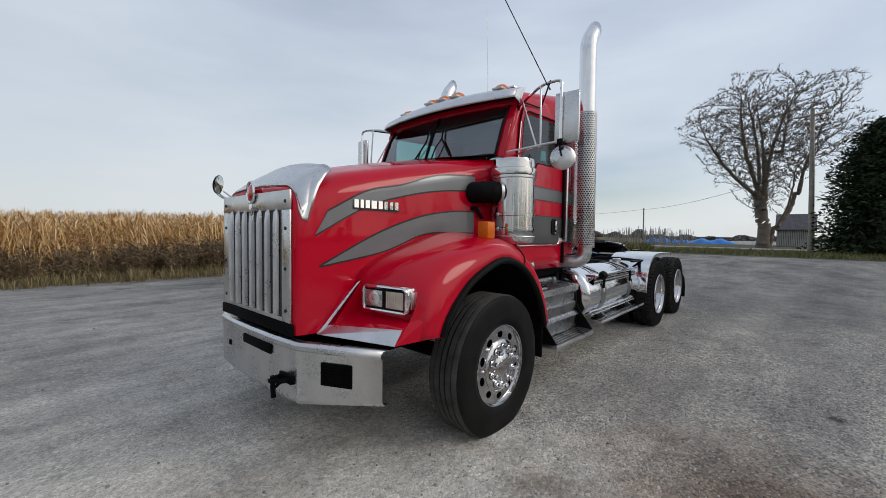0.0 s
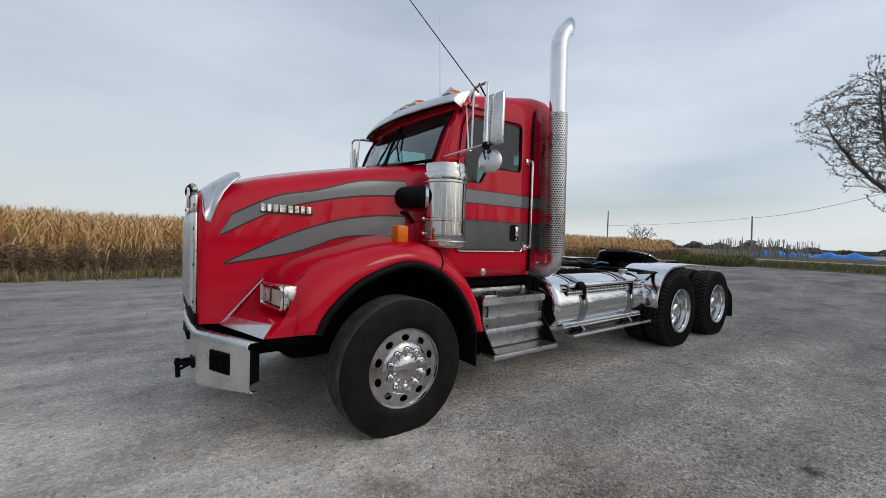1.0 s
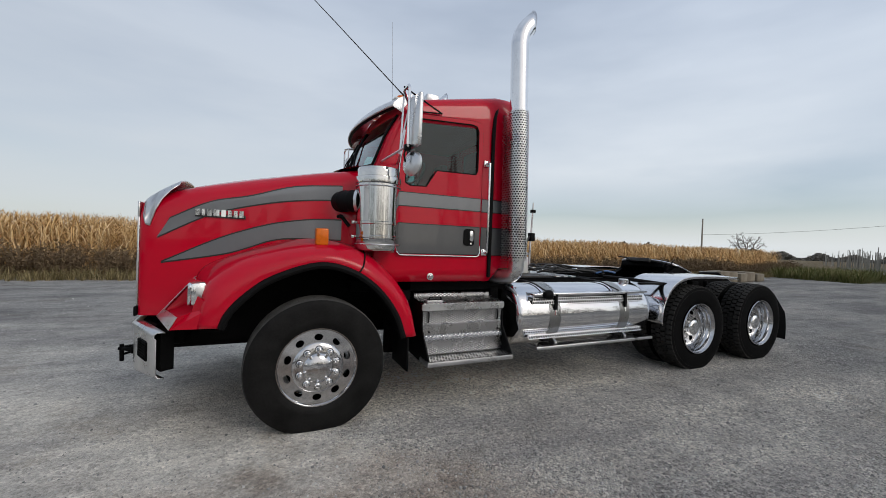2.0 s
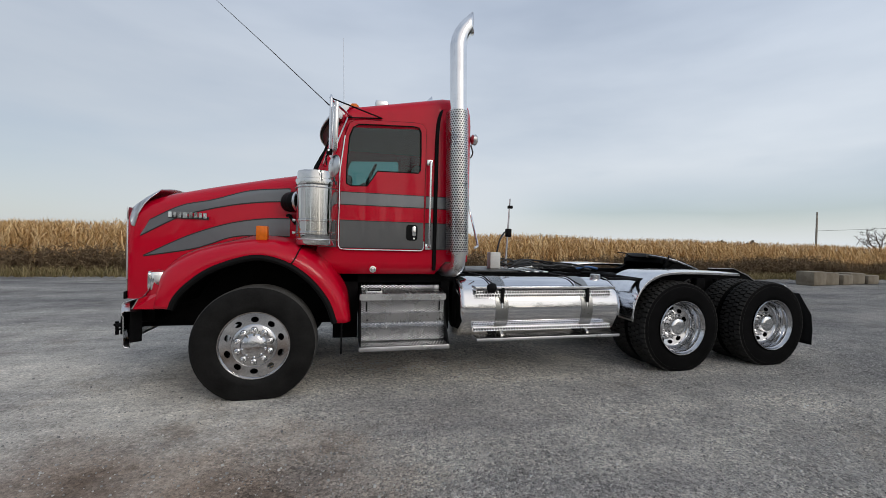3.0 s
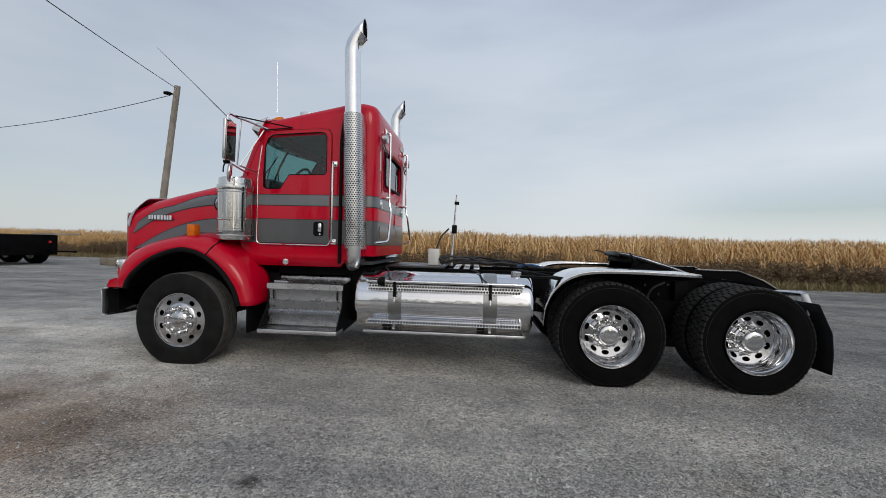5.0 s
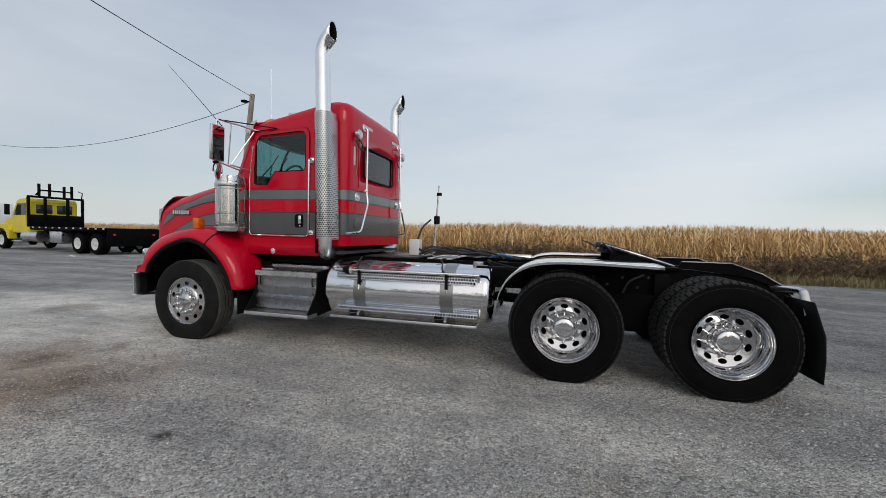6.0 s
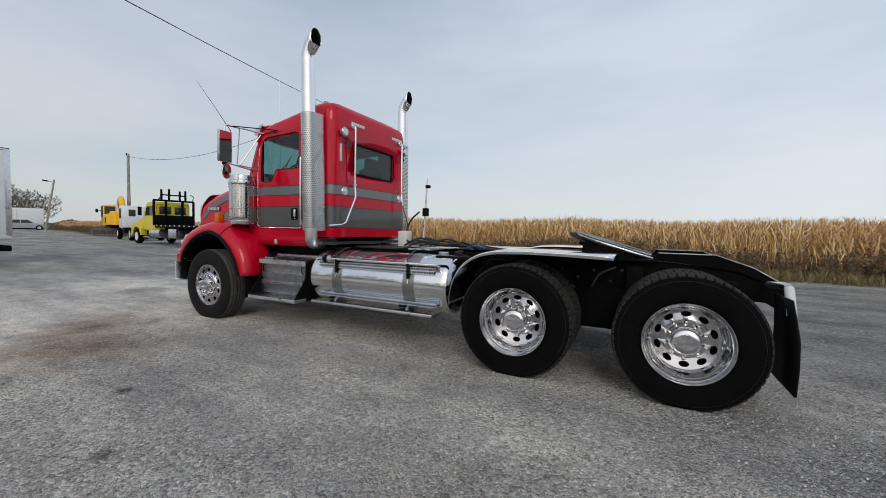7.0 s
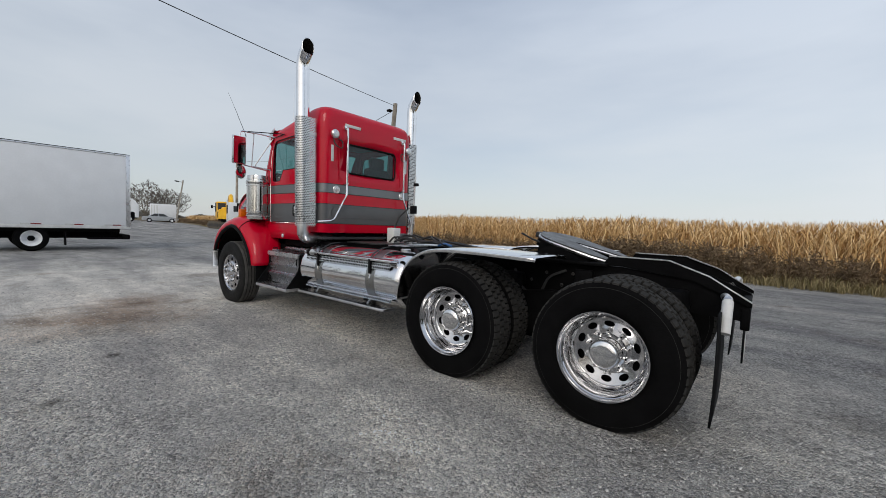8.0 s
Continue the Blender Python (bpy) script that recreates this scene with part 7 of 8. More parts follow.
    if leaves:
        V, Q = [], []
        for k in range(leaves):
            i = tips[rs.randint(len(tips))]
            if P[i][2] < height * 0.6 + rs.uniform(-3, 3):
                continue
            c = P[i] + rs.uniform(-0.5, 0.5, 3)
            a, w = rs.normal(0, 1, 3), rs.normal(0, 1, 3)
            a, w = a / np.linalg.norm(a) * 0.10, w / np.linalg.norm(w) * 0.08
            b = len(V)
            V += [c - a, c - w, c + a, c + w]
            Q.append((b, b + 1, b + 2, b + 3))
        ob = joined("leaf_cover", V, Q, island_material("late_leaves", [(0.0, (0.10, 0.09, 0.02)), (1.0, (0.28, 0.22, 0.06))]), "", "")
        ob.parent = tree
    return tree


GREAT_LIMBS = [(-0.2, 3.0, -0.6, 6.8, 0.0, 0.2), (-0.6, 6.4, -8.2, 15.6, 0.9, 1.5), (-0.9, 7.4, -5.4, 18.6, 0.8, -1.5), (-0.9, 8.5, -1.6, 20.4, -0.5, 2.0), (-0.3, 6.6, 1.9, 20.2, 0.9, -2.2), (-0.1, 6.0, 0.4, 19.6, -0.6, 2.5),
         (2.2, 12.5, 5.8, 20.6, 0.4, 1.8), (0.9, 0.4, 1.6, 2.6, 0.0, 0.3), (1.6, 2.6, 4.9, 7.2, -0.5, 0.6), (4.9, 7.2, 8.8, 19.2, 1.0, -1.2), (4.9, 8.8, 11.4, 15.4, 0.5, 1.6), (1.6, 2.6, 2.4, 9.4, -0.6, -1.5), (-0.6, 5.0, -5.6, 7.0, 0.5, -1.0)]
bare_tree((57.8, -0.35, 0.0), 19.8, 8.5, 4.2, 4, "large bare tree with a broad crown and few yellow leaves", points=4200, step=0.42, twig=6, leaves=3000, girth=0.74, limbs=[[v * 0.935 for v in row] for row in GREAT_LIMBS], power=0.60, rising=0.35, keep=0.8, spread=0.6)
bare_tree((-100.28, 21.89, 0.0), 8.6, 4.6, 0.6, 8, "bare bushy tree beyond the yard", points=1500, step=0.38, twig=7, girth=0.22)
bare_tree((-104.69, 27.2, 0.0), 7.6, 4.6, 0.6, 9, "bare bushy tree beyond the yard", points=1500, step=0.38, twig=7, girth=0.22)
bare_tree((115.0, 54.6, 0.0), 7.2, 3.8, 0.8, 12, "distant round bare tree", points=400, step=0.55, twig=5, girth=0.3)


def conifer(at, height, half, seed, label):
    rs = random.Random(seed)
    tree = thing("conifer", label, "tree", at)
    part("trunk", tube([(0, 0, -0.2), (0, 0, height * 0.5), (0, 0, height * 0.95)], [0.25, 0.16, 0.03], 8), BARK, tree)
    V, Q = [], []
    for b in range(1250):
        f = rs.random() ** 1.15
        z = 0.4 + f * (height - 0.6)
        a = rs.uniform(0, 6.283)
        reach = half * (1 - f) ** 0.34 * rs.uniform(0.55, 1.12) + 0.25
        for k in range(34):
            t = rs.uniform(0.25, 1.0)
            c = np.array((math.cos(a) * reach * t, math.sin(a) * reach * t, z - 0.35 * t * reach * 0.3)) + np.array([rs.gauss(0, 0.16 + 0.12 * t) for _ in range(3)])
            u = np.array([rs.uniform(-1, 1), rs.uniform(-1, 1), rs.uniform(-0.5, 0.5)])
            w = np.array([rs.uniform(-1, 1) for _ in range(3)])
            u, w = u / np.linalg.norm(u) * rs.uniform(0.13, 0.30), w / np.linalg.norm(w) * rs.uniform(0.06, 0.13)
            n = len(V)
            V += [c - u, c - w, c + u, c + w]
            Q.append((n, n + 1, n + 2, n + 3))
    ob = joined("crown", V, Q, island_material("dark_needles", [(0.0, (0.010, 0.018, 0.008)), (0.7, (0.024, 0.038, 0.017)), (1.0, (0.050, 0.068, 0.028))]), "", "")
    ob.parent = tree
    return tree


conifer((47.0, -9.0, 0.0), 11.6, 4.9, 31, "dark green dense conifer beside the pole")
conifer((50.0, -15.5, 0.0), 10.5, 4.2, 32, "dark green dense conifer")

# low woods on the horizon, a mass of many small leaves and twigs
rs = np.random.RandomState(44)
V, Q = [], []
# belts at 46 to 52 m stand unseen in the south, added to darken reflections
for a0, a1, dist, hh in ((14, 30, 260, 5), (30, 62, 420, 7), (36, 47, 330, 9), (-6, 14, 170, 2.2), (168, 176, 260, 7), (150, 168, 420, 5), (130, 150, 420, 3), (195, 215, 46, 13), (218, 241, 50, 14), (246, 262, 46, 12), (263, 290, 52, 14), (295, 318, 46, 13), (321, 345, 50, 14)):
    n = int((a1 - a0) * (330 if dist > 100 else 520))
    for k in range(n):
        a = radians(rs.uniform(a0, a1))
        d = dist * rs.uniform(0.96, 1.1)
        top = hh * (0.55 + 0.3 * math.sin(a * 47) * math.sin(a * 19) + 0.25 * math.sin(a * 130))
        c = np.array((d * math.cos(a), d * math.sin(a), abs(rs.uniform(0, max(0.8, top)))))
        s = dist / 260.0
        u, w = rs.uniform(-1, 1, 3) * 0.7 * s, rs.uniform(-1, 1, 3) * 0.7 * s
        b = len(V)
        V += [c - u, c - w, c + u, c + w]
        Q.append((b, b + 1, b + 2, b + 3))
joined("far_and_unseen_woods", V, Q, island_material("far_woods", [(0.0, (0.10, 0.095, 0.085)), (1.0, (0.21, 0.195, 0.17))]), "low grey-brown woods along the horizon and unseen ones added in the south", "woods")

# ---- nursery stakes, tarpaulins and shed to the east ----
rs = np.random.RandomState(51)
V, Q = [], []
for k in range(240):
    x, y = rs.uniform(62, 108), 0
    y = rs.uniform(9.0 + (x - 62) * 0.12, 16 + (x - 62) * 0.45)
    h, w = rs.uniform(1.4, 3.0), rs.uniform(0.03, 0.06)
    t = rs.uniform(-0.1, 0.1, 2)
    for u in ((w, 0, 0), (0, w, 0)):
        u = np.array(u)
        o, e = np.array((x, y, 0)), np.array((x + t[0], y + t[1], h))
        b = len(V)
        V += [o - u, o + u, e + u * 0.7, e - u * 0.7]
        Q.append((b, b + 1, b + 2, b + 3))
joined("nursery_stakes", V, Q, island_material("pale_stakes", [(0.0, (0.20, 0.19, 0.17)), (1.0, (0.46, 0.44, 0.40))]), "many thin upright grey stakes in rows", "stakes")


def tarp_heap(at, length, depth, height, turn, seed):
    rs = random.Random(seed)
    rows = []
    for i in range(25):
        f = i / 24
        row = []
        for j in range(9):
            g = j / 8
            z = height * math.sin(math.pi * g) ** 0.7 * (0.55 + 0.45 * math.sin(f * 9 + seed) ** 2) * min(1, 6 * f, 6 * (1 - f)) + rs.uniform(0, 0.07)
            row.append(((f - 0.5) * length, (g - 0.5) * depth, max(0.01, z)))
        rows.append(row)
    ob = part("blue_tarpaulin", loft(rows, False, False), TARP)
    ob.matrix_world = pose(*at, 0, 0, turn)
    return tagged(ob, "blue tarpaulin over a low heap on the ground", "tarpaulin", "tarpaulins")


tarp_heap((85.5, 17.0, 0), 5.5, 3.0, 1.1, -70, 2)
tarp_heap((86.5, 13.4, 0), 3.2, 2.4, 0.8, -80, 3)
tarp_heap((86.2, 8.3, 0), 8.0, 3.0, 1.0, -80, 5)

shed = thing("wooden_shed", "weathered wooden shed with a dark gable roof", "shed", (74.5, -3.3, 0))
part("wall", boxed(-2.5, 2.5, -2.0, 2.0, 0, 2.7, 0.02), mat("dark_gap", (0.09, 0.085, 0.08), 0.9, var=0.2, vscale=2), shed)
for s in (-1, 1):
    part("gable", plate([(-2.5, 2.7), (2.5, 2.7), (0, 4.6)], "y", s * 1.94 - 0.05, s * 1.94 + 0.05), CONC, shed, smooth=False)
plank = boxed(-0.012, 0.012, -0.07, 0.07, 0.1, 2.7)
first = part("plank", plank, mat("weathered_boards", (0.42, 0.41, 0.39), 0.9, var=0.3, vscale=1), shed, smooth=False)
first.matrix_basis = Matrix.Translation((-2.52, -1.9, 0))
for k in range(1, 21):
    share("plank", first, Matrix.Translation((-2.52, -1.9 + 0.19 * k, 0)), shed)
part("roof", plate([(-2.95, 2.55), (0, 4.85), (2.95, 2.55), (2.95, 2.41), (0, 4.7), (-2.95, 2.41)], "y", -2.2, 2.2), mat("dark_shingle_roof", (0.10, 0.095, 0.105), 0.85, var=0.3, vscale=2), shed, smooth=False)

verge = loft([[(33, -12, 0.01), (33, 6.5, 0.01)], [(46, -20, 0.06), (46, 9.0, 0.06)], [(84, -40, 0.06), (84, 26, 0.06)]], False, False)
tagged(part("grass_verge", verge, mat("tired_lawn", (0.085, 0.075, 0.032), 0.95, var=0.3, vscale=0.6, second=(0.035, 0.042, 0.015), bump=0.4, bscale=9)), "tired green and tan mown verge", "grass", kind="structure")
tagged(part("side_road", loft([[(52, -26, 0.075), (52, 11.5, 0.075)], [(57, -29, 0.075), (57, 13.5, 0.075)]], False, False), CONC), "pale side road across the verge", "road", kind="structure")

BLOCK = mat("stained_concrete", (0.27, 0.235, 0.18), 0.95, var=0.35, vscale=2.2, bump=0.6, bscale=9, second=(0.13, 0.105, 0.075))
for x, y, r, top in ((20.3, 7.6, 9, 0.60), (21.35, 7.8, 4, 0.55), (22.4, 7.85, 12, 0.46), (23.5, 8.1, 2, 0.52), (24.6, 8.15, 8, 0.42), (-12.5, 11.35, 6, 0.40), (-13.4, 11.5, -4, 0.33)):
    b = bmesh.new()
    box(b, -0.5, 0.5, -0.33, 0.33, 0, top, 0.06)
    ob = part("concrete_block", b, BLOCK)
    ob.matrix_world = pose(x, y, 0, 0, 0, r)
    tagged(ob, "stained tan concrete block at the yard edge", "concrete block", "concrete blocks")


# ---- vehicles and machines ----
def far_wheel(x, y, r, w, parent, hub=None):
    t = part("wheel", lathe([(r * 0.55, -w), (r * 0.9, -w), (r, -w * 0.7), (r, w * 0.7), (r * 0.9, w), (r * 0.55, w)], 22, "y", (x, y, r)), RUBBER, parent)
    for s in (-1, 1):
        part("rim", lathe([(0.0, s * (w - 0.02)), (r * 0.3, s * (w - 0.05)), (r * 0.5, s * (w + 0.004)), (r * 0.57, s * (w + 0.004))], 18, "y", (x, y, r)), hub or OLDWHITE, t)


def flatbed_truck():
    t = thing("flatbed_truck", "lime-yellow flatbed truck with black headboard, parked by the corn", "truck", (-23.13, 10.75, 0), -6)
    part("deck", boxed(0.3, 7.0, -1.2, 1.2, 1.14, 1.32, 0.02), BLACK, t)
    part("deck_edge", boxed(0.3, 7.0, -1.24, -1.203, 1.18, 1.30, 0.005), BLACK, t)
    for k in range(11):
        part("stake_pocket", boxed(0.6 + 0.62 * k, 0.72 + 0.62 * k, -1.262, -1.242, 1.24, 1.31, 0.004), OLDWHITE, t)
    part("chassis", boxed(-3.6, 6.9, -0.5, 0.5, 0.65, 1.13, 0.02), BLACK, t)
    hb = part("headboard", boxed(0.05, 0.14, -1.22, 1.22, 1.32, 1.98, 0.01), BLACK, t)
    for y in (-1.2, -0.5, 0.5, 1.2):
        part("post", boxed(0.04, 0.16, y - 0.06, y + 0.06, 1.3, 2.95, 0.01), BLACK, hb)
    part("rail", boxed(0.04, 0.16, -1.24, 1.24, 2.9, 3.02, 0.01), BLACK, hb)
    for y, z in ((-0.75, 3.7), (-0.3, 3.75), (0.35, 3.65), (0.7, 3.7)):
        part("rack_post", boxed(0.02, 0.14, y - 0.05, y + 0.05, 2.95, z, 0.01), BLACK, hb)
    part("rack_bar", boxed(0.02, 0.14, -0.75, 0.75, 3.3, 3.38, 0.01), BLACK, hb)
    part("rack_brace", tube([(0.08, -0.7, 3.3), (0.08, -0.9, 3.05)], 0.04, 6), BLACK, hb)
    dark = mat("dark_window_glass", (0.025, 0.03, 0.032), 0.08)
    arch = [(-2.9 + 0.66 * math.cos(radians(180 - 18 * k)), 0.6 + 0.62 * math.sin(radians(180 - 18 * k))) for k in range(11)]
    part("cab", plate([(-2.0, 0.95), (-0.12, 0.95), (-0.12, 2.7), (-0.25, 2.88), (-1.25, 2.86), (-1.5, 2.75), (-2.0, 1.95)], "y", -1.06, 1.06, 0.05), LIME, t, "lime-yellow cab", smooth=False)
    part("hood", plate([(-1.99, 1.0), (-1.99, 1.93), (-3.2, 1.72), (-3.75, 1.45), (-3.85, 0.75), (-3.6, 0.6), *arch[:0], (-3.4, 1.0), (-3.1, 1.25), (-2.7, 1.25), (-2.4, 1.0)], "y", -0.86, 0.86, 0.05), LIME, t, smooth=False)
    part("windshield", plate([(-1.52, 2.70), (-1.97, 1.98), (-2.0, 1.99), (-1.55, 2.71)], "y", -0.95, 0.95), dark, t, smooth=False)
    for y0 in (-0.8, 0.1):
        part("rear_window", boxed(-0.118, -0.105, y0, y0 + 0.7, 2.05, 2.55, 0.01), dark, t)
    for s in (-1, 1):
        part("side_window", plate([(-0.5, 1.95), (-0.5, 2.6), (-1.35, 2.6), (-1.75, 1.95)], "y", s * 1.06 - 0.012, s * 1.06 + 0.012), dark, t, smooth=False)
        part("mirror", boxed(-1.95, -1.8, s * 1.3 - 0.1, s * 1.3 + 0.1, 1.95, 2.55, 0.03), TRIM, t)
        part("fender", plate([*arch, (-2.05, 0.6), (-2.0, 1.1), (-2.4, 1.42), (-3.3, 1.45), (-3.75, 1.2), (-3.85, 0.6)], "y", s * 1.0 - 0.17, s * 1.0 + 0.17, 0.03), LIME, t, smooth=False)
        part("step", boxed(-1.9, -0.9, s * 1.0 - 0.12, s * 1.0 + 0.12, 0.45, 0.52, 0.01), SATIN, t)
        part("tool_box", boxed(2.1, 3.2, s * 0.95 - 0.25, s * 0.95 + 0.25, 0.5, 1.08, 0.02), SATIN, t)
        part("fuel_tank", lathe([(0.0, -1.0), (0.28, -0.98), (0.3, -0.9), (0.3, 0.5), (0.28, 0.6), (0.0, 0.6)], 18, "x", (0, s * 0.85, 0.78)), SATIN, t)
    part("bumper", boxed(-3.95, -3.8, -1.15, 1.15, 0.45, 0.75, 0.03), SATIN, t)
    part("lamp_pole", tube([(0.1, 1.15, 2.9), (0.1, 1.2, 3.35), (-0.1, 1.1, 3.45)], 0.03, 6), BLACK, hb)
    part("placard", boxed(0.01, 0.03, -1.2, -1.0, 1.4, 1.6, 0.004), OLDWHITE, t)
    for x in (-2.9, 4.65, 6.1):
        for s in (-1, 1):
            far_wheel(x, s * 1.0, 0.52, 0.16 if x < 0 else 0.22, t)
    part("tail_plate", boxed(7.0, 7.06, -1.2, 1.2, 0.42, 1.3, 0.01), BLACK, t)
    for y in (-0.9, 0.9):
        part("tail_lamp", boxed(7.06, 7.08, y - 0.06, y + 0.06, 0.95, 1.05, 0.01), REDLENS, t)
    part("load_board", boxed(6.2, 8.65, 0.75, 0.98, 1.325, 1.40, 0.01), WOODP, t)
    part("tow_bar", boxed(7.06, 8.6, 0.80, 0.90, 0.56, 0.63, 0.01), BLACK, t)


def white_cab_truck():
    t = thing("white_truck", "white cab-over truck parked behind the flatbed", "truck", (-36.06, 14.25, 0), -14)
    part("cab", boxed(-0.8, 0.7, -0.95, 0.95, 0.95, 3.0, 0.12), WHITE, t)
    part("windshield", boxed(-0.82, -0.79, -0.8, 0.8, 1.9, 2.75, 0.01), DARK, t)
    part("rear_window", boxed(0.69, 0.71, -0.5, 0.0, 2.05, 2.65, 0.01), DARK, t)
    for s in (-1, 1):
        part("side_window", boxed(-0.6, 0.2, s * 0.95 - 0.012, s * 0.95 + 0.012, 1.85, 2.75, 0.01), DARK, t)
        part("door_seam", boxed(0.3, 0.325, s * 0.95 - 0.008, s * 0.95 + 0.008, 1.1, 2.85), TRIM, t)
        part("step_box", boxed(1.3, 2.2, s * 0.8 - 0.25, s * 0.8 + 0.25, 0.6, 1.05, 0.03), BLACK, t)
    part("chassis", boxed(-1.0, 6.0, -0.5, 0.5, 0.6, 1.0, 0.02), BLACK, t)
    for x in (-0.3, 4.6):
        for s in (-1, 1):
            far_wheel(x, s * 0.98, 0.52, 0.16, t)


def excavator():
    t = thing("excavator", "yellow crawler excavator with raised boom", "excavator", (-46.24, 17.63, 0), -16)
    t.matrix_world = t.matrix_world @ Matrix.Scale(1.13, 4)
    turn = Matrix.Rotation(radians(26), 4, "Z")
    for s in (-1, 1):
        track = [(-2.0, 0.25), (-1.7, 0.0), (1.7, 0.0), (2.0, 0.25), (2.0, 0.55), (1.7, 0.8), (-1.7, 0.8), (-2.0, 0.55)]
        tr = part("track", plate(track, "y", s * 1.15 - 0.28, s * 1.15 + 0.28, 0.02), mat("muddy_track_steel", (0.10, 0.085, 0.065), 0.85, var=0.4, vscale=4), t, smooth=False)
        tr.matrix_basis = turn
        for k in range(7):
            part("roller", lathe([(0.0, s * 1.15 - 0.3), (0.2, s * 1.15 - 0.3), (0.2, s * 1.15 + 0.3), (0.0, s * 1.15 + 0.3)], 14, "y", (-1.5 + 0.5 * k, 0, 0.4)), GREASE, tr)
    part("turntable", lathe([(0.0, 0.75), (0.9, 0.75), (0.9, 1.05), (0.0, 1.05)], 24, "z"), BLACK, t)
    part("house", boxed(-1.5, 2.0, -1.3, 1.3, 1.05, 2.1, 0.08), YELLOW, t)
    part("counterweight", plate([(1.7, -1.3), (2.2, -1.25), (2.5, -0.7), (2.5, 0.7), (2.2, 1.25), (1.7, 1.3)], "z", 1.0, 2.15, 0.08), YELLOW, t, smooth=False)
    part("lower_guard", plate([(1.6, -1.31), (2.22, -1.27), (2.52, -0.7), (2.52, 0.7), (2.22, 1.27), (1.6, 1.31)], "z", 0.92, 1.12, 0.02), BLACK, t, smooth=False)
    part("engine_hood", boxed(0.3, 2.0, -0.9, 1.1, 2.1, 2.4, 0.08), YELLOW, t)
    for k in range(4):
        part("name_bar", boxed(2.5, 2.515, 0.05 + 0.16 * k, 0.17 + 0.16 * k, 1.75, 1.95), TRIM, t)
    part("side_grille", boxed(0.9, 1.6, -1.315, -1.295, 1.25, 1.85, 0.01), BLACK, t)
    part("cab", boxed(-1.9, -0.3, -1.3, -0.3, 1.1, 3.05, 0.1), YELLOW, t)
    part("cab_window", boxed(-1.75, -0.45, -1.315, -1.295, 1.9, 2.9, 0.03), DARK, t)
    part("cab_rear_window", boxed(-0.305, -0.285, -1.2, -0.4, 2.0, 2.9, 0.03), DARK, t)
    part("cab_front", boxed(-1.915, -1.895, -1.2, -0.4, 1.6, 2.9, 0.02), DARK, t)
    part("mirror", boxed(-1.6, -1.5, -1.75, -1.55, 2.3, 2.65, 0.03), BLACK, t)
    part("mirror_arm", tube([(-1.55, -1.3, 2.5), (-1.55, -1.6, 2.5)], 0.03, 6), BLACK, t)
    boom = [(-0.9, 0.3, 1.7), (-1.5, 0.3, 3.1), (-2.4, 0.35, 3.85), (-3.6, 0.4, 3.6), (-5.0, 0.45, 2.6)]
    part("boom", tube(smooth_path(boom, 4), 0.24, 6), YELLOW, t)
    part("arm", tube([(-4.9, 0.45, 2.9), (-4.7, 0.45, 1.7), (-4.3, 0.45, 0.6)], [0.24, 0.22, 0.15], 6), YELLOW, t)
    part("bucket", boxed(-4.7, -3.8, -0.1, 1.0, 0.0, 0.7, 0.15), BLACK, t)
    for y in (0.0, 0.6):
        part("cylinder", tube([(-1.3, y, 1.7), (-2.6, y, 3.3)], 0.09, 8), SATIN, t)


TAPE = mat("dark_red_tape", (0.20, 0.008, 0.012), 0.4)


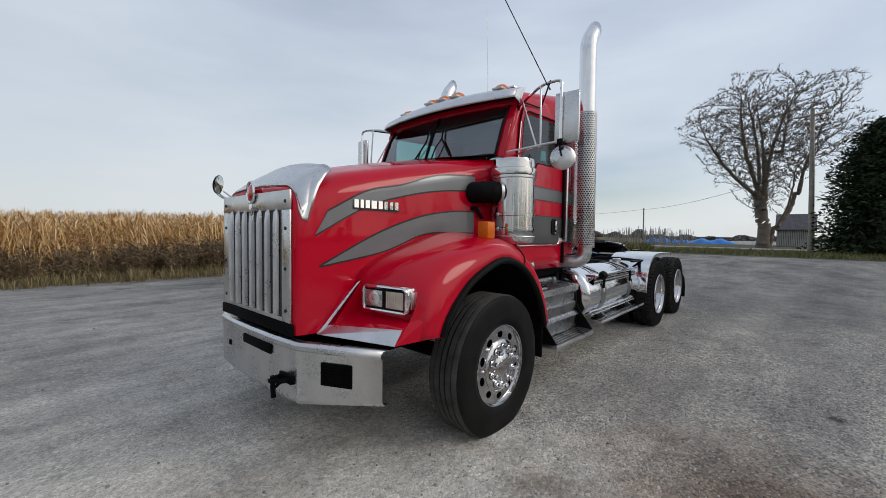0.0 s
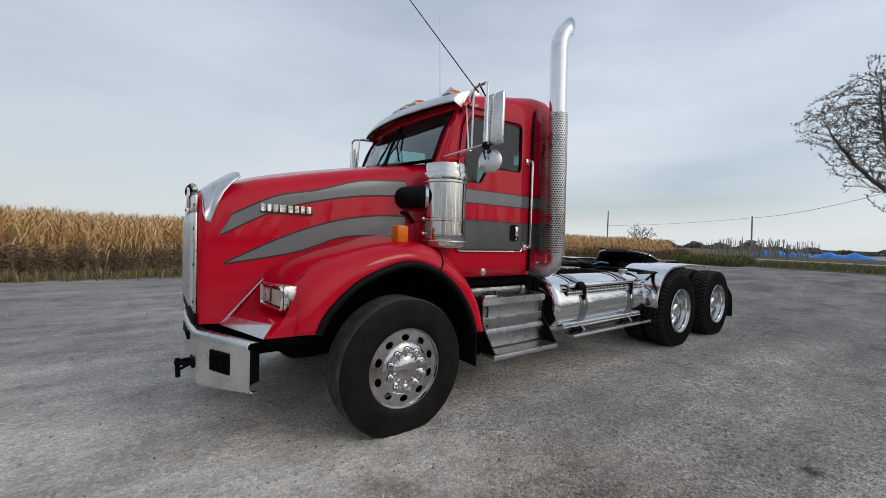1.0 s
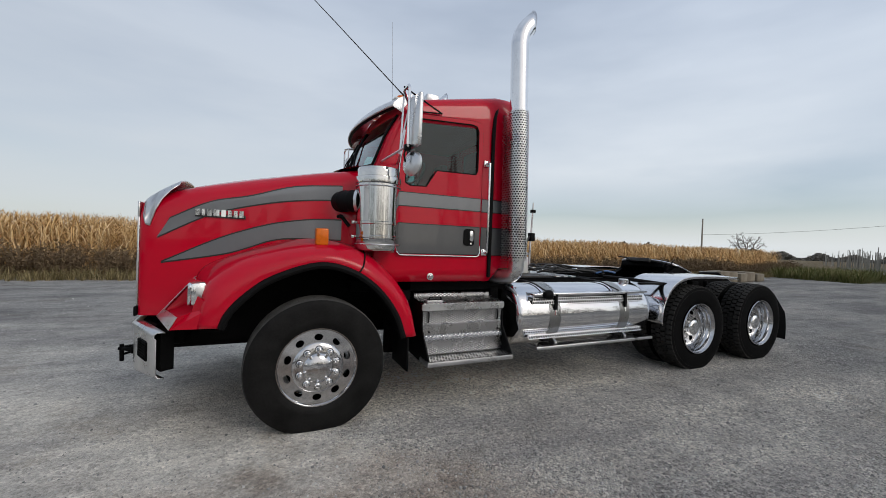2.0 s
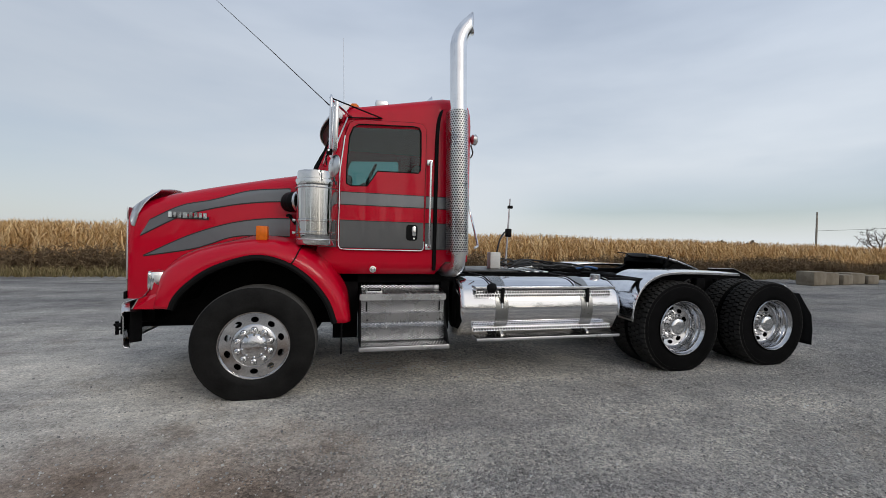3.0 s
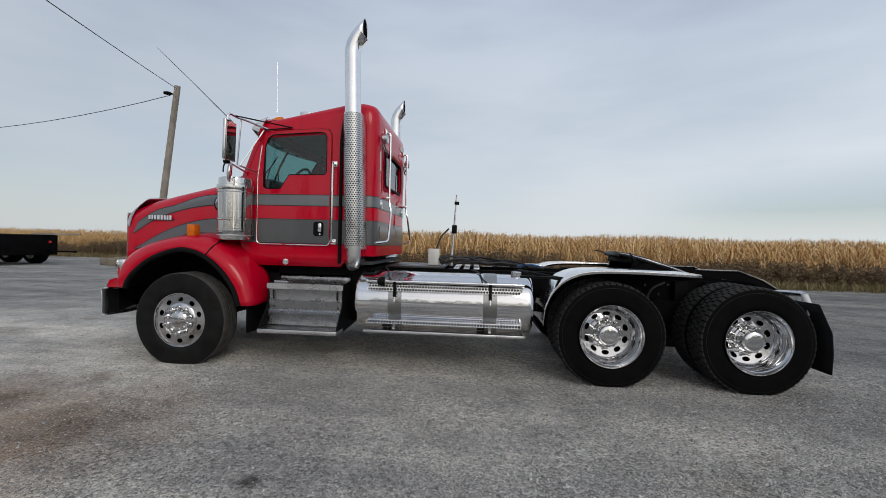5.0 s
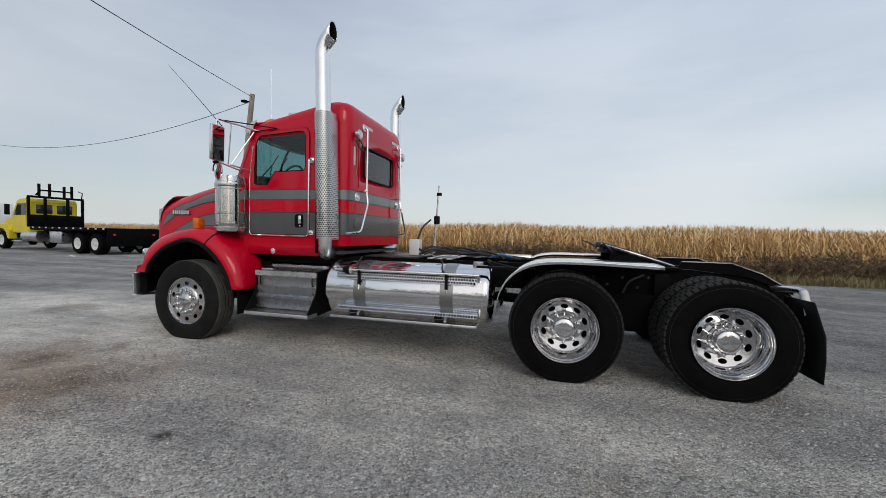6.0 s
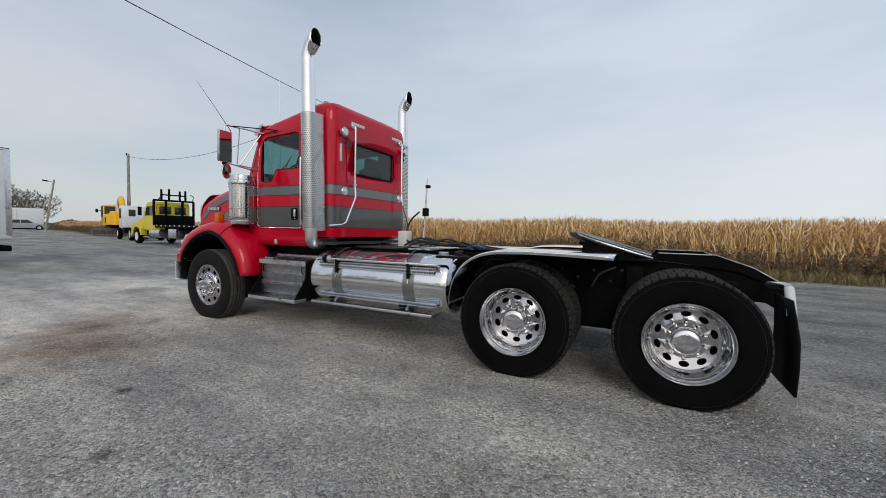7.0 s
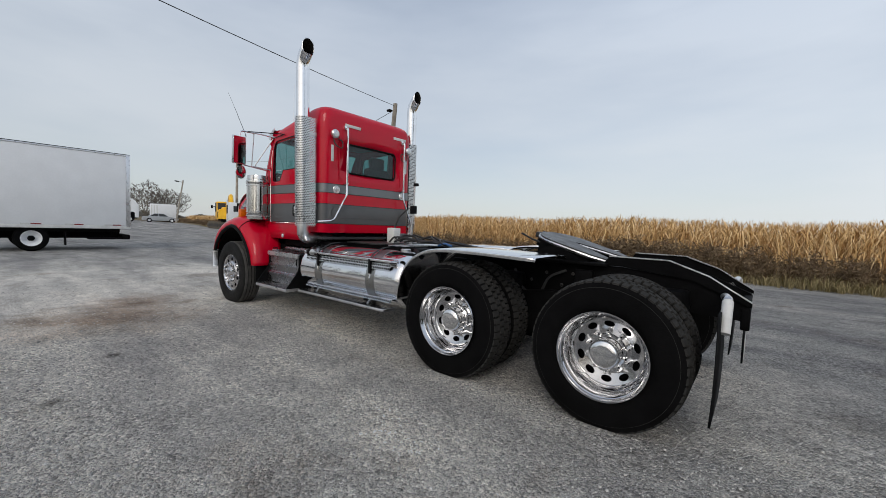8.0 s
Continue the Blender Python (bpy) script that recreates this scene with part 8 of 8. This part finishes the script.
def box_truck():
    t = thing("box_truck", "white box truck parked broadside on the gravel yard", "truck", (-12.2, 0.15, 0))
    t.matrix_world = t.matrix_world @ Matrix.Scale(0.92, 4)
    b = part("box", boxed(-2.5, 0.0, -8.0, 0.0, 0.98, 3.88, 0.03), WHITE, t, "plain white box body")
    part("top_rail", boxed(-2.51, 0.012, -8.01, 0.012, 3.83, 3.895, 0.01), SATIN, b)
    part("roof_edge", boxed(-2.5, 0.0, -8.0, 0.0, 3.896, 3.92, 0.005), TRIM, b)
    part("corner_post", boxed(-0.06, 0.014, -0.14, 0.014, 0.93, 3.86, 0.01), SATIN, b)
    part("corner_post", boxed(-2.514, -2.44, -0.14, 0.014, 0.93, 3.86, 0.01), SATIN, b)
    part("lower_rail", boxed(-2.51, 0.012, -8.01, 0.012, 0.86, 0.985, 0.01), OLDWHITE, b)
    part("rear_door", boxed(-2.35, -0.15, 0.006, 0.02, 1.02, 3.7, 0.005), WHITE, b)
    for k in range(6):
        y = -0.15 - k * 1.15
        part("reflector_tape", boxed(0.013, 0.018, y - 0.42, y - 0.15, 0.99, 1.03), TAPE, b)
        part("reflector_tape", boxed(0.013, 0.018, y - 0.68, y - 0.44, 0.99, 1.03), OLDWHITE, b)
    part("chassis", boxed(-1.7, -0.8, -10.0, -0.2, 0.45, 0.86, 0.02), BLACK, t)
    part("underbody", boxed(-2.3, -0.2, -7.8, -0.3, 0.72, 0.86, 0.02), BLACK, t)
    part("rear_bumper", boxed(-2.3, -0.1, -0.25, 0.02, 0.42, 0.62, 0.03), BLACK, t)
    part("bumper_stay", boxed(-0.4, -0.2, -1.3, -0.1, 0.42, 0.50, 0.02), BLACK, t)
    part("mud_flap", boxed(-0.55, -0.15, -1.95, -1.92, 0.2, 0.75, 0.005), TRIM, t)
    for y in (-2.85, -8.9):
        for s in (0, 1):
            w = part("wheel", lathe([(0.28, -0.15), (0.42, -0.15), (0.47, -0.1), (0.47, 0.1), (0.42, 0.15), (0.28, 0.15)], 28, "x", (-0.22 - s * 2.06, y, 0.47)), RUBBER, t)
            part("rim", lathe([(0.0, 0.03), (0.12, 0.03), (0.2, 0.06), (0.25, 0.11), (0.27, 0.155), (0.285, 0.156)], 24, "x", (-0.22 - s * 2.06 if s == 0 else -2.28, y, 0.47)), WHITE, w)
            part("hub", lathe([(0.0, 0.13), (0.09, 0.12), (0.11, 0.03)], 6, "x", (-0.22 - s * 2.06, y, 0.47)), BLACK, w)
    part("cab", boxed(-2.35, -0.15, -10.6, -8.3, 0.6, 2.6, 0.2), WHITE, t)


def parked_car():
    t = thing("parked_car", "silver sedan parked far across the yard", "car", (-65.76, 15.37, 0.34), 75)
    silver = mat("silver_car_paint", (0.45, 0.46, 0.47), 0.3, 0.6, var=0.05, vscale=2)
    lower = [(-2.3, 0.28), (2.2, 0.28), (2.3, 0.5), (2.25, 0.68), (1.2, 0.9), (-1.5, 0.95), (-2.2, 0.9), (-2.32, 0.6)]
    part("body", plate(lower, "y", -0.88, 0.88, 0.06), silver, t)
    rings = [[(1.15, y, 0.88), (0.45, y * 0.82, 1.36), (-0.75, y * 0.82, 1.4), (-1.6, y, 0.93)] for y in (-0.82, 0.82)]
    part("cabin", loft([[rings[0][i] for i in range(4)], [rings[1][i] for i in range(4)]]), silver, t, smooth=False)
    for s in (-1, 1):
        part("window", loft([[(0.92, s * 0.825, 0.94), (0.42, s * 0.70, 1.29), (-0.2, s * 0.69, 1.32), (-0.2, s * 0.825, 0.94)], [(0.92, s * 0.835, 0.94), (0.42, s * 0.71, 1.29), (-0.2, s * 0.70, 1.32), (-0.2, s * 0.835, 0.94)]]), DARK, t, smooth=False)
        part("window", loft([[(-0.28, s * 0.825, 0.94), (-0.28, s * 0.69, 1.32), (-0.72, s * 0.70, 1.32), (-1.3, s * 0.825, 0.95)], [(-0.28, s * 0.835, 0.94), (-0.28, s * 0.70, 1.32), (-0.72, s * 0.71, 1.32), (-1.3, s * 0.835, 0.95)]]), DARK, t, smooth=False)
        for x in (-1.4, 1.42):
            far_wheel(x, s * 0.82, 0.33, 0.1, t, SATIN)


def storage_body():
    t = thing("storage_body", "white storage body with an open slatted end far across the yard", "storage body", (-76.31, 18.53, 0.35), 76)
    part("body", boxed(-1.9, 1.9, -1.2, 1.2, 0.3, 3.1, 0.06), WHITE, t)
    for k in range(3):
        part("slat", boxed(-1.7 + 0.38 * k, -1.52 + 0.38 * k, -1.23, -1.2, 0.6, 2.9, 0.01), OLDWHITE, t)
    part("base", boxed(-1.7, 1.7, -1.0, 1.0, 0.0, 0.32, 0.02), BLACK, t)


def white_trailer():
    t = thing("white_trailer", "white trailer with a rounded end far across the yard", "trailer", (-78.73, 12.5, 0.35), 78)
    part("body", plate([(-4.0, 0.6), (3.0, 0.6), (3.0, 2.6), (2.6, 3.4), (1.6, 4.1), (-4.0, 4.6)], "y", -1.25, 1.25, 0.12), WHITE, t, smooth=False)
    part("door_edge", boxed(1.3, 1.34, -1.27, -1.245, 0.8, 3.6), TRIM, t)
    part("base", boxed(-3.8, 2.8, -1.0, 1.0, 0.4, 0.62, 0.02), BLACK, t)
    for x in (-2.0, 2.0):
        for s in (-1, 1):
            far_wheel(x, s * 1.05, 0.45, 0.14, t)


scrap = part("paper_scrap", loft([[(-0.16, -0.09, 0.01), (0.0, -0.1, 0.05), (0.15, -0.08, 0.015)], [(-0.15, 0.0, 0.045), (0.01, 0.0, 0.09), (0.16, 0.01, 0.03)], [(-0.14, 0.1, 0.012), (0.02, 0.09, 0.04), (0.14, 0.1, 0.01)]], False, False), OLDWHITE)
scrap.matrix_world = pose(-16.3, 7.4, 0.0, 0, 0, 20)
tagged(scrap, "crumpled white paper scrap lying on the gravel", "litter")
flatbed_truck()
white_cab_truck()
excavator()
box_truck()
parked_car()
storage_body()
white_trailer()
ut = thing("utility_vehicle", "small dark vehicle by the white trailer", "vehicle", (-68.21, 11.24, 0.34), 75)
part("body", boxed(-1.4, 1.4, -0.8, 0.8, 0.5, 1.5, 0.2), BLACK, ut)
part("roof_frame", boxed(-0.8, 0.8, -0.75, 0.75, 1.5, 2.1, 0.15), BLACK, ut)
for x in (-0.9, 0.9):
    for s in (-1, 1):
        far_wheel(x, s * 0.75, 0.4, 0.14, ut)
